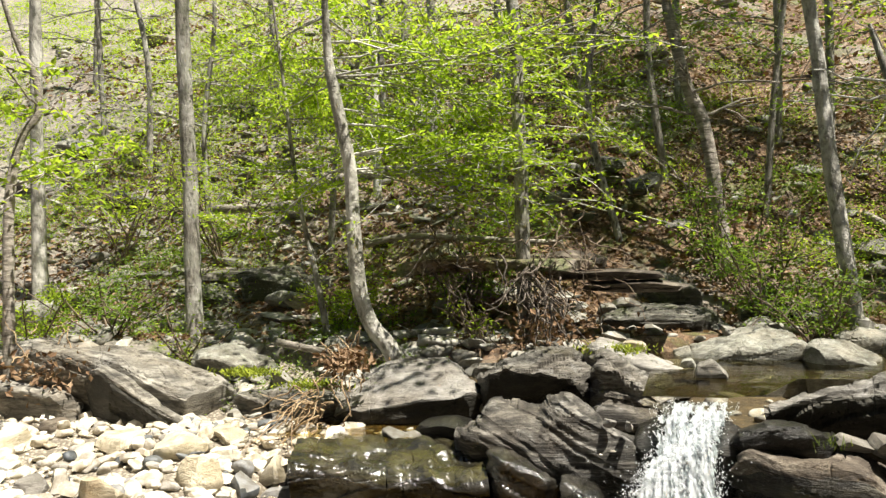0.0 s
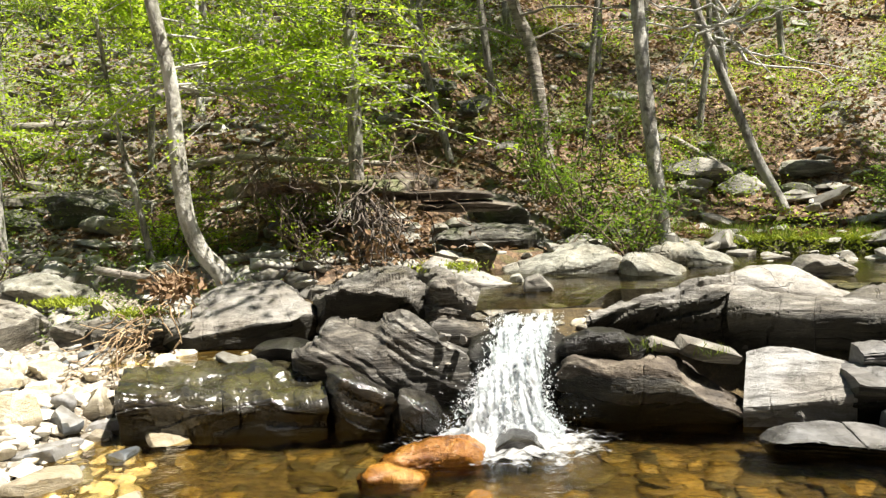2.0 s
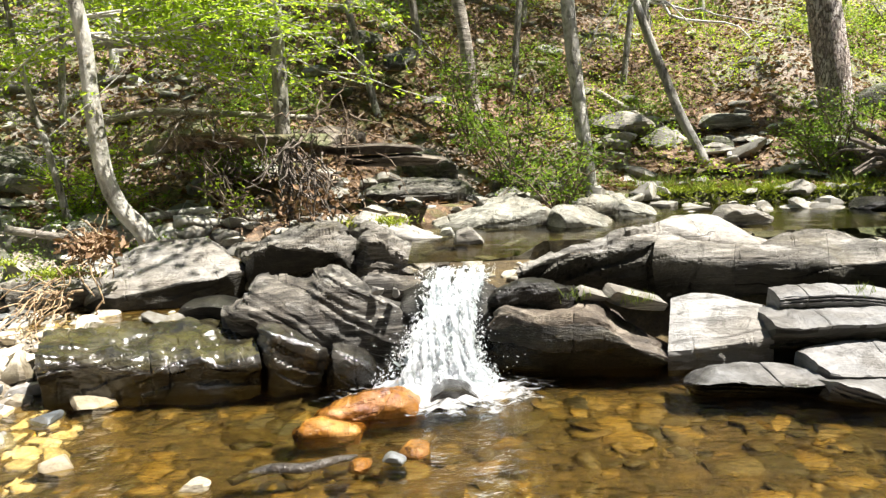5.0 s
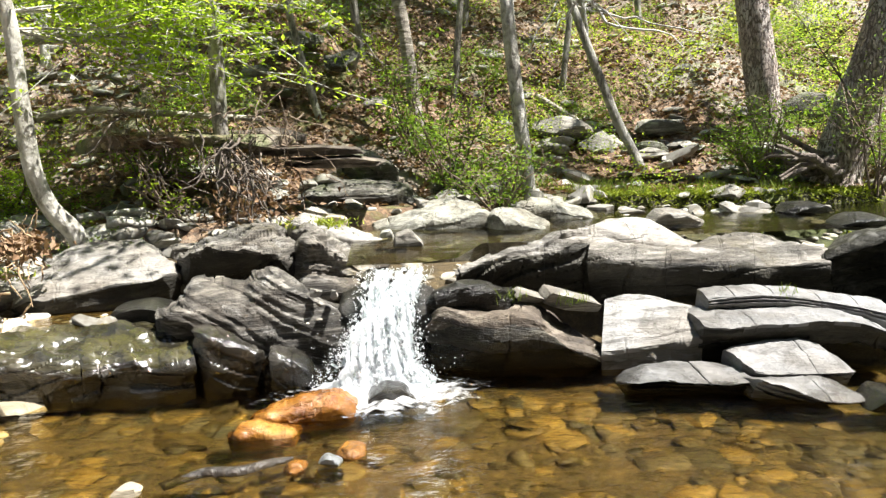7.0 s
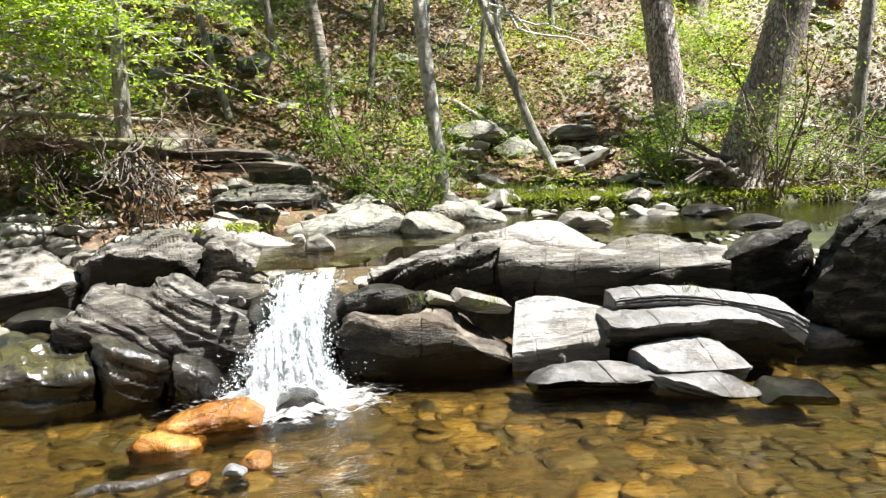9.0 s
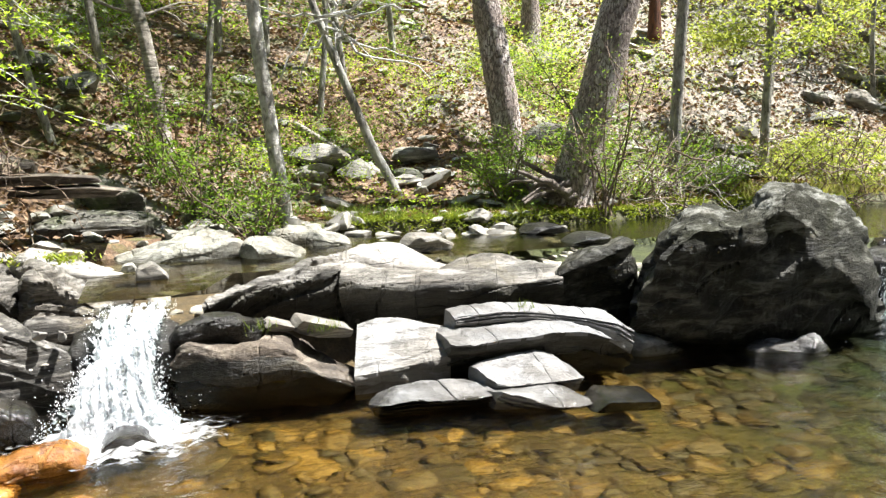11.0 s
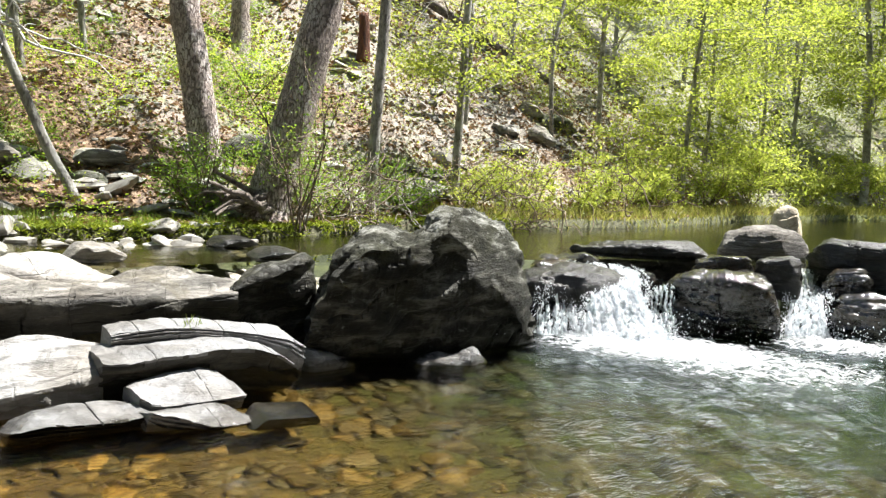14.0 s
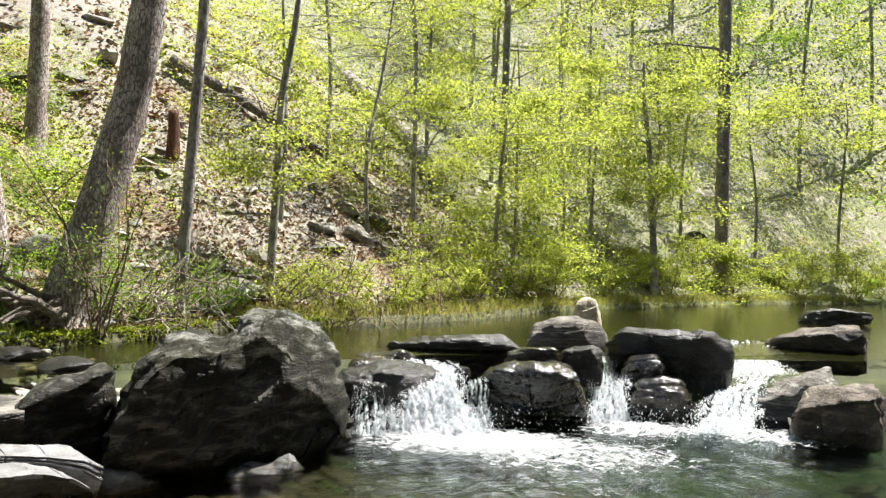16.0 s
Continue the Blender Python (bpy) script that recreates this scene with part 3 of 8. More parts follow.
def rock_mesh(name, profile, depth, material, bed, seed, n=84, m=26, rough=1.0, facets=10, undercut=0.16, crisp=False):
    """A bedded rock: a lengthwise profile swept through its depth, split by flat joints, then broken into layers."""
    rg = np.random.default_rng(seed * 13 + 5)
    pr = resample(chaikin(profile, 1, 0.07 if crisp else 0.14), n)
    size = pr.max(0) - pr.min(0)
    span = float(size.max())
    base = np.array([pr[:, 0].mean(), pr[:, 1].min() * 0.6 + pr[:, 1].mean() * 0.4])
    s = np.sin(np.linspace(-np.pi / 2, np.pi / 2, m) * 0.999)
    k = (1 - np.abs(s) ** (9.0 if crisp else 5.0)) ** (1 / (3.4 if crisp else 2.8))
    k[0] = k[-1] = 0.02
    dip = math.tan(radians(bed[1])) * 0.45
    low, high = pr[:, 1].min(), pr[:, 1].max()
    V = np.zeros((m, n, 3))
    for i in range(m):
        q = base + (pr - base) * k[i]
        rel = np.clip((q[:, 1] - low) / (high - low + 1e-6), 0, 1)
        front = max(0.0, -s[i])
        V[i, :, 0], V[i, :, 1], V[i, :, 2] = q[:, 0], s[i] * depth * 0.6, q[:, 1]
        V[i, :, 1] += front * undercut * depth * (1 - rel)
        V[i, :, 2] -= front * depth * 0.6 * dip * rel
    V = V.reshape(-1, 3)
    F = grid_faces(n, m, wrap=True)
    c = np.array([base[0], 0, base[1]])
    a, b = radians(bed[0]), radians(bed[1])
    up = Vector((-math.sin(a), -math.sin(b), math.cos(a))).normalized()
    # flat joint faces, most of them towards the stream
    for _ in range(facets):
        d = np.array([rg.normal(0, 0.7), -1.0 if rg.random() < 0.8 else 0.6, rg.normal(-0.12, 0.4)])
        d /= np.linalg.norm(d)
        h = (V - c) @ d
        cut = h.max() * rg.uniform(0.78, 0.95)
        V -= np.maximum(0, h - cut)[:, None] * d * 0.95
    N = V - c
    N[:, 1] *= 0.8
    N /= np.linalg.norm(N, axis=1)[:, None] + 1e-6
    off = Vector((seed * 3.17, seed * 1.31, seed * 2.23))
    amp = min(0.062, 0.022 + 0.032 * span) * rough * min(1.0, depth / 0.6, float(size.min()) / 0.35)
    kind = material.name
    blocky = 0.85 if "layered" in kind else 0.35 if ("stained" in kind or "cream" in kind) else 0.6 if "boulder" in kind else 0.85
    e1 = up.cross(Vector((0, 1, 0))).normalized()
    e2 = up.cross(e1)
    across = 11.0 if "layered" in kind else 7.0
    out = V.copy()
    for i, (p, d) in enumerate(zip(V, N)):
        q = Vector(p) + off
        big = noise.noise(q * 2.1) * 0.5 + (abs(noise.noise(q * 4.7)) - 0.25) * -0.3
        w = 0.05 * noise.noise(q * 5.0)
        dist, spots = noise.voronoi(Vector((q.dot(e1) * 2.4 + w, q.dot(e2) * 2.4, (q.dot(up) + w * 0.5) * across)))
        h = math.sin(spots[0].x * 12.9 + spots[0].y * 78.2 + spots[0].z * 37.7) * 43758.5
        h -= math.floor(h)
        lay = (q.dot(up) + 0.035 * noise.noise(q * 1.6)) * across * 1.9
        cell = math.floor(lay)
        edge = min(1.0, (lay - cell) * 5.0)
        h0, h1 = (math.sin(k * 78.233 + seed) * 43758.5 % 1.0 for k in (cell - 1, cell))
        share = 0.9 if "layered" in kind else 0.5
        h = h * (1 - share) + (h0 + (h1 - h0) * edge) * share
        crack = math.exp(-(dist[1] - dist[0]) * 16.0)
        fine = noise.noise(q * 11) * 0.2 + noise.noise(q * 23) * 0.14 + noise.noise(q * 47) * 0.08
        ring = min(i // n, m - 1 - i // n)
        out[i] = p + d * (amp * (big + blocky * min(1.0, ring / 6.0) * ((h - 0.5) * 0.95 - crack * 0.22) + fine))
    rings = out.reshape(m, n, 3)                       # flat caps at both ends
    for r in range(6):
        for e, s6 in ((r, 6), (m - 1 - r, m - 7)):
            mid = rings[s6].mean(0)
            rings[e] = mid + (rings[s6] - mid) * max(0.02, r / 6)
    me = np_mesh(name, rings.reshape(-1, 3), F, material, True)
    me.set_sharp_from_angle(angle=radians(32))
    return me


rock_count = 0


def rock(name, label, material, at, turn, depth, profile, bed, rough=1.0, facets=10, undercut=0.2):
    global rock_count
    rock_count += 1
    span = max(p[0] for p in profile) - min(p[0] for p in profile)
    crisp = any(w in name for w in ("slab", "block", "ledge", "dam_rock"))
    n = int(np.clip(span * 150, 70, 300))
    me = rock_mesh(name, profile, depth, material, bed, rock_count, n, int(np.clip(depth * 62, 24, 90)), rough, 4 if crisp else facets, undercut, crisp)
    ob = new(name, me)
    ob.location, ob.rotation_euler = (at[0], at[1], 0), (0, 0, radians(turn))
    return tagged(ob, label, "rock")


def slab(name, label, material, cols, ys, joints=3, slant=-0.13, crust_shade=None):
    """A flat slab: lit top between back edge and lip, a front face that falls back to its foot, open joints across."""
    global rock_count
    rock_count += 1
    rg = np.random.default_rng(900 + rock_count)
    c = np.array(cols)
    n = int(np.clip((c[-1, 0] - c[0, 0]) / 0.0045, 60, 300))
    x = np.linspace(c[0, 0], c[-1, 0], n)
    zb, zl, zf = (np.interp(x, c[:, 0], c[:, k]) for k in (1, 2, 3))
    cut = np.zeros(n)
    for k in range(joints):
        j = c[0, 0] + (c[-1, 0] - c[0, 0]) * (k + 0.55 + rg.uniform(-0.25, 0.25)) / joints
        cut += np.exp(-((x - j) / 0.0035) ** 2)
    yb, yl, yf = ys
    top, face = 14, 12
    V = []
    off = Vector((rock_count * 1.7, 2.3, rock_count * 0.9))
    for i in range(n):
        ring = [(yb + 0.04, zf[i] - 0.10)]
        for k in range(top + 1):
            f = k / top
            ring.append((yb + (yl - yb) * f, zb[i] + (zl[i] - zb[i]) * f + 0.012 * math.sin(f * math.pi)))
        for k in range(1, face + 1):
            f = k / face
            step = 0.012 * (1 if int(f * 5 + x[i] * 0.8) % 2 else -1) * (f < 0.95)
            ring.append((yl + (yf - yl) * f ** 0.8 + step, zl[i] + (zf[i] - zl[i]) * f))
        ring.append((yf + 0.06, zf[i] - 0.10))
        for k, (y, z) in enumerate(ring):
            q = Vector((x[i], y, z)) + off
            h = 0.010 * noise.noise(q * 6) + 0.006 * noise.noise(q * 17) + 0.003 * noise.noise(q * 40)
            bed = 0.005 * (abs(noise.noise(Vector((q.x * 1.5, q.y * 9, q.z * 40)))) - 0.3)
            wob = 0.02 * noise.noise(Vector((q.y * 3, q.z * 3, rock_count)))
            open_ = min(1.0, max(0.0, 0.75 + 1.6 * noise.noise(Vector((x[i] * 2.2, k * 0.17, rock_count)))))
            inward = cut[min(n - 1, max(0, int(i + wob * 90)))] * 0.014 * open_ if 0 < k < len(ring) - 1 else 0.0
            on_top = k <= top + 1
            V.append((x[i] + 0.006 * noise.noise(q * 9), y + slant * (x[i] - 2.2) + (0 if on_top else inward + h + bed), z + (h + bed - inward if on_top else 0)))
    m = top + face + 3
    V = np.array(V).reshape(n, m, 3)
    first, last = V[0].copy(), V[-1].copy()
    for e, d in ((first, 1), (last, -1)):
        mid = e.mean(0)
        e[:] = mid + (e - mid) * 0.03
    V = np.concatenate([first[None], V, last[None]]).reshape(-1, 3)
    me = np_mesh(name, V, grid_faces(m, n + 2, wrap=True)[:, ::-1], material, True)
    if crust_shade:                                          # dark algae crust on the overhung face, deepened to paint its shade
        me.materials.append(crust_shade)
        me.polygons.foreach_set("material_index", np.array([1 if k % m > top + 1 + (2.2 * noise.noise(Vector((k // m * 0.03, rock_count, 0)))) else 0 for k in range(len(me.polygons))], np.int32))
    me.set_sharp_from_angle(angle=radians(38))
    return tagged(new(name, me), label, "rock")


def crag(name, label, material, at, turn, skew, ds, cols, bed=(0, 0.2), layer=0.045, amp=0.014, deep=0.35, belly=0.03, cracks=2, crust_shade=None, wear=1.0, soft=0.05, facets=4, split=(), seed=0, tight=False):
    """A bedded crag: each column gives the height of its crest, of the brow before it and of its foot; layers, breaks and cracks follow the bedding."""
    global rock_count
    if split:                                          # blocks between open joints
        whole = thing(name, label, "rock", (at[0], at[1], 0))
        whole.rotation_euler = (0, 0, radians(turn))
        c = np.array(cols)
        own = rock_count + 1
        marks = [c[0, 0] - 0.003, *split, c[-1, 0] + 0.003]
        for x0, x1 in zip(marks, marks[1:]):
            xs = sorted({x0 + 0.003, x1 - 0.003, *(x for x in c[:, 0] if x0 + 0.03 < x < x1 - 0.03)})
            sub = [(x, *(float(np.interp(x, c[:, 0], c[:, k])) for k in (1, 2, 3))) for x in xs]
            block = crag("block", "", material, (0, 0), 0, skew, ds, sub, bed, layer, amp, deep, belly, cracks, crust_shade, wear, soft, 0, (), own, True)
            block.parent = whole
        return whole
    rock_count += 1
    tale = seed or rock_count
    rg = np.random.default_rng(1500 + tale)
    c = np.array(cols)
    wide = c[-1, 0] - c[0, 0]
    n = int(np.clip(wide / 0.006, 60, 300))
    xs = np.linspace(c[0, 0], c[-1, 0], n)
    pad = max(2, n // 40)
    kern = np.hanning(2 * pad + 3)[1:-1]
    kern /= kern.sum()
    zb, zl, zf = (np.convolve(np.pad(np.interp(xs, c[:, 0], c[:, k]), len(kern) // 2, mode="edge"), kern, "valid") for k in (1, 2, 3))
    thick, over = ds
    near_end = np.clip(np.minimum(xs - c[0, 0], c[-1, 0] - xs) / (0.13 * wide), 0, 1)
    near_end = np.ones(n) if tight else np.sqrt(1 - (1 - near_end) ** 2)
    zb, zl = (zf + (z - zf) * (0.6 + 0.4 * near_end) for z in (zb, zl))
    tall = float(np.median(np.maximum(zb, zl) - zf))
    top, face = int(np.clip(thick / 0.012, 10, 46)), int(np.clip(tall / 0.010, 10, 46))
    rings = [(np.full(n, thick + deep), zf - 0.15), (np.full(n, thick + deep), zf + (zb - zf) * 0.45), (np.full(n, thick + deep * 0.55), zb - 0.02)]
    for k in range(top + 1):
        f = k / top
        rings.append((np.full(n, thick * (1 - f)), zb + (zl - zb) * f + min(0.03, thick * 0.06) * math.sin(f * math.pi)))
    for k in range(1, face + 1):
        f = k / face
        rings.append((over * f ** 1.3 - belly * math.sin(min(1.0, f * 1.15) * math.pi) * (1 - f) + 0 * zf, zl + (zf - zl) * f))
    rings.append((np.full(n, over + 0.03), zf - 0.15))
    m = len(rings)
    V = np.zeros((n, m, 3))
    for k, (y, z) in enumerate(rings):
        V[:, k, 0], V[:, k, 1], V[:, k, 2] = xs, y + (1 - near_end) * (0.14 if y[0] < thick * 0.6 else 0.0), z
    reach = max(1, int(soft / 0.011))
    mean = V.copy()
    for k in range(3, m - 1):                          # a worn, rounded brow
        lo_, hi_ = max(2, k - reach), min(m - 1, k + reach)
        mean[:, k] = V[:, lo_:hi_ + 1].mean(1)
    V = mean
    du, dv = np.gradient(V, axis=0), np.gradient(V, axis=1)
    N = np.cross(du, dv)
    N /= np.linalg.norm(N, axis=2)[..., None] + 1e-9
    if N[n // 2, 3 + top // 2, 2] < 0:
        N = -N
    a = radians(bed[0])
    amp = amp * min(1.0, tall / 0.16)
    lines = [(rg.uniform(c[0, 0] + 0.1 * wide, c[-1, 0] - 0.1 * wide), rg.uniform(-0.5, 0.3), rg.uniform(0.5, 1.0)) for _ in range(cracks)]
    off = Vector((tale * 2.71, tale * 1.13, tale * 3.3))

    def rand(k):
        h = math.sin(k * 78.233 + tale * 3.7) * 43758.5
        return h - math.floor(h)

    out = V.copy()
    for i in range(n):
        for k in range(m):
            x, y, z = V[i, k]
            q = Vector((x, y, z)) + off
            b = z * math.cos(a) - x * math.sin(a) + y * bed[1]
            warp = noise.noise(q * 2.3)
            lay = b / layer + 0.9 * warp
            cell = math.floor(lay)
            fr = lay - cell
            step = rand(cell - 1) + (rand(cell) - rand(cell - 1)) * min(1.0, fr * 5.0)
            block = rand(math.floor(x / 0.23 + 1.3 * noise.noise(Vector((b * 3, y * 2, tale))) + 40) * 7 + cell * 0.37)
            seam = math.exp(-(fr / 0.09) ** 2) * (1.0 if rand(cell + 0.5) > 0.45 else 0.25)
            h = 1.9 * (step - 0.5) + 0.7 * (block - 0.5) - 0.8 * seam
            h += (1.2 + 2.2 * tall) * warp + 1.5 * noise.noise(q * 4.1) + 0.7 * noise.noise(q * 8) + 0.35 * noise.noise(q * 14) + 0.22 * noise.noise(q * 31) + 0.14 * noise.noise(q * 60)
            for x0, lean, depth in lines:
                e = (x - x0 - lean * (z - zl[i]) - 0.07 * noise.noise(q * 3.5) - 0.02 * noise.noise(q * 13)) / 0.005
                if abs(e) < 3:
                    h -= 1.1 * depth * math.exp(-e * e) * min(1.0, max(0.0, 0.6 + 2.0 * noise.noise(q * 2.9)))
            big = noise.noise(q * 3.1) * 0.11 + noise.noise(q * 6.7) * 0.06
            out[i, k] += N[i, k] * (amp * h * wear + min(0.3, tall) * big * wear)
    mid = out.reshape(-1, 3).mean(0)
    for _ in range(facets):                            # flat broken faces towards the stream
        d = np.array([rg.normal(0, 0.8), -1.0, rg.normal(-0.2, 0.35)])
        d /= np.linalg.norm(d)
        h = (out - mid) @ d
        out -= (np.maximum(0, h - h.max() * rg.uniform(0.72, 0.93)) * 0.8)[..., None] * d
    ends = []
    for e, sgn in ((0, -1), (-1, 1)):
        mid = out[e].mean(0)
        for grow, shift in ((0.985, 0.002), (0.5, 0.003), (0.03, 0.003)) if tight else ((0.82, 0.012), (0.45, 0.022), (0.03, 0.026)):
            ring = mid + (out[e] - mid) * grow
            ring[:, 0] += sgn * shift
            ends.append(ring)
    G = np.concatenate([np.stack(ends[2::-1]), out, np.stack(ends[3:])])
    G[..., 1] += skew * G[..., 0]
    me = np_mesh(name, G.reshape(-1, 3), grid_faces(m, n + 6, wrap=True)[:, ::-1], material, True)
    # faces below the brow take algae colour with painted shade
    if crust_shade:
        me.materials.append(crust_shade)
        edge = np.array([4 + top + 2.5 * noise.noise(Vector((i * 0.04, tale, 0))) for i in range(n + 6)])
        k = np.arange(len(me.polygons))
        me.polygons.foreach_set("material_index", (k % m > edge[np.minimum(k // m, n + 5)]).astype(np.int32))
    me.set_sharp_from_angle(angle=radians(30))
    ob = new(name, me)
    ob.location, ob.rotation_euler = (at[0], at[1], 0), (0, 0, radians(turn))
    return tagged(ob, label, "rock") if label else ob


crag("rock_ledge", "dark wet rock ledge with water film on top", rock_film, (-1.91, 4.55), 21.2, -0.23, (0.62, 0.08), [(-0.58, 0.30, 0.28, 0.06), (-0.49, 0.315, 0.30, 0.05), (-0.21, 0.288, 0.273, 0.02), (0.01, 0.272, 0.217, -0.03), (0.14, 0.299, 0.265, -0.05), (0.3, 0.305, 0.277, -0.05), (0.43, 0.294, 0.195, -0.05), (0.54, 0.28, 0.216, -0.03), (0.62, 0.251, 0.26, 0.02)], (6, 0.3), 0.07, 0.014, 0.3, 0.06, 1, rock_wet, wear=1.7, soft=0.11, split=(0.02,))
crag("wet_rock", "dark wet blocky rock beside the ledge", rock_wet, (-1.11, 4.65), 12.5, 0, (0.23, 0.06), [(-0.19, 0.323, 0.315, 0.03), (-0.14, 0.351, 0.335, -0.03), (-0.02, 0.344, 0.311, -0.05), (0.08, 0.297, 0.282, -0.07), (0.2, 0.233, 0.217, -0.08), (0.24, 0.165, 0.162, -0.05)], (-35, 0.2), 0.08, 0.016, 0.3, 0.05, 2)
crag("wet_rock", "small dark wet rock at the waterline", rock_wet, (-0.74, 4.59), 8.2, 0, (0.21, 0.05), [(-0.13, 0.249, 0.25, -0.02), (-0.06, 0.262, 0.226, -0.04), (0.03, 0.218, 0.183, -0.06), (0.11, 0.147, 0.125, -0.06), (0.16, 0.065, 0.068, -0.05)], (-40, 0.2), 0.07, 0.014, 0.25, 0.05, 1)
crag("tilted_rock", "dark tilted rock with fine slanting layers", rock_strata, (-0.96, 4.94), 10.2, 0, (0.37, 0.03), [(-0.6, 0.406, 0.436, 0.36), (-0.5, 0.435, 0.46, 0.3), (-0.38, 0.564, 0.449, 0.28), (-0.23, 0.561, 0.417, 0.24), (-0.07, 0.543, 0.418, 0.2), (0.0, 0.589, 0.516, 0.16), (0.14, 0.589, 0.574, 0.1), (0.3, 0.477, 0.49, 0.03), (0.47, 0.357, 0.385, -0.04), (0.62, 0.312, 0.317, -0.04), (0.67, 0.259, 0.201, 0.02)], (-31, 0.15), 0.028, 0.013, 0.35, 0.04, 1, soft=0.03)
crag("layered_rock", "dark layered rock with ragged bedding edges", rock_ridge, (-1.19, 5.73), 10.9, -0.1, (0.55, 0.14), [(-0.42, 0.595, 0.625, 0.544), (-0.36, 0.615, 0.645, 0.45), (-0.22, 0.681, 0.711, 0.43), (-0.04, 0.729, 0.681, 0.44), (0.08, 0.756, 0.654, 0.44), (0.25, 0.812, 0.624, 0.44), (0.36, 0.758, 0.597, 0.44), (0.44, 0.657, 0.531, 0.44)], (15, 0.25), 0.036, 0.036, 0.3, 0.0, 1, rock_crust_shade, soft=0.02)
crag("layered_wedge", "grey wedge rock with stepped pale layers", rock_ridge, (-0.53, 5.77), 4.4, 0, (0.36, 0.0), [(-0.24, 0.792, 0.776, 0.42), (-0.08, 0.741, 0.687, 0.42), (0.09, 0.642, 0.617, 0.42), (0.2, 0.52, 0.529, 0.42), (0.27, 0.476, 0.496, 0.43)], (-12, 0.35), 0.045, 0.042, 0.3, 0.0, 0, soft=0.02)
crag("step_rock", "dark stepped stone at the lip of the fall", rock_strata, (-0.52, 5.43), 4.6, 0, (0.25, 0.02), [(-0.21, 0.506, 0.51, 0.36), (-0.05, 0.496, 0.488, 0.3), (0.1, 0.482, 0.459, 0.27), (0.23, 0.461, 0.431, 0.27)], (-8, 0.2), 0.035, 0.014, 0.3, 0.02, 1)
crag("pale_boulder", "pale grey sloping boulder with dark cracked foot", rock_pale, (-2.13, 5.65), 20.0, -0.25, (0.75, 0.12), [(-0.58, 0.36, 0.366, 0.267), (-0.44, 0.524, 0.39, 0.2), (-0.19, 0.668, 0.444, 0.17), (0.07, 0.706, 0.488, 0.18), (0.32, 0.686, 0.507, 0.25), (0.48, 0.598, 0.525, 0.33), (0.57, 0.49, 0.518, 0.38)], (12, 0.5), 0.05, 0.012, 0.3, 0.0, 3, rock_crust_shade)
crag("brown_boulder", "brown wave-shaped boulder beside the fall", rock_brown, (0.59, 4.72), -8.4, 0.09, (0.42, 0.16), [(-0.56, 0.267, 0.297, 0.18), (-0.52, 0.356, 0.317, 0.07), (-0.42, 0.371, 0.319, 0.0), (-0.18, 0.342, 0.32, -0.04), (-0.05, 0.373, 0.328, -0.05), (0.01, 0.439, 0.336, -0.05), (0.13, 0.412, 0.335, -0.05), (0.21, 0.351, 0.317, -0.05), (0.28, 0.291, 0.236, -0.04), (0.38, 0.205, 0.168, -0.03), (0.47, 0.12, 0.139, -0.03), (0.58, 0.08, 0.098, -0.02)], (-14, 0.5), 0.055, 0.016, 0.3, 0.05, 1, rock_crust_shade)
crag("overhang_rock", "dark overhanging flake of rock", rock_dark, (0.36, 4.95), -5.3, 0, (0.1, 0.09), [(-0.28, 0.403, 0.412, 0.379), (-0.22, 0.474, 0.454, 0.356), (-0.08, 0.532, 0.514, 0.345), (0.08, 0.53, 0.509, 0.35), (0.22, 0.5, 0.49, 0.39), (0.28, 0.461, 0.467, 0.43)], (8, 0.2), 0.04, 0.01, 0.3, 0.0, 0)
crag("long_ridge", "dark layered rock ridge beside the fall", rock_ridge, (0.8, 5.38), -9.6, 0.17, (0.15, 0.12), [(-0.48, 0.498, 0.513, 0.479), (-0.33, 0.574, 0.576, 0.43), (-0.18, 0.631, 0.624, 0.37), (-0.02, 0.68, 0.664, 0.33), (0.18, 0.764, 0.667, 0.31), (0.43, 0.801, 0.715, 0.3), (0.5, 0.783, 0.665, 0.3)], (19, 0.3), 0.04, 0.02, 0.4, 0.0, 1, rock_crust_shade, split=(0.12,))
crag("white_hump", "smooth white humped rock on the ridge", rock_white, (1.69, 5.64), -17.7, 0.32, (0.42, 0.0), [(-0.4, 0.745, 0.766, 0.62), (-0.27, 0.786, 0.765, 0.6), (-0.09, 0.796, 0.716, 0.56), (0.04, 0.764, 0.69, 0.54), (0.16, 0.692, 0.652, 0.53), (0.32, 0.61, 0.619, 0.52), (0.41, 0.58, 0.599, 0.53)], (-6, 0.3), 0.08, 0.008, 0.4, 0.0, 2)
crag("long_ridge", "long smooth dark ridge rock with pale lit top", rock_ridge, (2.03, 5.27), -22.2, 0.41, (0.48, 0.14), [(-0.77, 0.69, 0.686, 0.36), (-0.6, 0.644, 0.608, 0.31), (-0.39, 0.595, 0.587, 0.28), (-0.21, 0.59, 0.586, 0.28), (-0.05, 0.642, 0.574, 0.28), (0.19, 0.687, 0.555, 0.28), (0.4, 0.686, 0.537, 0.27), (0.53, 0.632, 0.546, 0.26), (0.72, 0.54, 0.557, 0.26), (0.8, 0.51, 0.533, 0.29)], (2, 0.3), 0.06, 0.013, 0.4, 0.02, 2, rock_crust_shade, split=(-0.28, 0.3))
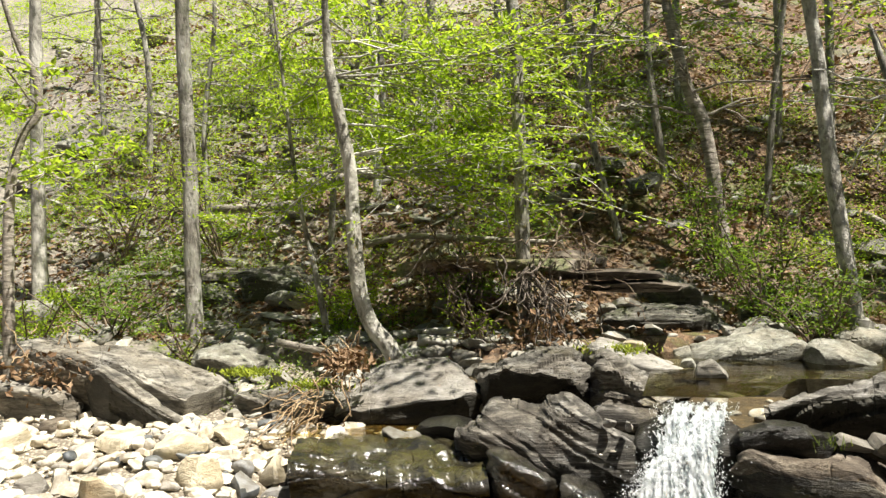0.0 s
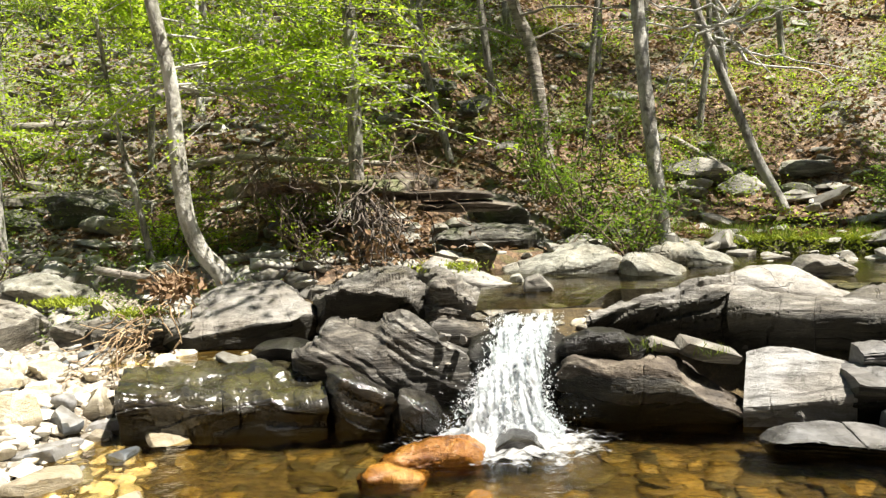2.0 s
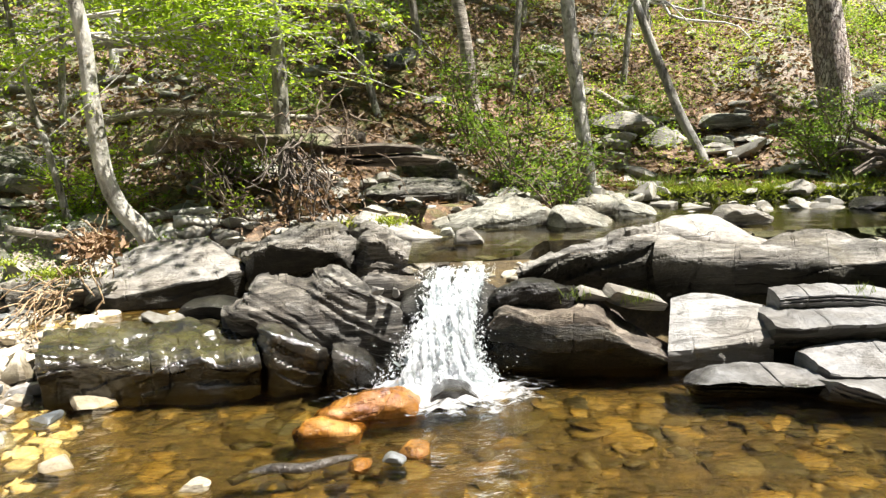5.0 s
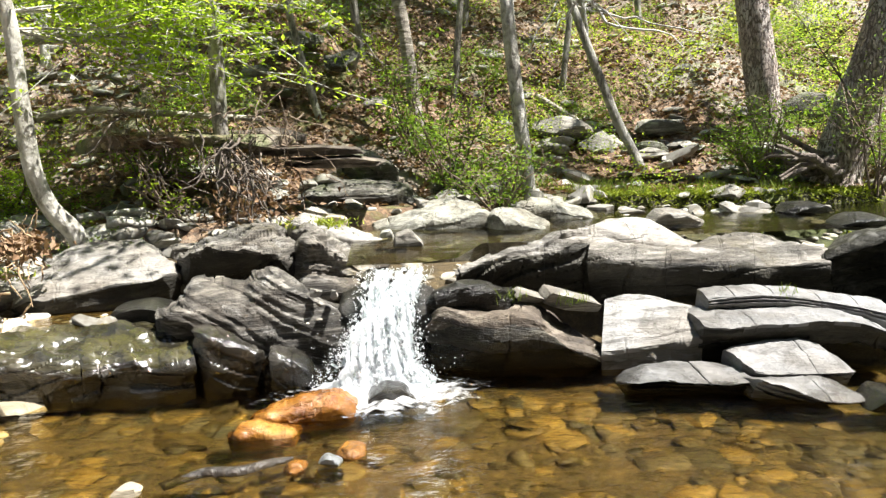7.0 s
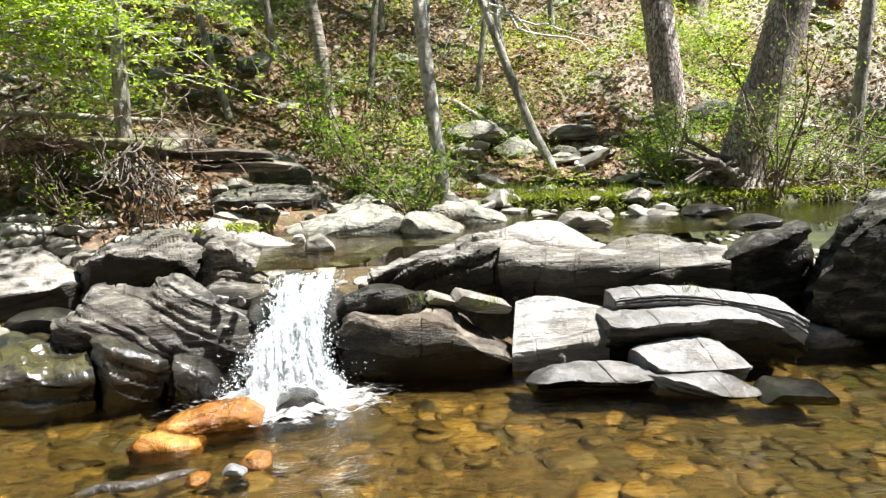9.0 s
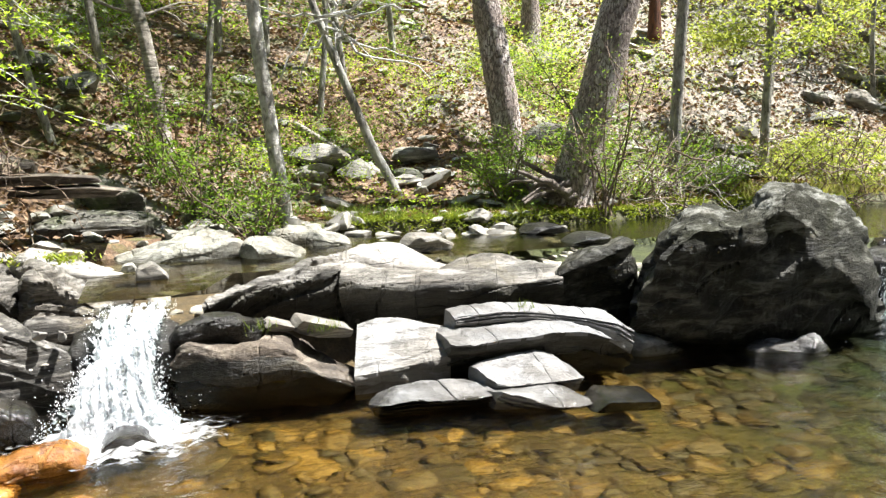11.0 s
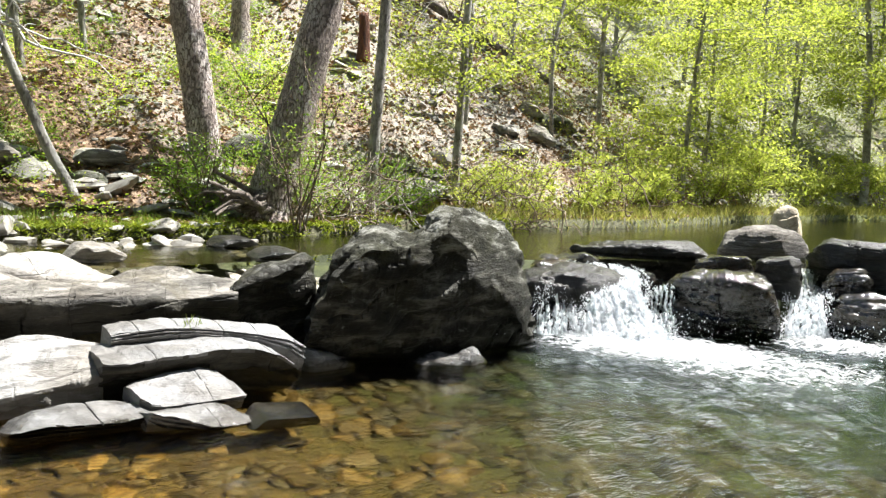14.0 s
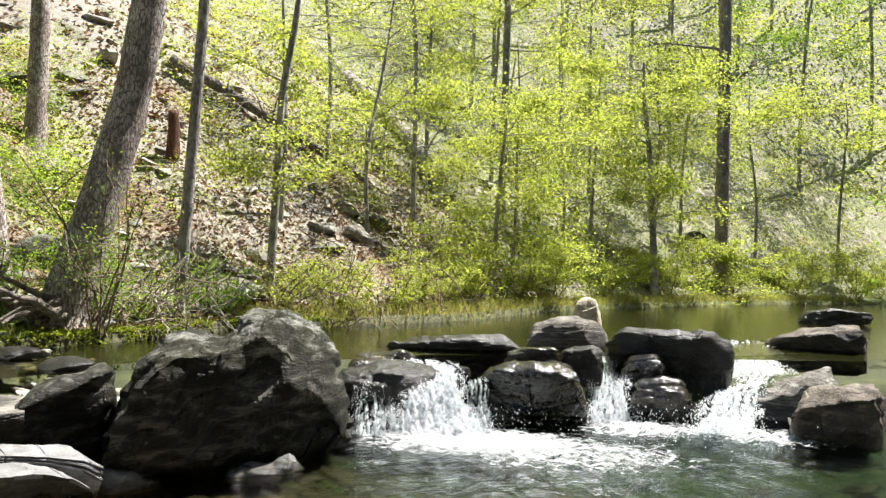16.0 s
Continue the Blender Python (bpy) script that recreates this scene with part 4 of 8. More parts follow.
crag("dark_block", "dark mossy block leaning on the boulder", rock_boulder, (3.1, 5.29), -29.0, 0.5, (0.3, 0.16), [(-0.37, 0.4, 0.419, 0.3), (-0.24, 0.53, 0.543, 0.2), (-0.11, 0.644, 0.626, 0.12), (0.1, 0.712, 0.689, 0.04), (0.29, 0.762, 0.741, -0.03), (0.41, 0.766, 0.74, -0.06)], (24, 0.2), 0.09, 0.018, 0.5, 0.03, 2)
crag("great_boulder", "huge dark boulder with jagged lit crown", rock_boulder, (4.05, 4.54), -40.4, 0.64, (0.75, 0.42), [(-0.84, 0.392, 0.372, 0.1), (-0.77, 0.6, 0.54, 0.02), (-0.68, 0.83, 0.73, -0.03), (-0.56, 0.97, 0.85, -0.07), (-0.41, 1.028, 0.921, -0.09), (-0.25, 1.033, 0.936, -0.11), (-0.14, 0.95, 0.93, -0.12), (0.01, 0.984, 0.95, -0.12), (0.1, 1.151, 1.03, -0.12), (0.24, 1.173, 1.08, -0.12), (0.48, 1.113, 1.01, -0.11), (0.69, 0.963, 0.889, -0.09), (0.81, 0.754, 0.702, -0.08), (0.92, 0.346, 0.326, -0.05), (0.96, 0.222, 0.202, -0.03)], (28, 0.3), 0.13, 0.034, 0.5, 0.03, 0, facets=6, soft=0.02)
crag("left_slab", "big pale grey slab sloping to the gravel", rock_grey, (-4.46, 5.49), 38.8, -0.68, (0.7, 0.05), [(-0.92, 0.884, 0.879, 0.6), (-0.66, 0.862, 0.855, 0.47), (-0.38, 0.82, 0.808, 0.38), (-0.1, 0.81, 0.763, 0.33), (0.22, 0.769, 0.537, 0.26), (0.53, 0.646, 0.429, 0.24), (0.74, 0.545, 0.411, 0.25), (0.86, 0.4, 0.404, 0.27)], (-24, 0.35), 0.045, 0.015, 0.3, 0.0, 2)
crag("left_slab", "leaning grey slab with dark lower edge", rock_grey, (-4.2, 5.31), 38.0, -0.66, (0.35, 0.1), [(-0.42, 0.691, 0.719, 0.5), (-0.26, 0.725, 0.68, 0.31), (-0.06, 0.586, 0.527, 0.25), (0.14, 0.418, 0.377, 0.22), (0.3, 0.316, 0.324, 0.22), (0.41, 0.28, 0.305, 0.23)], (-32, 0.3), 0.035, 0.014, 0.2, 0.0, 1, rock_crust_shade)
crag("left_slab", "low grey slab above the gravel", rock_grey, (-5.29, 5.24), 45.1, -0.85, (0.35, 0.08), [(-0.42, 0.673, 0.636, 0.4), (-0.18, 0.621, 0.578, 0.38), (0.07, 0.556, 0.536, 0.34), (0.27, 0.511, 0.493, 0.3), (0.41, 0.447, 0.446, 0.3)], (-14, 0.3), 0.04, 0.012, 0.2, 0.0, 1)
rock("small_slab", "small brown flat stone wedged between rocks", rock_brown, (-1.33, 6.02), 0, 0.3, [(-0.15, 0.48), (-0.12, 0.52), (0.15, 0.47), (0.2, 0.42), (0.04, 0.4), (-0.12, 0.43)], (0, 0))
crag("smooth_slab", "smooth pale slab sloping into the upper pool", rock_pale, (-0.5, 6.36), 3.7, -0.07, (0.32, 0.0), [(-0.41, 0.788, 0.795, 0.65), (-0.31, 0.83, 0.802, 0.6), (-0.17, 0.796, 0.734, 0.56), (0.04, 0.709, 0.664, 0.53), (0.3, 0.61, 0.6, 0.5), (0.43, 0.57, 0.575, 0.5)], (-20, 0.3), 0.06, 0.01, 0.35, 0.0, 1)
crag("pale_outcrop", "pale lichen-spotted outcrop beside the upper pool", rock_lichen, (0.23, 6.96), -2.7, 0.05, (0.7, 0.0), [(-0.53, 0.61, 0.632, 0.53), (-0.34, 0.679, 0.693, 0.5), (-0.05, 0.775, 0.712, 0.47), (0.25, 0.818, 0.72, 0.46), (0.47, 0.772, 0.712, 0.46), (0.55, 0.681, 0.669, 0.47)], (12, 0.3), 0.09, 0.022, 0.4, 0.0, 2)
crag("pale_outcrop", "grey lichen-spotted outcrop beside the upper pool", rock_lichen, (0.98, 6.73), -9.2, 0.16, (0.5, 0.0), [(-0.27, 0.721, 0.738, 0.5), (-0.16, 0.758, 0.724, 0.48), (0.0, 0.751, 0.698, 0.48), (0.2, 0.671, 0.652, 0.5), (0.28, 0.625, 0.629, 0.52)], (-10, 0.3), 0.09, 0.018, 0.35, 0.0, 1)
crag("pale_outcrop", "low grey lichen-spotted outcrop by the pool", rock_lichen, (1.44, 7.41), -11.8, 0.21, (0.4, 0.0), [(-0.37, 0.78, 0.786, 0.6), (-0.23, 0.814, 0.781, 0.56), (-0.02, 0.779, 0.731, 0.54), (0.19, 0.692, 0.67, 0.53), (0.38, 0.615, 0.62, 0.53)], (-6, 0.3), 0.08, 0.02, 0.35, 0.0, 2)
rock("pool_stone", "small grey stone at the pool edge", rock_grey, (0.02, 6.11), 0, 0.3, [(-0.12, 0.6), (-0.1, 0.71), (0.01, 0.75), (0.12, 0.64), (0.1, 0.59)], (-30, 0))
rock("pool_stone", "small pale stone at the pool edge", rock_lichen, (-0.15, 6.59), 0, 0.2, [(-0.07, 0.6), (-0.04, 0.68), (0.04, 0.69), (0.08, 0.6)], (-30, 0))
rock("round_stone", "round cream stone on the bank", rock_cream, (-0.58, 7.03), 0, 0.22, [(-0.1, 0.7), (-0.1, 0.76), (-0.01, 0.78), (0.09, 0.75), (0.11, 0.69), (-0.0, 0.67)], (0, 0))
rock("ledge_stone", "small grey ledge stone", rock_grey, (0.74, 5.06), 0, 0.3, [(-0.09, 0.44), (-0.04, 0.47), (0.11, 0.42), (0.07, 0.4), (-0.05, 0.41)], (-10, 0))
rock("ledge_stone", "small grey ledge stone with grass tuft", rock_grey, (1.02, 5.04), 0, 0.35, [(-0.2, 0.4), (-0.15, 0.48), (0.04, 0.42), (0.18, 0.38), (0.16, 0.33), (-0.04, 0.35)], (-10, 0))
rock("low_slab", "dark low slab at the waterline", rock_wet, (2.60, 3.95), -10, 0.35, [(-0.26, -0.01), (-0.18, 0.09), (0.14, 0.06), (0.17, -0.01), (0.13, -0.04)], (-4, 15))
crag("foot_stone", "pale wedge of rock at the boulder foot", rock_slab, (3.49, 4.79), -0, 0, (0.16, 0.04), [(-0.24, 0.16, 0.16, -0.1), (-0.07, 0.12, 0.09, -0.12), (0.06, 0.07, 0.04000000000000001, -0.12), (0.17, 0.03, 0.0, -0.12), (0.24, -0.03, -0.03, -0.1)], (-10, 0.2), 0.05, 0.008, 0.25, 0.01, 1)
crag("foot_stone", "pale angular stone at the boulder foot", rock_slab, (4.30, 4.48), -34, 0, (0.16, 0.04), [(-0.31, 0.0, 0.0, -0.1), (-0.09, 0.06, 0.03, -0.12), (0.08, 0.05, 0.020000000000000004, -0.12), (0.21, 0.12, 0.09, -0.12), (0.31, -0.01, -0.01, -0.1)], (-10, 0.2), 0.05, 0.008, 0.25, 0.01, 1)
crag("dam_rock", "broad dark wet rock in the dam face", rock_wet, (7.22, 3.93), -59.5, 0, (0.44, 0.2), [(-0.56, 0.362, 0.37, 0.0), (-0.46, 0.518, 0.5, -0.06), (-0.27, 0.571, 0.545, -0.08), (0.18, 0.608, 0.57, -0.08), (0.42, 0.587, 0.551, -0.06), (0.53, 0.488, 0.49, 0.0)], (3, 0.2), 0.08, 0.034, 0.4, 0.05, 1, soft=0.08)
crag("dam_rock", "flat dark rock on the dam lip", rock_dark, (7.82, 5.38), -53.6, 0, (0.27, 0.2), [(-0.86, 0.571, 0.587, 0.45), (-0.69, 0.659, 0.66, 0.38), (-0.42, 0.732, 0.717, 0.36), (0.1, 0.774, 0.751, 0.36), (0.56, 0.779, 0.756, 0.38), (0.83, 0.723, 0.708, 0.45)], (4, 0.2), 0.06, 0.016, 0.5, 0.02, 1)
crag("dam_rock", "dark rounded dam rock", rock_wet, (7.86, 4.32), -59.4, 0, (0.12, 0.15), [(-0.36, 0.568, 0.566, 0.42), (-0.26, 0.686, 0.67, 0.4), (-0.05, 0.746, 0.718, 0.4), (0.22, 0.748, 0.719, 0.4), (0.35, 0.644, 0.629, 0.42)], (4, 0.2), 0.07, 0.014, 0.4, 0.03, 0)
crag("dam_rock", "small dark dam rock between two falls", rock_dark, (8.21, 3.9), -62.9, 0, (0.12, 0.1), [(-0.22, 0.686, 0.677, 0.48), (-0.07, 0.751, 0.735, 0.45), (0.11, 0.761, 0.745, 0.45), (0.21, 0.705, 0.69, 0.48)], (0, 0.2), 0.07, 0.012, 0.35, 0.03, 0)
crag("dam_rock", "small dark wet rock in the cascade", rock_wet, (7.2, 4.95), -53.5, 0, (0.12, 0.15), [(-0.29, 0.435, 0.433, 0.28), (-0.18, 0.513, 0.498, 0.2), (0.06, 0.542, 0.52, 0.18), (0.27, 0.52, 0.505, 0.22)], (4, 0.2), 0.06, 0.012, 0.35, 0.03, 0)
crag("cascade_rock", "dark wet rock under the first cascade", rock_wet, (6.43, 5.27), -48.5, 0, (0.44, 0.1), [(-0.32, 0.523, 0.521, -0.02), (-0.21, 0.6, 0.582, -0.1), (-0.03, 0.624, 0.576, -0.12), (0.14, 0.612, 0.569, -0.1), (0.29, 0.543, 0.539, 0.0)], (-20, 0.2), 0.1, 0.024, 0.35, 0.06, 1)
crag("cascade_rock", "dark wet rock behind the first cascade", rock_wet, (6.82, 5.43), -49.4, 0, (0.24, 0.1), [(-0.27, 0.604, 0.607, 0.2), (-0.09, 0.66, 0.637, 0.15), (0.09, 0.654, 0.631, 0.15), (0.25, 0.56, 0.552, 0.2)], (-15, 0.2), 0.08, 0.02, 0.35, 0.05, 1)
crag("dam_rock", "thick dark ledge rock of the dam", rock_dark, (9.15, 3.28), -68.8, 0, (0.5, 0.2), [(-0.7, 0.811, 0.825, 0.55), (-0.56, 0.889, 0.872, 0.42), (-0.28, 0.92, 0.896, 0.32), (0.14, 0.919, 0.896, 0.32), (0.49, 0.928, 0.912, 0.36), (0.65, 0.86, 0.859, 0.5)], (-3, 0.2), 0.08, 0.02, 0.4, 0.03, 1)
crag("dam_rock", "dark wet block under the dam ledge", rock_wet, (8.51, 3.1), -68.4, 0, (0.4, 0.12), [(-0.33, 0.3, 0.32, 0.0), (-0.24, 0.407, 0.387, -0.06), (-0.01, 0.463, 0.418, -0.08), (0.18, 0.405, 0.386, -0.06), (0.3, 0.28, 0.291, 0.0)], (5, 0.2), 0.07, 0.02, 0.35, 0.05, 1)
crag("dam_rock", "dark brown wet rock beside the narrow fall", rock_wet, (8.82, 3.44), -67.2, 0, (0.27, 0.1), [(-0.25, 0.575, 0.567, 0.2), (-0.14, 0.647, 0.624, 0.12), (0.12, 0.678, 0.642, 0.12), (0.22, 0.608, 0.599, 0.2)], (8, 0.2), 0.07, 0.018, 0.35, 0.04, 0)
crag("dam_rock", "dark brown long rock at the end of the dam", rock_brown, (12.02, 2.35), -78.0, 0, (0.5, 0.25), [(-0.66, 0.677, 0.691, 0.48), (-0.51, 0.776, 0.771, 0.38), (-0.17, 0.865, 0.841, 0.35), (0.22, 0.94, 0.907, 0.35), (0.6, 0.99, 0.956, 0.38)], (5, 0.2), 0.09, 0.024, 0.5, 0.03, 1, rock_crust_shade)
crag("cascade_rock", "dark grey wet rock beside the fall", rock_ridge, (9.68, 2.11), -76.5, 0, (0.7, 0.08), [(-0.54, 0.11, 0.138, -0.06), (-0.42, 0.194, 0.189, -0.08), (-0.14, 0.357, 0.269, -0.08), (0.18, 0.508, 0.412, -0.06), (0.37, 0.564, 0.461, -0.05), (0.5, 0.583, 0.474, -0.03)], (14, 0.2), 0.08, 0.024, 0.35, 0.03, 1)
crag("shore_boulder", "grey-brown shore boulder at the dam end", rock_brown, (8.64, 1.41), -79.5, 0, (0.5, 0.15), [(-0.41, 0.25, 0.271, 0.0), (-0.31, 0.386, 0.337, -0.08), (-0.13, 0.52, 0.412, -0.1), (0.14, 0.595, 0.47, -0.1), (0.37, 0.565, 0.47, -0.08)], (20, 0.2), 0.12, 0.024, 0.5, 0.04, 1)
crag("round_rock", "rounded grey-brown rock on the dam", rock_ridge, (9.15, 4.59), -61.8, 0, (0.5, 0.1), [(-0.49, 0.717, 0.745, 0.6), (-0.42, 0.868, 0.847, 0.5), (-0.22, 0.981, 0.941, 0.48), (0.09, 1.018, 0.969, 0.48), (0.33, 0.965, 0.912, 0.5), (0.47, 0.798, 0.795, 0.58)], (6, 0.2), 0.14, 0.012, 0.3, 0.04, 0, soft=0.09)
crag("cream_rock", "cream pitted rock standing in the pool", rock_cream, (10.45, 5.01), -63.0, 0, (0.2, 0.05), [(-0.2, 1.106, 1.087, 0.55), (-0.11, 1.214, 1.169, 0.5), (0.04, 1.253, 1.207, 0.5), (0.18, 1.171, 1.135, 0.55)], (10, 0.2), 0.12, 0.02, 0.2, 0.03, 0)
rock("far_flat_rock", "dark flat rock out in the upper pool", rock_dark, (19.30, 3.55), -60, 0.8, [(-0.79, 0.56), (-0.59, 0.86), (-0.02, 0.97), (0.74, 0.88), (0.66, 0.63)], (0, 0))
rock("left_slab", "grey slab half buried in the bank", rock_grey, (-6.36, 6.35), 6, 0.7, [(-0.58, 0.38), (-0.88, 0.93), (-0.44, 0.87), (0.05, 0.72), (0.79, 0.52), (0.82, 0.39), (0.25, 0.43)], (-12, 20))
rock("bank_stone", "upright grey stone among rocks", rock_grey, (-3.57, 5.90), 0, 0.4, [(-0.06, 0.29), (-0.17, 0.43), (-0.08, 0.47), (0.11, 0.43), (0.21, 0.31)], (60, 0))
rock("bank_stone", "grey rounded rock with mossy top", rock_grey, (-3.10, 5.90), 0, 0.6, [(-0.27, 0.31), (-0.36, 0.45), (-0.23, 0.53), (0.1, 0.49), (0.32, 0.46), (0.37, 0.32), (0.07, 0.27)], (-10, 15))
rock("bank_stone", "dark grey stone beside the puddle", rock_dark, (-1.83, 5.48), 0, 0.4, [(-0.21, 0.29), (-0.14, 0.37), (0.06, 0.4), (0.21, 0.37), (0.16, 0.28), (-0.07, 0.25)], (20, 10))
rock("bank_stone", "grey lichen rock on the bank", rock_lichen, (-4.14, 6.43), 0, 0.6, [(-0.3, 0.58), (-0.32, 0.75), (-0.07, 0.79), (0.25, 0.66), (0.37, 0.5), (0.06, 0.48)], (10, 15))
rock("bank_stone", "flat grey rock by the tree foot", rock_lichen, (-2.98, 7.08), 0, 0.5, [(-0.26, 0.59), (-0.29, 0.71), (0.01, 0.73), (0.27, 0.67), (0.29, 0.55), (-0.02, 0.53)], (-6, 15))
rock("bank_stone", "small grey rock between boulders", rock_grey, (-1.71, 6.53), 0, 0.3, [(-0.15, 0.52), (-0.15, 0.62), (0.05, 0.64), (0.16, 0.56), (0.09, 0.49)], (10, 15))
crag("bank_ledge", "long mossy rock ledge on the bank", rock_ledge, (-0.41, 7.75), 1.7, -0.0, (0.5, 0.1), [(-0.59, 0.844, 0.848, 0.752), (-0.5, 0.915, 0.899, 0.704), (-0.2, 0.995, 0.899, 0.681), (0.12, 0.994, 0.898, 0.669), (0.45, 0.935, 0.875, 0.667), (0.61, 0.837, 0.841, 0.705)], (2, 0.2), 0.05, 0.018, 0.4, 0.0, 2, rock_crust_shade)
crag("bank_ledge", "tilted mossy rock on the bank", rock_ledge, (0.75, 8.3), -6.5, 0.0, (0.4, 0.05), [(-0.4, 0.84, 0.837, 0.739), (-0.3, 1.02, 0.939, 0.713), (-0.21, 1.09, 0.972, 0.711), (-0.09, 0.978, 0.946, 0.708), (0.16, 0.898, 0.869, 0.702), (0.4, 0.794, 0.794, 0.719)], (-18, 0.2), 0.06, 0.02, 0.4, 0.0, 1)
crag("bank_ledge", "dark ledge rock below the hillside", rock_ledge, (-0.3, 8.32), 0.8, -0.0, (0.4, 0.08), [(-0.27, 1.287, 1.264, 1.169), (-0.11, 1.323, 1.259, 1.047), (0.09, 1.238, 1.183, 1.016), (0.28, 1.086, 1.084, 1.01)], (-20, 0.2), 0.06, 0.018, 0.4, 0.0, 1)
rock("bank_ledge", "brown overhanging flat rock", rock_brown, (-1.41, 8.90), 0, 0.8, [(-0.43, 1.37), (-0.41, 1.52), (0.03, 1.56), (0.43, 1.46), (0.41, 1.34), (-0.03, 1.27)], (-4, 10))
rock("bank_ledge", "grey fractured rock on the bank", rock_ledge, (-4.63, 8.33), 0, 0.8, [(-0.35, 1.07), (-0.48, 1.39), (-0.21, 1.47), (0.31, 1.33), (0.55, 1.1), (0.18, 1.0)], (15, 15))
rock("bank_ledge", "grey fractured rock on the bank", rock_ledge, (-5.37, 8.30), 0, 0.8, [(-0.27, 1.03), (-0.43, 1.25), (-0.13, 1.27), (0.32, 1.12), (0.44, 0.96), (0.06, 0.94)], (-10, 15))
crag("bank_rock", "pale flat rock on the mossy bank", rock_lichen, (4.02, 9.36), -24.4, 0.0, (0.5, 0.03), [(-0.38, 0.937, 0.932, 0.81), (-0.23, 1.038, 0.963, 0.769), (0.04, 1.088, 0.992, 0.768), (0.3, 1.109, 1.039, 0.819), (0.36, 1.068, 1.026, 0.87)], (8, 0.2), 0.08, 0.018, 0.5, 0.0, 1)
rock("bank_rock", "grey angular rock in the pool margin", rock_grey, (2.32, 6.69), 0, 0.5, [(-0.25, 0.62), (-0.14, 0.77), (0.02, 0.78), (0.23, 0.68), (0.14, 0.61)], (20, 10))
rock("bank_rock", "dark flat rock in the upper pool", rock_dark, (3.88, 7.41), 0, 0.5, [(-0.3, 0.63), (-0.16, 0.72), (0.1, 0.72), (0.25, 0.63), (0.11, 0.59)], (-10, 10))
rock("bank_rock", "blue-grey wet rock in the upper pool", rock_dark, (3.86, 6.47), 0, 0.5, [(-0.3, 0.6), (-0.09, 0.71), (0.11, 0.71), (0.2, 0.63), (0.08, 0.58)], (-10, 10))
rock("bank_rock", "grey flat rock at the hill foot", rock_lichen, (2.24, 10.32), 0, 0.6, [(-0.28, 1.35), (-0.18, 1.55), (0.13, 1.57), (0.22, 1.37), (0.1, 1.28)], (-10, 10))
rock("bank_rock", "pale flat rock at the hill foot", rock_lichen, (3.48, 10.47), 0, 0.6, [(-0.4, 1.36), (-0.23, 1.53), (0.37, 1.55), (0.3, 1.38), (-0.03, 1.31)], (5, 10))
crag("orange_stone", "orange-stained wet stone in the pool", stone_orange, (-0.6, 4.12), 7.2, 0, (0.11, 0.03), [(-0.26, 0.024, 0.033, -0.03), (-0.17, 0.0712, 0.0585, -0.05), (-0.05, 0.115, 0.0758, -0.06), (0.09, 0.124, 0.0855, -0.06), (0.2, 0.109, 0.0848, -0.05), (0.28, 0.064, 0.0645, -0.03)], (8, 0.2), 0.09, 0.018, 0.14, 0.02, 0, soft=0.06)
crag("orange_stone", "small orange-stained wet stone in the pool", stone_orange, (-0.79, 3.92), 10.3, 0, (0.07, 0.02), [(-0.16, 0.024, 0.027, -0.03), (-0.11, 0.0624, 0.0405, -0.05), (-0.03, 0.0656, 0.036, -0.05), (0.07, 0.0224, 0.0135, -0.05), (0.16, -0.004, -0.00075, -0.04)], (-8, 0.2), 0.07, 0.018, 0.1, 0.01, 0, soft=0.04)
rock("splash_rock", "dark wet stone in the foot of the fall", rock_dark, (-0.19, 4.68), 0, 0.3, [(-0.18, -0.01), (-0.15, 0.04), (-0.05, 0.07), (0.09, 0.05), (0.16, 0.01), (0.13, -0.01)], (0, 0))

slab("stacked_slab", "thin upper slab of the stacked ledge", rock_slab, [(1.87, 0.428, 0.402, 0.36), (2.01, 0.447, 0.423, 0.369), (2.2, 0.457, 0.432, 0.378), (2.36, 0.45, 0.421, 0.37), (2.6, 0.42, 0.383, 0.339), (2.81, 0.389, 0.343, 0.299), (3.02, 0.348, 0.295, 0.213), (3.15, 0.221, 0.224, 0.121)], (5.02, 4.84, 4.84), 5)
slab("stacked_slab", "thick pale slab with dark undercut face", rock_slab, [(1.75, 0.305, 0.297, 0.048), (1.9, 0.344, 0.281, 0.052), (2.08, 0.341, 0.305, 0.044), (2.27, 0.35, 0.308, 0.036), (2.46, 0.35, 0.325, 0.012), (2.66, 0.326, 0.313, -0.029), (2.82, 0.272, 0.254, -0.049), (2.94, 0.193, 0.176, -0.056), (2.98, 0.07, 0.108, -0.037)], (4.95, 4.56, 4.72), 2, crust_shade=rock_crust_shade)
slab("tilted_block", "grey angular slab block resting on low slabs", rock_slab, [(1.87, 0.137, 0.139, 0.115), (1.93, 0.17, 0.096, 0.069), (2.0, 0.18, 0.084, 0.056), (2.15, 0.196, 0.083, 0.059), (2.31, 0.211, 0.087, 0.059), (2.42, 0.183, 0.092, 0.064), (2.48, 0.122, 0.099, 0.071)], (4.6, 4.3, 4.32), 1)
slab("tilted_block", "flat grey slab block dipping into the pool", rock_slab, [(1.84, 0.043, 0.14, 0.067), (1.91, 0.055, 0.118, 0.024), (1.98, 0.06, 0.096, 0.001), (2.15, 0.066, 0.032, -0.045), (2.29, 0.073, 0.016, -0.058), (2.36, 0.048, 0.024, -0.047), (2.44, -0.052, 0.041, -0.03)], (4.33, 4.0, 4.1), 1)
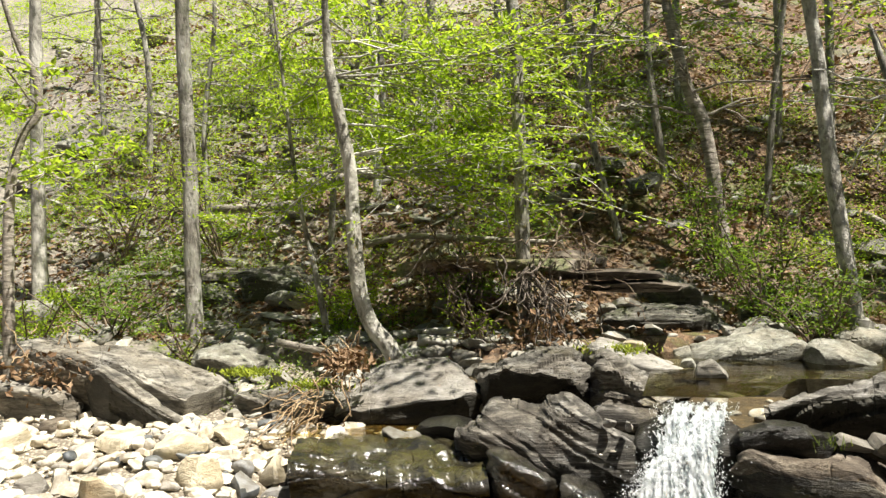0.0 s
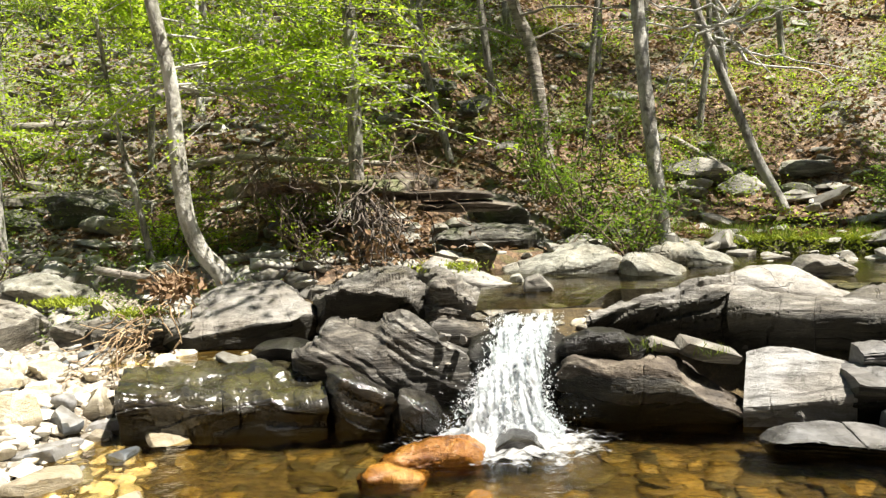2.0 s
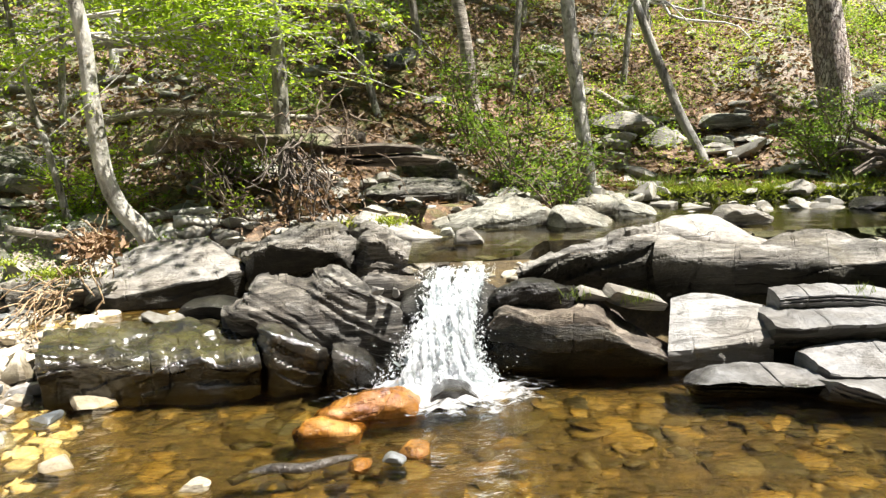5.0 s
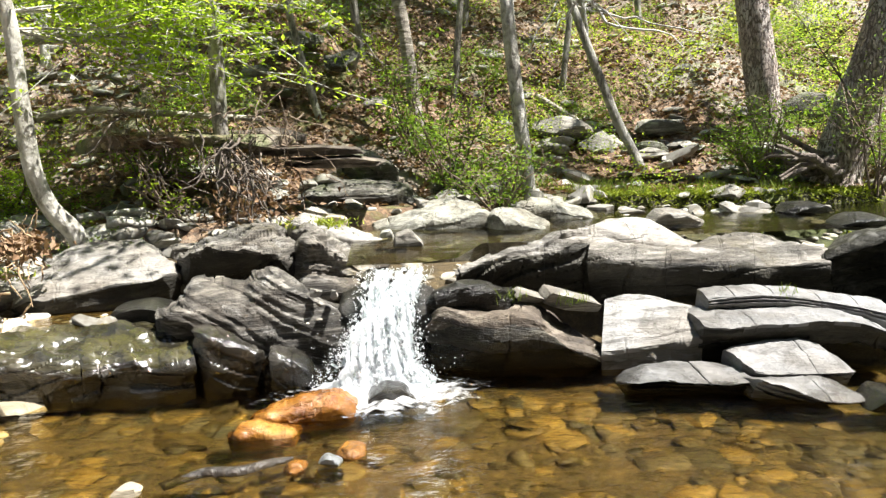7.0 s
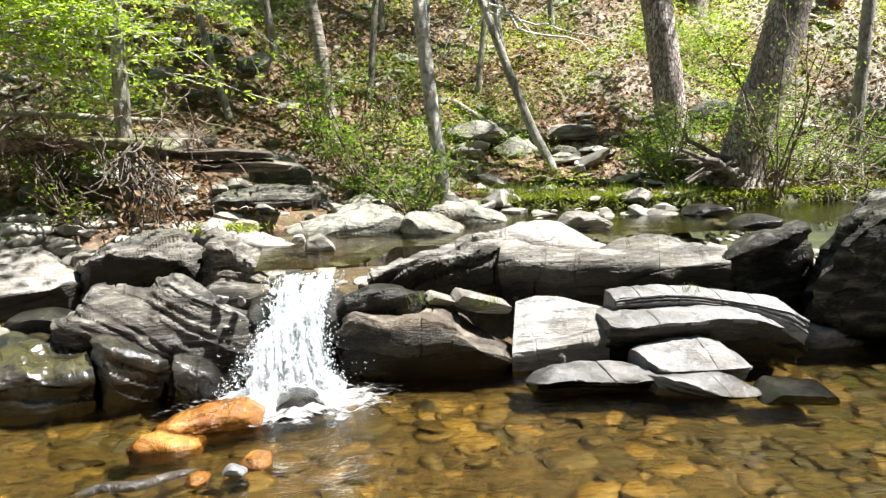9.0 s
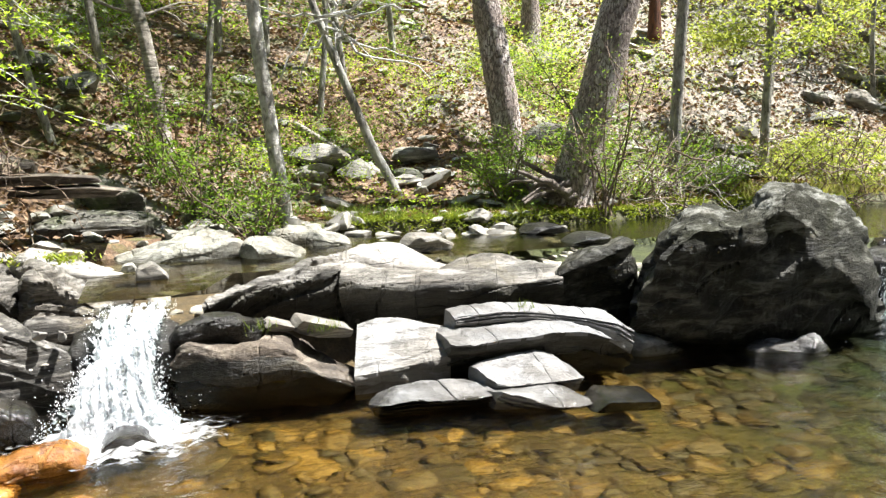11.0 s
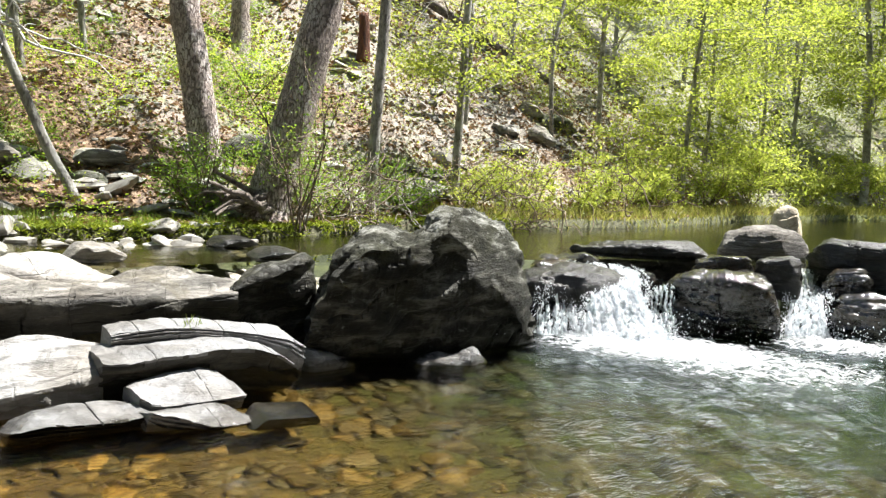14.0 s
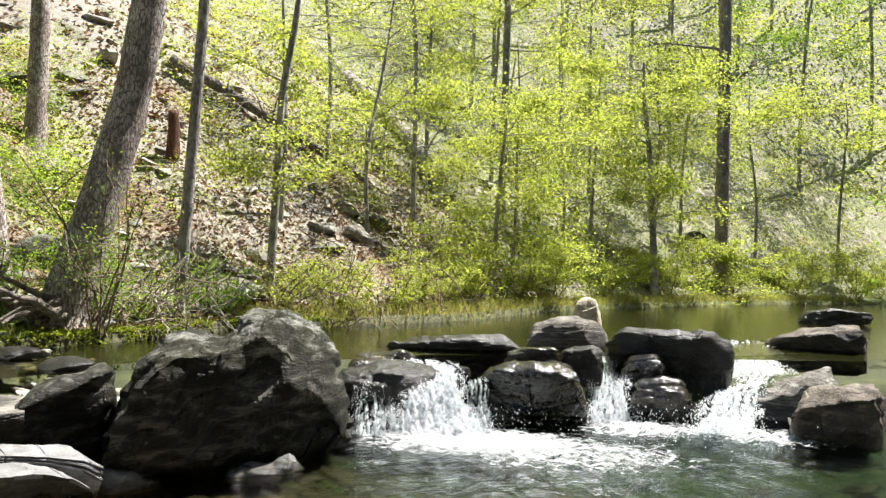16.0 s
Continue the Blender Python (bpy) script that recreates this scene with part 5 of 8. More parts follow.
slab("low_slab", "low pale grey slab at the waterline", rock_slab, [(1.19, -0.032, 0.076, 0.03), (1.25, 0.038, 0.082, 0.01), (1.35, 0.077, 0.095, 0.006), (1.54, 0.097, 0.079, 0.003), (1.73, 0.095, 0.069, -0.005), (1.87, 0.074, 0.078, 0.011), (1.92, 0.004, 0.085, 0.028)], (4.5, 4.14, 4.22), 1, crust_shade=rock_crust_shade)
crag("white_slab", "white bedded slab with dark joint cracks", rock_slab_white, (1.46, 4.73), -18.4, 0.27, (0.42, 0.02), [(-0.3, 0.357, 0.133, 0.04), (-0.18, 0.395, 0.142, 0.034), (0.01, 0.379, 0.163, 0.04), (0.18, 0.352, 0.184, 0.069), (0.3, 0.308, 0.215, 0.122)], (4, 0.9), 0.06, 0.007, 0.15, 0.0, 5, soft=0.02, facets=0, tight=True)


# ---- falling water ----
OCT_V = np.array([(1, 0, 0), (0, 1, 0), (-1, 0, 0), (0, -1, 0), (0, 0, 1), (0, 0, -1)])
OCT_F = np.array([(0, 1, 4), (1, 2, 4), (2, 3, 4), (3, 0, 4), (1, 0, 5), (2, 1, 5), (3, 2, 5), (0, 3, 5)])


def drops(C, radius, rg, tall=1.6):
    r = radius * rg.uniform(0.35, 1.6, len(C))
    V = (C[:, None, :] + OCT_V[None] * r[:, None, None] * np.array([1, 1, tall])).reshape(-1, 3)
    return V, (OCT_F[None] + 6 * np.arange(len(C))[:, None, None]).reshape(-1, 3)


def fall(name, label, lip, base, top, bottom=0.0, waist=0.2, open_side=0.0, full=0.0, seed=1.0, steep=1.35, spots=2600, drop=0.0045):
    """White water between a lip and its foot: broken sheets of froth with gaps, and loose drops before them."""
    rg = np.random.default_rng(int(seed * 10))
    body = thing(name, label, "waterfall", ((lip[0][0] + lip[1][0]) / 2, (lip[0][1] + lip[1][1]) / 2, bottom))
    inv = Matrix.Translation(body.location).inverted()
    L0, L1, B0, B1 = (np.array(q) for q in (*lip, *base))
    d = (B0 + B1 - L0 - L1) / 2
    d = d / (np.linalg.norm(d) + 1e-6)
    width = float(np.linalg.norm(L1 - L0))
    cols, rows_ = 80, 90

    def place(u, v, layer):
        u2 = 0.5 + (u - 0.5) * (1 - waist * np.sin(np.clip(v, 0, 1) * np.pi))
        lipp = L0 + (L1 - L0) * u2[..., None]
        foot = B0 + (B1 - B0) * u2[..., None]
        xy = lipp + (foot - lipp) * (v ** 0.8)[..., None]
        shelf = 0.06 * np.sin(v * 8 + 4.0 * u + seed) * np.sin(v * np.pi)
        lump = wavy(u * 9 + layer * 3.1, v * 9, 2.0, seed + layer) * 0.04 + wavy(u * 31, v * 37 + layer, 1.0, seed * 2 + layer) * 0.028 + wavy(u * 70, v * 60, 1.0, layer) * 0.008
        push = (lump + 0.05 * np.sin(v * np.pi) + 0.03 * layer) * np.clip(v * 5 + 0.1, 0, 1)
        z = top + (bottom - top) * v ** steep + shelf - 0.015 + lump * 0.7 * np.clip(v * 5, 0, 1)
        return np.stack([xy[..., 0] + d[0] * push, xy[..., 1] + d[1] * push, z], -1)

    for layer in range(3):
        u, v = np.meshgrid(np.linspace(0, 1, cols), np.linspace(0, 1, rows_))
        V = place(u, v, layer)
        me = np_mesh("froth_sheet", V.reshape(-1, 3), grid_faces(cols, rows_), fall_water)
        uvl = me.uv_layers.new(name="UVMap")
        idx = np.zeros(len(me.loops), np.int32)
        me.loops.foreach_get("vertex_index", idx)
        uv = np.stack([u.ravel() * max(0.4, width) + layer * 3.3 + seed, v.ravel() * 1.1 + layer * 1.7], 1)[idx]
        uvl.data.foreach_set("uv", uv.astype(np.float32).ravel())
        cov = me.attributes.new("cover", "FLOAT", "POINT")
        edge = np.minimum(u, 1 - u)
        gaps = wavy(u * 4.4 + layer * 0.6, v * 1.5 + seed, 2.2, seed)
        k = 0.30 + full + 0.16 * np.clip(edge * 6, 0, 1) + 0.13 * v + 0.22 * gaps - 0.02 * layer - 0.16 * np.clip(1 - edge * 9, 0, 1)
        k = k - 0.22 * np.clip(1 - edge * 5, 0, 1) * (0.5 + wavy(u * 3, v * 7 + layer, 2.0, seed + 4)) - open_side * np.clip(0.62 - u - 0.25 * v, 0, 1) - 0.15 * np.clip((0.1 - v) * 10, 0, 1)
        cov.data.foreach_set("value", k.astype(np.float32).ravel())
        part("froth_sheet", me, body).matrix_parent_inverse = inv
    heads = max(1, spots // 12)
    u, v = np.repeat(rg.uniform(-0.04, 1.04, heads), 12), np.repeat(rg.beta(1.5, 0.95, heads), 12)
    u, v = u + rg.normal(0, 0.012, len(u)) / max(0.4, width), np.clip(v + rg.normal(0, 0.035, len(v)), 0, 1)
    C = place(u, v, 3) + rg.normal(0, 1, (len(u), 3)) * np.array([0.008, 0.02, 0.014]) * (0.3 + 1.2 * v)[:, None] + np.stack([d[0] * 0.03 * v, d[1] * 0.03 * v, 0.01 + 0 * v], 1)
    loose = part("loose_spray", np_mesh("loose_spray", *drops(C, drop, rg), droplet_white, True), body)
    loose.matrix_parent_inverse = inv
    tagged(loose, kind="stuff")
    return body


def foam(name, label, at, size, turn, cover, z=0.012, seed=0.0):
    """Foam afloat on the pool, thinning outwards."""
    n = 70
    u, v = np.meshgrid(np.linspace(-1, 1, n), np.linspace(-1, 1, n))
    r = np.sqrt(u * u + v * v)
    X, Y = u * size[0], v * size[1]
    a = radians(turn)
    V = np.stack([at[0] + X * math.cos(a) - Y * math.sin(a), at[1] + X * math.sin(a) + Y * math.cos(a),
                  z + np.clip(1 - r, 0, 1) * 0.035 * (1 + wavy(X * 5, Y * 5, 1.6, seed) + 0.7 * wavy(X * 17, Y * 17, 1.3, seed))], -1)
    me = np_mesh(name, V.reshape(-1, 3), grid_faces(n, n), foam_water)
    idx = np.zeros(len(me.loops), np.int32)
    me.loops.foreach_get("vertex_index", idx)
    uvl = me.uv_layers.new(name="UVMap")
    uvl.data.foreach_set("uv", (np.stack([X.ravel() + seed, Y.ravel()], 1)[idx]).astype(np.float32).ravel())
    cov = me.attributes.new("cover", "FLOAT", "POINT")
    cov.data.foreach_set("value", (cover - 0.62 * np.clip(r - 0.25, 0, 2)).astype(np.float32).ravel())
    return tagged(new(name, me), label, "foam", kind="stuff")


rock("lip_rock", "dark wet rock under the lip of the fall", rock_dark, (-0.05, 5.22), 0, 0.6, [(-0.45, 0.0), (-0.42, 0.42), (-0.2, 0.48), (0.1, 0.47), (0.24, 0.42), (0.28, 0.0)], (0, 10))
rock("lip_rock", "dark wet rock under the cascade lip", rock_dark, (6.5, 5.1), -32, 0.7, [(-0.65, -0.1), (-0.6, 0.5), (-0.2, 0.6), (0.3, 0.6), (0.55, 0.5), (0.6, -0.1)], (0, 10))
fall("small_waterfall", "white splashing waterfall between dark rocks", ((-0.27, 5.22), (0.15, 5.22)), ((-0.60, 4.52), (0.16, 4.55)), 0.63, waist=0.34, full=0.07, seed=1.3, spots=5200, drop=0.0021)
fall("cascade", "wide white cascade beside the great boulder", ((6.9, 5.4), (7.05, 4.85)), ((6.0, 4.75), (6.6, 3.95)), 0.62, full=0.08, seed=2.1, spots=5000, drop=0.0035)
fall("cascade", "thin broken fall over the rock beside the great boulder", ((6.4, 5.6), (6.95, 5.45)), ((5.75, 5.05), (6.15, 4.65)), 0.63, full=-0.09, seed=2.9, spots=1500, drop=0.0032)
fall("cascade", "thin white cascade veil over a dark rock", ((6.92, 4.55), (7.15, 4.35)), ((6.7, 4.45), (6.92, 4.15)), 0.5, seed=3.7, full=-0.09, spots=500, drop=0.003)
fall("cascade", "narrow white cascade between dam rocks", ((9.0, 4.3), (9.5, 4.1)), ((8.0, 3.75), (8.5, 3.35)), 0.62, open_side=0.1, full=-0.05, seed=5.2, spots=2400, drop=0.0042)
fall("cascade", "upper step of the far white cascade", ((12.2, 3.65), (13.0, 3.3)), ((10.3, 3.05), (11.6, 2.55)), 0.66, 0.34, full=-0.02, seed=6.9, spots=2400, drop=0.005)
fall("cascade", "lower step of the far white cascade", ((10.2, 3.1), (11.2, 2.6)), ((8.3, 2.75), (8.9, 2.2)), 0.38, full=-0.03, seed=8.8, spots=2800, drop=0.005)
rock("splash_stone", "small black stone in the foot of the fall", rock_wet, (-0.16, 4.38), 0, 0.26, [(-0.16, -0.06), (-0.12, 0.06), (-0.03, 0.11), (0.08, 0.09), (0.15, 0.02), (0.16, -0.06)], (10, 10))
foam("foam_patch", "white foam at the foot of the small waterfall", (-0.22, 4.45), (0.85, 0.55), 0, 0.66, seed=1)
foam("foam_patch", "white foam spreading below the cascade", (6.35, 3.95), (1.7, 0.85), -48, 0.68, seed=4)
foam("foam_patch", "white foam below the narrow cascade", (8.0, 3.1), (1.3, 0.8), -45, 0.58, seed=9)
foam("foam_patch", "white foam below the far cascade", (8.6, 2.0), (1.2, 0.8), -50, 0.56, seed=12)
foam("foam_patch", "thin foam streaks drifting on the pool", (6.5, 3.0), (2.3, 1.3), -45, 0.50, 0.009, seed=15)

# ---- trees ----
def tube(points, radii, sides=10, wobble=0.0, seed=0.0):
    """Verts and faces of a tapered, slightly uneven limb."""
    P = [Vector(p) for p in points]
    V, n = [], len(P)
    ref = Vector((0.31, 0.95, 0.05))
    for i, p in enumerate(P):
        d = (P[min(i + 1, n - 1)] - P[max(i - 1, 0)]).normalized()
        a = d.cross(ref)
        a = (a if a.length > 1e-3 else d.cross(Vector((1, 0, 0)))).normalized()
        b = d.cross(a)
        for k in range(sides):
            w = 2 * math.pi * k / sides
            r = radii[i] * (1 + wobble * noise.noise(Vector((math.cos(w) * 2 + seed, math.sin(w) * 2, p.z * 3))))
            V.append(p + (a * math.cos(w) + b * math.sin(w)) * r)
    return np.array([tuple(v) for v in V]), grid_faces(sides, n, wrap=True)


def bend(points, steps):
    """A smooth line through a few points."""
    P = [Vector(p) for p in points]
    if len(P) < 3:
        return [P[0].lerp(P[-1], k / steps) for k in range(steps + 1)]
    out = []
    for i in range(len(P) - 1):
        p0, p1, p2, p3 = P[max(i - 1, 0)], P[i], P[i + 1], P[min(i + 2, len(P) - 1)]
        for k in range(steps):
            t = k / steps
            out.append(0.5 * ((2 * p1) + (p2 - p0) * t + (2 * p0 - 5 * p1 + 4 * p2 - p3) * t * t + (3 * p1 - p0 - 3 * p2 + p3) * t ** 3))
    return out + [P[-1]]


def joined(chunks):
    V, F, o = [], [], 0
    for v, f in chunks:
        V.append(v)
        F.append(f + o)
        o += len(v)
    return np.vstack(V), np.vstack(F)


def leaf_quads(C, size, rg, flat=0.5, aspect=0.55):
    """Small folded leaves at the places C."""
    n = len(C)
    nrm = rg.normal(0, 1, (n, 3)) * (1 - flat)
    nrm[:, 2] += flat * 1.2
    nrm /= np.linalg.norm(nrm, axis=1)[:, None] + 1e-9
    d = rg.normal(0, 1, (n, 3))
    d -= nrm * (d * nrm).sum(1)[:, None]
    d /= np.linalg.norm(d, axis=1)[:, None] + 1e-9
    e = np.cross(nrm, d)
    s = (size * rg.uniform(0.6, 1.35, n))[:, None]
    tip = C + d * s - nrm * s * 0.18
    V = np.stack([C - d * s * 0.35, C + e * s * aspect * 0.62 + d * s * 0.25 + nrm * s * 0.1, tip, C - e * s * aspect * 0.62 + d * s * 0.25 + nrm * s * 0.1], 1)
    return V.reshape(-1, 3), np.arange(n * 4).reshape(n, 4)


def limb_line(start, way, length, rise, rg, steps=6):
    p, out = Vector(start), []
    d = Vector(way).normalized()
    for k in range(steps + 1):
        out.append(p.copy())
        d = (d + Vector(rg.normal(0, 0.13, 3)) + Vector((0, 0, rise * 0.1))).normalized()
        p = p + d * (length / steps)
    return out


def tree(name, label, points, r0, r1, bark, crown=None, limbs=None, seed=1, height=0.0, root=True, group="", flare=0.35, bare=0):
    """A tapered trunk with limbs; crown: dict(leaf, n, size, lo, hi, length, count, flat, rise)."""
    rg = np.random.default_rng(seed)
    pts = [Vector(p) for p in points]
    if height:
        d = (pts[-1] - pts[-2]).normalized()
        d = (d * 0.6 + Vector((0, 0, 0.6))).normalized()
        while pts[-1].z < height:
            pts.append(pts[-1] + d * 1.2 + Vector(rg.normal(0, 0.06, 3)))
    if root:
        b = pts[0]
        g = ground_at(b.x, b.y)
        if b.z > g - 0.05:
            down = min(g - 0.12, b.z - 0.2)
            lean = (pts[1] - b) / max(0.2, pts[1].z - b.z)
            pts.insert(0, Vector((b.x + lean.x * (down - b.z) * 0.7, b.y, down)))
    line = bend(pts, 5)
    total = len(line)
    seen_top = max(1, int(len(points) / len(pts) * total))
    rad = []
    for i in range(total):
        f = min(1.0, i / seen_top)
        r = r0 + (r1 - r0) * f
        if i > seen_top:
            r *= max(0.25, 1 - 0.75 * (i - seen_top) / max(1, total - seen_top))
        rad.append(r * (1 + flare * max(0, 1 - i / 4.0) ** 2))
    t = thing(name, label, "tree", tuple(line[0]), group)
    inv = Matrix.Translation(line[0]).inverted()
    part("trunk", np_mesh("trunk", *tube(line, rad, 14, 0.16, seed), bark), t).matrix_parent_inverse = inv
    crown = crown or {}
    chunks, leaves = [], []
    lo, hi = crown.get("lo", 2.0), crown.get("hi", 4.0)
    cand = [p for p in line if lo <= p.z - line[0].z <= hi] or [line[-1]]
    count = crown.get("count", 0)
    az0 = rg.uniform(0, 6.28)
    for k in range(count):
        p = cand[int(rg.integers(len(cand)))]
        az = az0 + k * 2.4 + rg.normal(0, 0.3)
        if "toward" in crown:
            az = (crown["toward"] + rg.normal(0, 0.2), 2.4 + rg.normal(0, 0.22), rg.uniform(0.6, 2.5))[(0, 0, 1, 0, 2)[k % 5]]
        ln = crown["length"] * rg.uniform(0.55, 1.2)
        L = limb_line(p, (math.cos(az), math.sin(az), crown.get("rise", 0.25)), ln, crown.get("rise", 0.25) - 0.3, rg)
        rr = r1 * crown.get("wood", 0.26)
        chunks.append(tube(L, [rr * (1 - 0.8 * i / 6) + 0.004 for i in range(7)], 5))
        subs = [L]
        for q in range(crown.get("sub", 4)):
            a = L[int(rg.integers(2, 6))]
            d = (L[-1] - L[0]).normalized() + Vector(rg.normal(0, 0.75, 3)) * (1, 1, 0.45)[0]
            d.z *= 0.4
            S = limb_line(a, d, ln * rg.uniform(0.3, 0.6), -0.1, rg, 4)
            chunks.append(tube(S, [rr * 0.45 * (1 - 0.7 * i / 4) + 0.003 for i in range(5)], 4))
            subs.append(S)
        n = crown.get("n", 0) // max(1, count)
        if n:
            which = rg.integers(len(subs), size=n)
            f = rg.uniform(0.12, 1.0, n)
            C = np.zeros((n, 3))
            for i in range(n):
                S = subs[which[i]]
                x = f[i] * (len(S) - 1)
                j = min(int(x), len(S) - 2)
                C[i] = S[j].lerp(S[j + 1], x - j)
            sp = crown.get("spread", 0.16)
            C += rg.normal(0, 1, (n, 3)) * np.array([sp, sp, sp * crown.get("thin", 0.4)])
            leaves.append(C)
    if chunks:
        lo_ = part("branchwork", np_mesh("branchwork", *joined(chunks), bark), t)
        lo_.matrix_parent_inverse = inv
        tagged(lo_, kind="stuff")
    if leaves:
        V, F = leaf_quads(np.vstack(leaves), crown["size"], rg, crown.get("flat", 0.55), crown.get("aspect", 0.55))
        lo_ = part("crown", np_mesh("crown", V, F, crown["leaf"], False), t)
        lo_.matrix_parent_inverse = inv
        tagged(lo_, kind="stuff")
    return t


LIGHT = dict(leaf=leaf_green, n=110, size=0.09, lo=6.5, hi=10, length=1.5, count=6, sub=4, spread=0.3, thin=0.6)
HIGH = dict(leaf=leaf_green, n=420, size=0.10, lo=5.5, hi=10, length=2.4, count=12, sub=5, spread=0.4, thin=0.6)
hornbeam = dict(leaf=leaf_bright, n=17000, size=0.042, lo=1.75, hi=3.4, length=2.3, count=34, sub=9, spread=0.075, thin=0.16, rise=0.10, flat=0.6, toward=0.72, wood=0.14)
tree("hornbeam_tree", "curved pale young tree with bright layered leaves", [(-2.6, 6.52, 0.75), (-2.74, 6.47, 0.95), (-2.83, 6.43, 1.25), (-2.86, 6.41, 1.73), (-2.88, 6.41, 2.3), (-2.98, 6.36, 2.95), (-3.03, 6.34, 3.4)], 0.085, 0.05, bark_pale, hornbeam, seed=3, height=4.6)
tree("young_tree", "thin leaning sapling on the stony bank", [(-3.42, 6.95, 0.95), (-3.52, 6.95, 1.5), (-3.66, 6.95, 2.15)], 0.035, 0.024, bark_grey, dict(leaf=leaf_bright, n=1000, size=0.031, lo=1.2, hi=2.6, length=0.8, count=6, spread=0.08, thin=0.2), seed=42, height=3.6)
tree("slim_tree", "straight grey-barked tree behind a root tangle", [(-1.56, 7.24, 0.87), (-1.56, 7.24, 1.39), (-1.56, 7.24, 2.31), (-1.57, 7.23, 3.01), (-1.57, 7.23, 3.41)], 0.072, 0.06, bark_grey, LIGHT, seed=5, height=10)
# this crown, above the view, is thickened to shade the slope
tree("slim_tree", "leaning pale-grey tree on the bank", [(1.36, 8.41, 0.89), (1.28, 8.43, 1.57), (1.19, 8.44, 2.36), (1.13, 8.46, 3.08), (1.11, 8.46, 3.36)], 0.08, 0.066, bark_pale, dict(LIGHT, n=5200, size=0.08, lo=5.2, hi=9.5, length=2.6, count=12), seed=8, height=10)
tree("leaning_tree", "thin dark tree leaning over the hill foot", [(2.86, 9.4, 1.04), (2.64, 9.51, 1.52), (2.46, 9.55, 1.97), (2.24, 9.59, 2.54), (2.0, 9.64, 3.19), (1.81, 9.69, 3.89)], 0.062, 0.045, bark_grey, seed=9)
tree("slim_tree", "straight grey tree on the lower slope", [(-4.99, 7.15, 1.33), (-4.99, 7.15, 1.91), (-4.99, 7.15, 2.49), (-5.01, 7.14, 3.36), (-5.01, 7.13, 4.23)], 0.088, 0.072, bark_grey, LIGHT, seed=11, height=10)
tree("slim_tree", "pale tree high up the slope", [(-7.74, 7.99, 2.79), (-7.73, 8.0, 3.76), (-7.72, 8.01, 4.81)], 0.086, 0.07, bark_pale, HIGH, seed=12, height=10)
tree("crooked_tree", "thin dark crooked sapling", [(-5.83, 5.65, 1.61), (-5.81, 5.68, 2.26), (-5.74, 5.75, 2.71), (-5.64, 5.84, 2.92), (-5.66, 5.83, 3.27), (-5.77, 5.72, 3.61)], 0.051, 0.028, bark_dead, dict(leaf=leaf_bright, n=900, size=0.06, lo=1.6, hi=3.4, length=1.2, count=6, spread=0.1), seed=13, height=4.6)
tree("birch_tree", "thin white birch up the slope", [(-4.18, 10.29, 3.0), (-4.18, 10.29, 4.27), (-4.18, 10.29, 5.04)], 0.054, 0.047, bark_bleach, HIGH, seed=14, height=9)
tree("birch_tree", "pale thin tree up the slope", [(-3.75, 11.51, 3.4), (-3.73, 11.51, 4.49), (-3.73, 11.51, 5.34)], 0.076, 0.068, bark_pale, HIGH, seed=15, height=10)
tree("dead_tree", "dark mossy dead tree leaning on the slope", [(0.2, 9.57, 2.1), (0.08, 9.57, 2.92), (-0.09, 9.57, 3.38), (-0.23, 9.57, 4.04), (-0.31, 9.57, 4.5)], 0.081, 0.06, bark_dead, dict(count=5, length=0.9, lo=0.8, hi=2.4, n=0), seed=16, height=5)
# two trees added so that their unseen crowns darken the slope below
tree("slim_tree", "thin grey tree added for its unseen slope-shading crown", [(1.9, 12.9, 3.2), (1.92, 12.9, 5.0), (1.85, 12.9, 7.0)], 0.07, 0.055, bark_grey, dict(HIGH, n=2600, lo=5, hi=9, length=2.2), seed=61, height=12.5)
tree("slim_tree", "slender grey tree added for its unseen slope-shading crown", [(-0.2, 13.6, 3.6), (-0.22, 13.6, 5.4), (-0.2, 13.6, 7.4)], 0.065, 0.05, bark_grey, dict(HIGH, n=2200, lo=5, hi=9, length=2.2), seed=62, height=12.5)
tree("pine_tree", "tall pine with scaly reddish bark", [(4.54, 9.64, 1.4), (4.42, 9.7, 2.32), (4.31, 9.74, 3.03), (4.25, 9.77, 3.53)], 0.21, 0.18, bark_pine, dict(HIGH, leaf=leaf_needle, size=0.13, aspect=0.16, lo=10, hi=14, n=500, count=7), seed=17, height=13)
tree("pine_tree", "thick leaning pine with flared roots", [(4.85, 8.56, 0.95), (4.95, 8.51, 1.5), (5.1, 8.43, 2.05), (5.26, 8.33, 2.85), (5.39, 8.26, 3.5)], 0.27, 0.215, bark_pine, dict(HIGH, leaf=leaf_needle, size=0.13, aspect=0.16, lo=10, hi=14, n=500, count=7), seed=18, height=13, flare=0.7)
tree("pine_tree", "far pine trunk up the slope", [(6.94, 13.84, 3.3), (6.95, 13.84, 4.8), (6.94, 13.85, 5.99)], 0.175, 0.143, bark_pine, dict(HIGH, n=200, count=6), seed=19, height=13)
tree("slim_tree", "grey tree beside the thick pine", [(6.84, 9.3, 1.3), (6.87, 9.28, 2.19), (6.92, 9.24, 3.6), (6.96, 9.22, 4.7), (6.97, 9.21, 5.33)], 0.085, 0.072, bark_grey, HIGH, seed=20, height=10)
tree("pine_tree", "tall dark pine on the far bank", [(28.9, 9.2, 2.2), (28.9, 9.22, 6.3), (28.86, 9.25, 11.4)], 0.27, 0.22, bark_pine, dict(leaf=leaf_needle, n=5000, size=0.16, aspect=0.14, lo=6.5, hi=13, length=3.2, count=14, sub=6, spread=0.35, thin=0.5), seed=21, height=15)
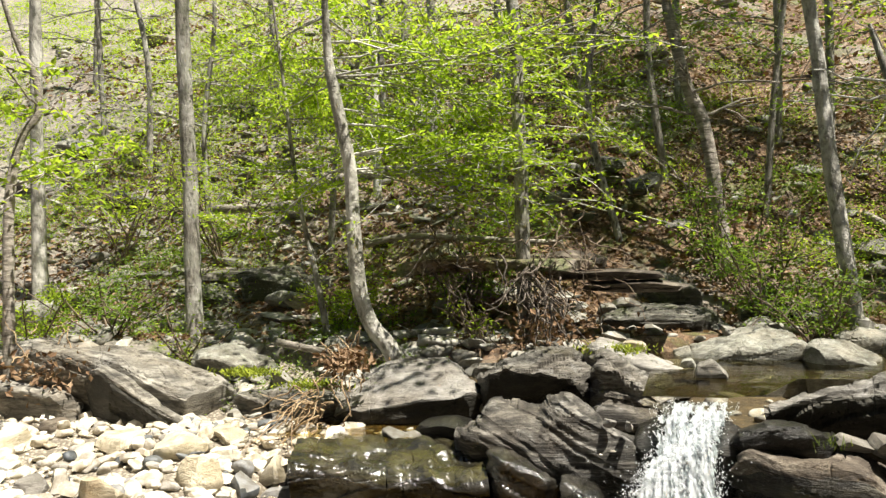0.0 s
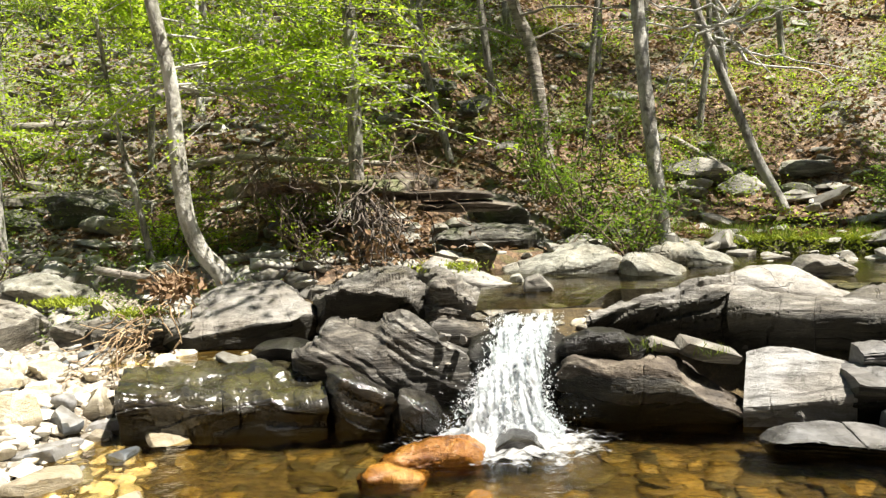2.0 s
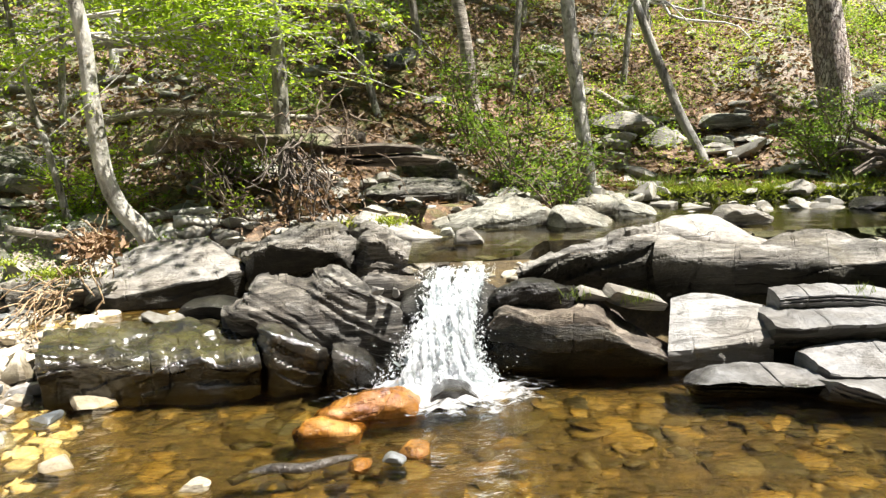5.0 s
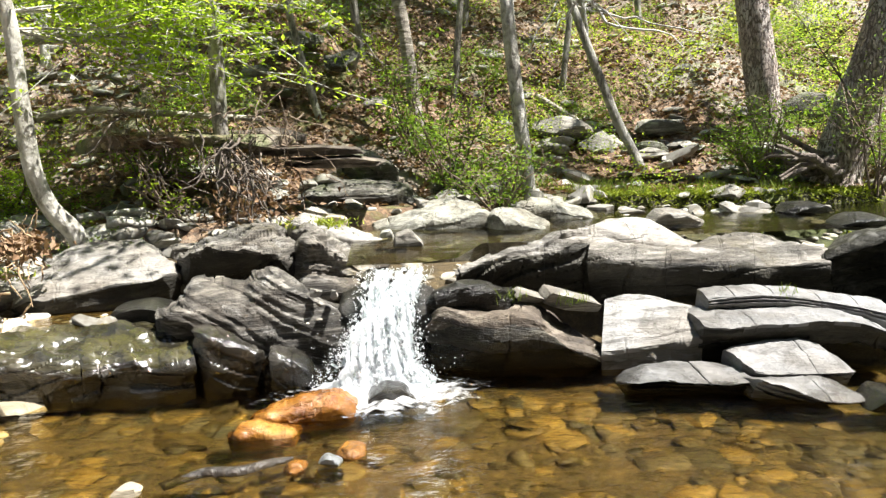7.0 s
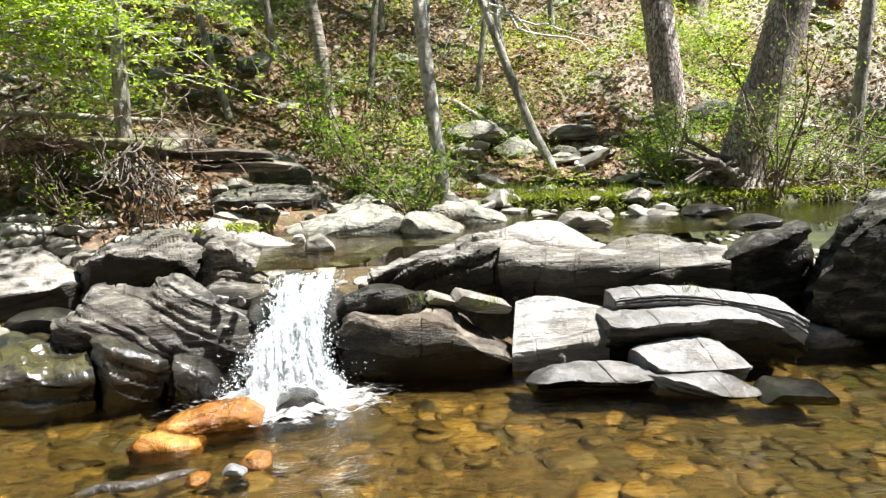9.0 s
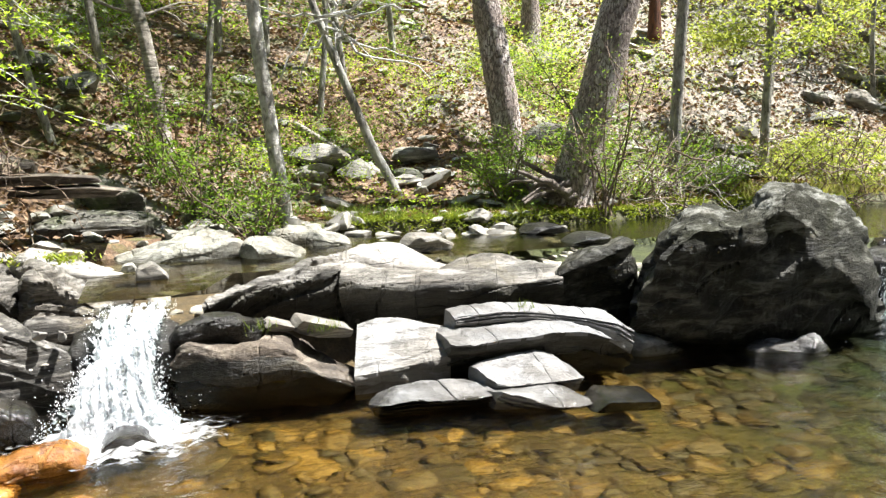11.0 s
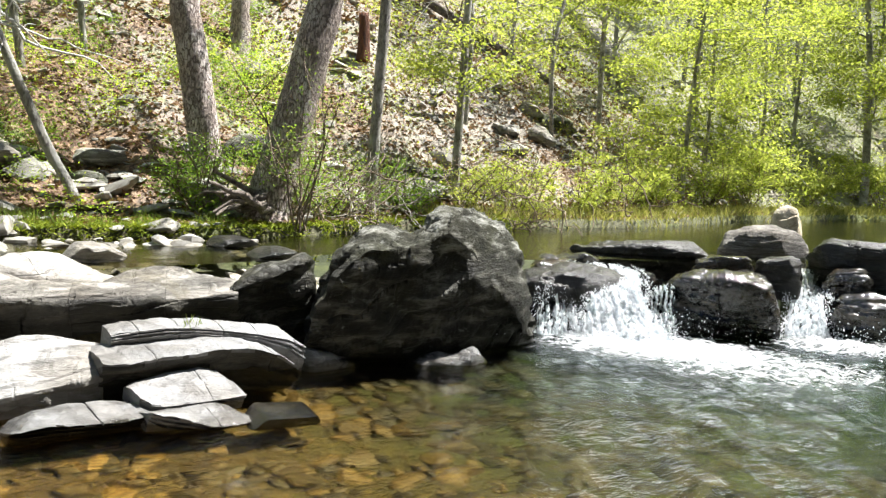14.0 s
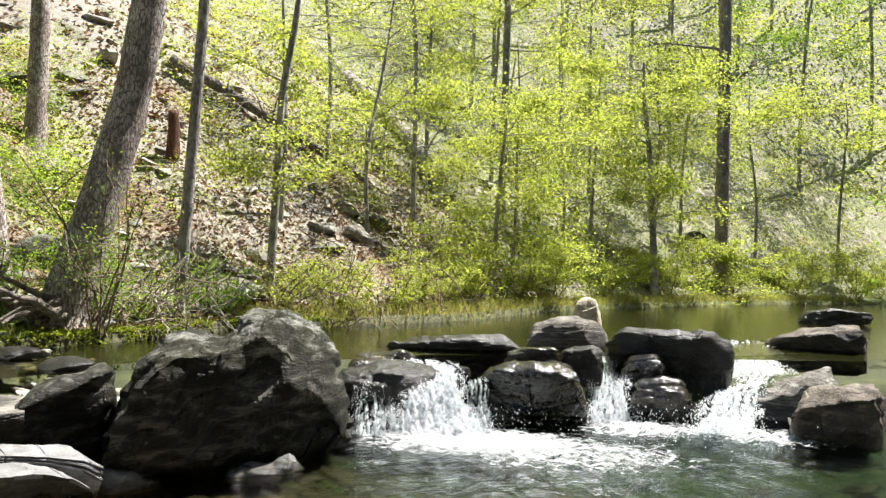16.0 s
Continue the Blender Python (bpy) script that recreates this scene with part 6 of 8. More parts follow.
tree("young_tree", "thin bright tree on the far bank", [(23.9, 9.6, 1.5), (23.9, 9.7, 3.3), (23.8, 9.8, 5.2), (23.7, 10.0, 7.0)], 0.12, 0.08, bark_grey, dict(leaf=leaf_lime, n=10000, size=0.0806, lo=2.2, hi=7, length=2.6, count=14, sub=5, spread=0.3), seed=22, height=8)
tree("young_tree", "thin dark sapling on the slope", [(14.95, 11.94, 3.0), (14.93, 11.97, 6.32), (14.85, 12.06, 7.94)], 0.067, 0.054, bark_grey, dict(leaf=leaf_lime, n=6000, size=0.062, lo=2, hi=6, length=1.9, count=10, sub=5, spread=0.25), seed=23, height=9)
tree("young_tree", "thin grey tree high on the slope", [(20.38, 12.99, 4.5), (20.38, 12.99, 8.84), (20.39, 12.98, 9.7)], 0.119, 0.1, bark_grey, dict(leaf=leaf_lime, n=7000, size=0.0744, lo=3, hi=8, length=2.4, count=10, sub=5, spread=0.3), seed=24, height=11)
tree("young_tree", "slender sapling with bright leaves", [(8.77, 9.7, 1.9), (8.8, 9.68, 3.15), (8.82, 9.66, 4.24), (8.93, 9.57, 5.25), (8.97, 9.53, 5.8)], 0.07, 0.05, bark_grey, dict(leaf=leaf_lime, n=5200, size=0.0527, lo=1.6, hi=5, length=1.5, count=11, sub=5, spread=0.2), seed=25, height=7)
tree("young_tree", "spreading bright young tree by the water", [(15.9, 10.2, 2.2), (15.9, 10.1, 3.9), (15.95, 10.0, 5.2)], 0.06, 0.04, bark_grey, dict(leaf=leaf_lime, n=11000, size=0.062, lo=0.8, hi=4.5, length=2.2, count=16, sub=6, spread=0.25), seed=26, height=6)

# ---- loose stones ----
def stone_mesh(seed, n=14, m=9, angular=0.5):
    """A cobble of unit half-size with a few worn flat sides."""
    rg = np.random.default_rng(seed + 900)
    th = np.linspace(0, 2 * np.pi, n, endpoint=False)
    ph = np.linspace(-np.pi / 2, np.pi / 2, m)
    V = np.array([(math.cos(p) * math.cos(t), math.cos(p) * math.sin(t), math.sin(p)) for p in ph for t in th])
    for _ in range(int(5 + 6 * angular)):
        d = rg.normal(0, 1, 3)
        d /= np.linalg.norm(d)
        h = V @ d
        V -= np.maximum(0, h - rg.uniform(0.42, 0.8))[:, None] * d
    V *= 1.12 + 0.10 * np.array([noise.noise(Vector(v) * 1.7 + Vector((seed, 0, 0))) for v in V])[:, None]
    return V, grid_faces(n, m, wrap=True)


def stone(name, label, material, at, half, turn=None, seed=None):
    global rock_count
    rock_count += 1
    V, F = stone_mesh(seed or rock_count, 22, 14, 0.9)
    me = np_mesh(name, V * np.array(half), F, material, True)
    me.set_sharp_from_angle(angle=radians(30))
    ob = new(name, me)
    ob.location = (at[0], at[1], at[2] + half[2] * 0.35)
    ob.rotation_euler = (rng.normal(0, 0.15), rng.normal(0, 0.15), rng.uniform(0, 3) if turn is None else turn)
    return tagged(ob, label, "stone", "stones on the stream bed")


stone("cream_stone", "rounded cream stone on the gravel", rock_cream, (-2.87, 4.94, 0.04), (0.141, 0.113, 0.121))
stone("blue_stone", "blue-grey slate cobble on gravel", slate_stone, (-2.93, 4.61, 0.06), (0.145, 0.116, 0.116))
stone("white_stone", "large pale cobble on the gravel", rock_cream, (-3.09, 4.41, 0.14), (0.181, 0.145, 0.152))
stone("white_stone", "bright white-yellow cobble at the water edge", rock_cream, (-2.58, 3.89, -0.02), (0.215, 0.172, 0.099))
stone("pink_stone", "pinkish angular stone in the shallows", rock_cream, (-2.02, 3.67, -0.02), (0.104, 0.083, 0.074))
stone("pale_stone", "flat cream stone at the waterline", rock_cream, (-2.25, 4.59, -0.02), (0.199, 0.159, 0.065))
stone("grey_stone", "dark grey angular stone", slate_stone, (-2.70, 4.82, -0.02), (0.186, 0.148, 0.078))
stone("ochre_stone", "ochre stone breaking the water", stone_orange, (-0.33, 3.69, -0.02), (0.084, 0.067, 0.060))
stone("dark_stone", "small black wet stone", slate_stone, (-0.44, 3.61, -0.02), (0.064, 0.051, 0.039))
stone("ochre_stone", "ochre wet stone in the shallows", stone_orange, (-0.59, 3.52, -0.02), (0.076, 0.061, 0.045))
stone("pale_stone", "submerged flat pale stone", rock_cream, (-1.31, 3.41, -0.02), (0.103, 0.083, 0.044))
stone("slab_stone", "grey layered stone at the water edge", slate_stone, (-2.80, 4.29, -0.02), (0.199, 0.159, 0.091))
stone("white_stone", "small pale stone at the waterline", rock_cream, (-2.70, 4.56, -0.02), (0.084, 0.067, 0.071))
stone("grey_stone", "flat grey stone awash", slate_stone, (-2.40, 4.32, -0.02), (0.122, 0.098, 0.042))
stone("white_stone", "large cream block on the gravel", rock_cream, (-3.95, 4.74, 0.24), (0.196, 0.157, 0.144))
stone("white_stone", "wide pale stone on the gravel", rock_cream, (-3.52, 4.82, 0.24), (0.232, 0.186, 0.105))
stone("white_stone", "pale rounded stone beside the slab", rock_cream, (-3.32, 5.14, 0.24), (0.151, 0.121, 0.108))
stone("white_stone", "large pale stone on the gravel", rock_cream, (-4.92, 4.74, 0.21), (0.218, 0.174, 0.169))
stone("white_stone", "grey-white cobble on the gravel", rock_pale, (-4.09, 4.09, 0.12), (0.164, 0.131, 0.123))
stone("white_stone", "cream cobble on the gravel", rock_cream, (-3.09, 4.45, 0.13), (0.153, 0.123, 0.115))
stone("white_stone", "bright pale cobble on the gravel", rock_cream, (-3.51, 4.00, 0.15), (0.170, 0.136, 0.113))
stone("brown_stone", "brown stone on the gravel", rock_brown, (-4.85, 5.11, 0.27), (0.125, 0.100, 0.100))
stone("pale_stone", "rounded pale stone at the ledge", rock_cream, (-2.17, 4.69, -0.02), (0.091, 0.073, 0.073))
stone("pale_stone", "pale stone by the puddle", rock_pale, (-3.19, 5.66, 0.25), (0.103, 0.083, 0.069))
stone("pale_stone", "cream stone by the slab", rock_cream, (-3.39, 5.25, 0.25), (0.155, 0.124, 0.088))
stone("white_stone", "small white stone on the wet rock", rock_pale, (-0.48, 4.98, 0.49), (0.042, 0.034, 0.032))
stone("white_stone", "small white stone on the wet rock", rock_pale, (-0.60, 4.97, 0.51), (0.039, 0.031, 0.035))
stone("white_stone", "tiny pale stone on the ledge", rock_pale, (-1.27, 5.29, 0.15), (0.050, 0.040, 0.019))

stone("hill_rock", "pale lichen-grey blocky rock bedded in the leafy slope", rock_lichen, (-0.57, 10.16, 2.24), (0.216, 0.151, 0.144), -0.3)
stone("hill_rock", "dark mossy flat rock bedded in the leafy slope", rock_ledge, (-1.11, 10.59, 2.61), (0.264, 0.185, 0.113), 0.07)
stone("hill_rock", "weathered grey blocky rock bedded in the leafy slope", rock_grey, (2.06, 10.03, 1.36), (0.362, 0.254, 0.167), -0.16)
stone("hill_rock", "pale lichen-grey flat rock bedded in the leafy slope", rock_lichen, (2.54, 9.97, 1.21), (0.328, 0.229, 0.146), 0.21)
stone("hill_rock", "dark mossy flat rock bedded in the leafy slope", rock_ledge, (3.19, 9.90, 1.16), (0.294, 0.206, 0.096), -0.02)
stone("hill_rock", "weathered grey blocky rock bedded in the leafy slope", rock_grey, (3.47, 10.18, 1.35), (0.266, 0.186, 0.152), -0.25)
stone("hill_rock", "pale lichen-grey blocky rock bedded in the leafy slope", rock_lichen, (4.44, 9.08, 0.93), (0.465, 0.325, 0.215), 0.12)
stone("hill_rock", "dark mossy blocky rock bedded in the leafy slope", rock_ledge, (5.33, 10.17, 1.48), (0.325, 0.227, 0.244), -0.11)
stone("hill_rock", "weathered grey flat rock bedded in the leafy slope", rock_grey, (7.96, 9.77, 1.05), (0.669, 0.468, 0.178), 0.26)
stone("hill_rock", "pale lichen-grey flat rock bedded in the leafy slope", rock_lichen, (12.49, 11.81, 2.70), (0.365, 0.255, 0.134), 0.03)
stone("hill_rock", "dark mossy blocky rock bedded in the leafy slope", rock_ledge, (13.22, 11.72, 2.44), (0.437, 0.306, 0.212), -0.2)
stone("hill_rock", "weathered grey blocky rock bedded in the leafy slope", rock_grey, (11.94, 10.84, 2.08), (0.342, 0.240, 0.228), 0.17)
stone("hill_rock", "pale lichen-grey flat rock bedded in the leafy slope", rock_lichen, (10.84, 10.62, 1.86), (0.376, 0.263, 0.129), -0.06)
stone("hill_rock", "dark mossy flat rock bedded in the leafy slope", rock_ledge, (8.68, 10.23, 1.34), (0.380, 0.266, 0.114), -0.29)
stone("hill_rock", "weathered grey blocky rock bedded in the leafy slope", rock_grey, (6.75, 12.90, 2.97), (0.258, 0.180, 0.124), 0.08)
stone("hill_rock", "pale lichen-grey flat rock bedded in the leafy slope", rock_lichen, (12.30, 11.76, 2.73), (0.301, 0.211, 0.096), -0.15)
stone("hill_rock", "dark mossy flat rock bedded in the leafy slope", rock_ledge, (13.12, 11.87, 2.52), (0.438, 0.307, 0.150), 0.22)
stone("hill_rock", "weathered grey flat rock bedded in the leafy slope", rock_grey, (11.46, 11.22, 2.26), (0.284, 0.199, 0.102), -0.01)
stone("hill_rock", "pale lichen-grey flat rock bedded in the leafy slope", rock_lichen, (7.77, 9.65, 0.96), (0.570, 0.399, 0.219), -0.24)
stone("hill_rock", "dark mossy flat rock bedded in the leafy slope", rock_ledge, (7.44, 15.71, 4.83), (0.430, 0.301, 0.184), 0.13)
stone("hill_rock", "weathered grey blocky rock bedded in the leafy slope", rock_grey, (6.74, 12.82, 2.93), (0.256, 0.179, 0.154), -0.1)
stone("hill_rock", "pale lichen-grey blocky rock bedded in the leafy slope", rock_lichen, (20.57, 18.01, 6.74), (0.580, 0.406, 0.348), 0.27)
stone("hill_rock", "dark mossy flat rock bedded in the leafy slope", rock_ledge, (31.79, 11.20, 2.97), (0.715, 0.501, 0.215), 0.04)
stone("hill_rock", "weathered grey flat rock bedded in the leafy slope", rock_grey, (42.26, 16.41, 10.09), (0.577, 0.404, 0.225), -0.19)
stone("hill_rock", "pale lichen-grey flat rock bedded in the leafy slope", rock_lichen, (-1.66, 9.90, 2.18), (0.178, 0.124, 0.078), 0.18)
stone("hill_rock", "dark mossy blocky rock bedded in the leafy slope", rock_ledge, (-0.70, 10.15, 2.26), (0.216, 0.151, 0.144), -0.05)
stone("hill_rock", "weathered grey flat rock bedded in the leafy slope", rock_grey, (-1.36, 10.08, 2.36), (0.144, 0.101, 0.058), -0.28)
stone("hill_rock", "pale lichen-grey flat rock bedded in the leafy slope", rock_lichen, (-2.51, 9.60, 1.97), (0.175, 0.123, 0.070), 0.09)
stone("hill_rock", "dark mossy flat rock bedded in the leafy slope", rock_ledge, (-1.29, 9.61, 1.92), (0.158, 0.110, 0.062), -0.14)
stone("hill_rock", "weathered grey flat rock bedded in the leafy slope", rock_grey, (-0.22, 9.23, 1.78), (0.163, 0.114, 0.059), 0.23)
stone("hill_rock", "pale lichen-grey flat rock bedded in the leafy slope", rock_lichen, (-5.91, 9.30, 1.81), (0.273, 0.191, 0.094), 0.0)
stone("hill_rock", "dark mossy flat rock bedded in the leafy slope", rock_ledge, (-4.73, 8.48, 1.27), (0.309, 0.216, 0.137), -0.23)
stone("hill_rock", "weathered grey flat rock bedded in the leafy slope", rock_grey, (-5.41, 8.43, 1.31), (0.319, 0.223, 0.106), 0.14)
stone("bank_rock", "pale lichen-grey flat rock lying on the stony bank", rock_lichen, (-7.51, 7.62, 0.85), (0.492, 0.344, 0.189), -0.09)
stone("bank_rock", "dark mossy blocky rock lying on the stony bank", rock_ledge, (-4.10, 6.51, 0.54), (0.299, 0.210, 0.136), 0.28)
stone("bank_rock", "weathered grey blocky rock lying on the stony bank", rock_grey, (-4.15, 8.27, 1.19), (0.196, 0.137, 0.131), 0.05)
stone("bank_rock", "pale lichen-grey flat rock lying on the stony bank", rock_lichen, (-4.28, 7.97, 1.02), (0.352, 0.246, 0.128), -0.18)
stone("bank_rock", "dark mossy blocky rock lying on the stony bank", rock_ledge, (-3.76, 6.41, 0.50), (0.184, 0.129, 0.105), 0.19)
stone("bank_rock", "weathered grey flat rock lying on the stony bank", rock_grey, (-5.36, 7.65, 0.88), (0.264, 0.185, 0.099), -0.04)
stone("bank_rock", "pale lichen-grey flat rock lying on the stony bank", rock_lichen, (-7.40, 7.87, 1.00), (0.420, 0.294, 0.115), -0.27)
stone("hill_rock", "dark mossy flat rock bedded in the leafy slope", rock_ledge, (-8.27, 10.34, 2.44), (0.515, 0.361, 0.141), 0.1)
stone("hill_rock", "weathered grey flat rock bedded in the leafy slope", rock_grey, (-10.78, 11.04, 2.75), (0.710, 0.497, 0.218), -0.13)
stone("hill_rock", "pale lichen-grey flat rock bedded in the leafy slope", rock_lichen, (-10.86, 12.22, 3.59), (0.521, 0.364, 0.174), 0.24)
stone("hill_rock", "dark mossy flat rock bedded in the leafy slope", rock_ledge, (-7.73, 13.16, 4.12), (0.432, 0.302, 0.162), 0.01)
stone("hill_rock", "weathered grey flat rock bedded in the leafy slope", rock_grey, (-13.85, 18.45, 7.32), (0.571, 0.400, 0.163), -0.22)
stone("hill_rock", "pale lichen-grey blocky rock bedded in the leafy slope", rock_lichen, (-1.65, 10.57, 2.54), (0.189, 0.132, 0.091), 0.15)
stone("hill_rock", "dark mossy flat rock bedded in the leafy slope", rock_ledge, (-4.13, 15.16, 5.30), (0.500, 0.350, 0.167), -0.08)
stone("hill_rock", "weathered grey flat rock bedded in the leafy slope", rock_grey, (-0.67, 14.06, 4.74), (0.299, 0.209, 0.120), 0.29)

COBBLES = []
for k in range(10):
    V, F = stone_mesh(k * 3 + 1, 12, 8, 1.6)
    COBBLES.append((V, F))


def cobble_field(name, label, places, sizes, material, kind="stuff", flat=0.6, parts=0):
    """Many cobbles: the first ones as single stones, the rest joined."""
    root = thing(name, label, "stones", (float(np.mean(places[:, 0])), float(np.mean(places[:, 1])), 0.0), kind=kind)
    inv = Matrix.Translation(root.location).inverted()
    shared = [np_mesh("stone", V, F, material, True) for V, F in COBBLES]
    for me in shared:
        me.set_sharp_from_angle(angle=radians(35))
    rest = []
    for i, (p, s) in enumerate(zip(places, sizes)):
        a = rng.uniform(0, 6.28)
        sc = np.array([s * rng.uniform(0.8, 1.3), s * rng.uniform(0.7, 1.0), s * flat * rng.uniform(0.7, 1.2)])
        tilt = rng.normal(0, 0.22, 2)
        if i < parts:
            ob = part("stone", shared[i % 10], root)
            ob.matrix_parent_inverse = inv
            ob.location, ob.rotation_euler, ob.scale = tuple(p), (tilt[0], tilt[1], a), tuple(sc)
        else:
            V, F = COBBLES[i % 10]
            R = np.array(Euler((tilt[0], tilt[1], a)).to_matrix())
            rest.append(((V * sc) @ R.T + p, F))
    if rest:
        ob = part("loose_stones", np_mesh("loose_stones", *joined(rest), material, True), root)
        ob.matrix_parent_inverse = inv
        tagged(ob, kind="stuff")
    return root


def scatter(n, x0, x1, y0, y1, keep, sink=0.2):
    P = np.stack([rng.uniform(x0, x1, n * 4), rng.uniform(y0, y1, n * 4)], 1)
    P = P[keep(P[:, 0], P[:, 1])][:n]
    return np.column_stack([P, ground_z(P[:, 0], P[:, 1])])


def spread_sizes(n, lo, hi, power=2.2):
    return lo + (hi - lo) * rng.uniform(0, 1, n) ** power


on_bar = lambda x, y: (x + 0.25 * (y - 4.0) < -2.15) & (y < 5.75 - 0.05 * x) & (y < np.interp(x, ROCK_X, ROCK_Y) + 0.6)
P = scatter(3600, -6.6, -1.9, 3.0, 6.2, on_bar)
S = np.sort(spread_sizes(len(P), 0.013, 0.105, 3.6))[::-1]
P[:, 2] += S * 0.25
cobble_field("gravel_bar", "sunlit bar of pale cream and grey cobbles", P, S, gravel_stone, flat=0.6, parts=280)
P = scatter(150, -6.6, -1.9, 3.0, 6.2, on_bar)
S = spread_sizes(len(P), 0.03, 0.11)
P[:, 2] += S * 0.3
cobble_field("gravel_bar", "dark slate cobbles among the pale gravel", P, S, slate_stone, flat=0.6, parts=40)
in_pool = lambda x, y: (x < 5.4) & (y < np.interp(x, ROCK_X, ROCK_Y) - 0.1) & (x + 0.25 * (y - 4.0) > -2.6) & (y > 1.0 - 0.2 * x)
P = scatter(4200, -3.0, 5.5, 0.6, 5.2, in_pool)
S = np.sort(spread_sizes(len(P), 0.018, 0.17, 3.0))[::-1]
P[:, 2] += S * 0.02
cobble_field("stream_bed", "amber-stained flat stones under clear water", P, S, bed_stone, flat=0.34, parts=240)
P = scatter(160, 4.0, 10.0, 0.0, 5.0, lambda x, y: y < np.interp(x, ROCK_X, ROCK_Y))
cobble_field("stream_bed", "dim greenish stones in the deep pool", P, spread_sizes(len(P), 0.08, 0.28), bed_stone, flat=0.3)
P = scatter(160, -0.4, 4.5, 5.4, 8.2, lambda x, y: (y < np.interp(x, SHORE_X, SHORE_Y) + 0.25) & (y > np.interp(x, ROCK_X, ROCK_Y) + 0.3))
cobble_field("stream_bed", "stones in the shallow upper pool", P, spread_sizes(len(P), 0.04, 0.16), hill_stone, flat=0.5)
P = scatter(70, 1.2, 4.2, 6.9, 8.5, lambda x, y: (y > np.interp(x, SHORE_X, SHORE_Y) - 0.75) & (y < np.interp(x, SHORE_X, SHORE_Y) + 0.2))
P[:, 2] = np.maximum(P[:, 2], 0.6)
cobble_field("pool_rubble", "grey flat stones along the upper pool margin", P, spread_sizes(len(P), 0.05, 0.2), hill_stone, flat=0.5, parts=70)
P = scatter(110, 1.2, 7.5, 8.3, 10.6, lambda x, y: (y > np.interp(x, SHORE_X, SHORE_Y) + 0.45))
cobble_field("hill_rubble", "pale flat slabs bedded in the litter at the hill foot", P, spread_sizes(len(P), 0.08, 0.34, 2.4), hill_stone, flat=0.32, parts=110)
P = scatter(90, -2.6, 1.0, 6.5, 8.2, lambda x, y: y > np.interp(x, SHORE_X, SHORE_Y) - 0.1)
cobble_field("bank_rubble", "dark mossy stones under the washed-out bank", P, spread_sizes(len(P), 0.05, 0.24, 2.0), hill_stone, flat=0.45, parts=90)
P = scatter(260, -6.5, -0.3, 5.3, 7.2, lambda x, y: y > 5.2)
S = spread_sizes(len(P), 0.03, 0.16)
cobble_field("bank_stones", "grey mossy stones strewn over the bank", P, S, hill_stone, flat=0.55, parts=80)
# small chips on the rock ledges
P = np.array([(-1.25 + 0.08 * k + rng.normal(0, 0.03), 5.02 + rng.normal(0, 0.05), 0.33 + rng.normal(0, 0.01)) for k in range(9)])
cobble_field("ledge_chips", "pale chips lying on the wet ledge", P, spread_sizes(9, 0.015, 0.035), gravel_stone)

uphill = lambda x, y: y > np.interp(x, SHORE_X, SHORE_Y) + 0.5
P = scatter(900, -10, 17, 6.2, 15, uphill)
S = np.sort(spread_sizes(len(P), 0.03, 0.20, 3.0))[::-1]
cobble_field("hill_stones", "weathered flat stones in the leaf litter", P, S, hill_stone, flat=0.35, parts=200)
P = scatter(700, -12, -3, 6.8, 14, uphill)
S = np.sort(spread_sizes(len(P), 0.04, 0.26, 3.0))[::-1]
cobble_field("scree", "pale sunlit scree on the slope", P, S, hill_stone, flat=0.35, parts=120)
P = scatter(420, 8, 30, 9.2, 20, uphill)
S = np.sort(spread_sizes(len(P), 0.06, 0.36, 3.0))[::-1]
cobble_field("scree", "pale broken rock scattered up the slope", P, S, hill_stone, flat=0.38, parts=100)

# ---- dry leaves ----
P = scatter(52000, -10, 18, 6.0, 16, lambda x, y: (y > np.interp(x, SHORE_X, SHORE_Y) + 0.25) & (rng.uniform(0, 1, len(x)) < np.clip(1.3 - (y - 7) * 0.09, 0.2, 1)))
P[:, 2] += 0.015
V, F = leaf_quads(P, 0.062, np.random.default_rng(4), 0.62, 0.7)
tagged(new("leaf_litter", np_mesh("leaf_litter", V, F, leaf_dry, False)), "brown curled dry leaves covering the slope", "leaf litter", kind="stuff")

P = scatter(16000, -16, 20, 14, 24, uphill)
P[:, 2] += 0.02
V, F = leaf_quads(P, 0.10, np.random.default_rng(5), 0.62, 0.7)
tagged(new("leaf_litter", np_mesh("leaf_litter", V, F, leaf_dry, False)), "dry leaves strewn over the upper slope", "leaf litter", kind="stuff")
P = scatter(420, -18, 2, 11, 22, uphill)
cobble_field("scree", "pale broken scree high on the slope", P, spread_sizes(len(P), 0.06, 0.34, 2.5), hill_stone, flat=0.35)

def patchy_bank(x, y):
    return wavy(x, y, 1.9, 2.0)


P = scatter(190, -6.8, -1.9, 5.95, 7.5, lambda x, y: patchy_bank(x, y) > -0.5)
cobble_field("bank_rubble", "grey angular rubble covering the bank foot", P, spread_sizes(len(P), 0.05, 0.26, 1.8), hill_stone, flat=0.45, parts=150)

# ---- undergrowth ----
def undergrowth(name, label, spots, leaf, per, radius, tall, size, seed):
    rg = np.random.default_rng(seed)
    per, size = per * 2, size * 0.66
    n = len(spots) * per
    C = np.repeat(spots, per, 0)
    h = np.repeat(rg.uniform(0.3, 1.0, len(spots)) * tall, per)
    C = C + rg.normal(0, 1, (n, 3)) * np.array([radius, radius, 0.0])
    C[:, 2] = ground_z(C[:, 0], C[:, 1]) + h * rg.uniform(0.1, 1.0, n) ** 0.7 + 0.03
    V, F = leaf_quads(C, size, rg, 0.6, 0.6)
    return tagged(new(name, np_mesh(name, V, F, leaf, False)), label, "undergrowth", kind="stuff")


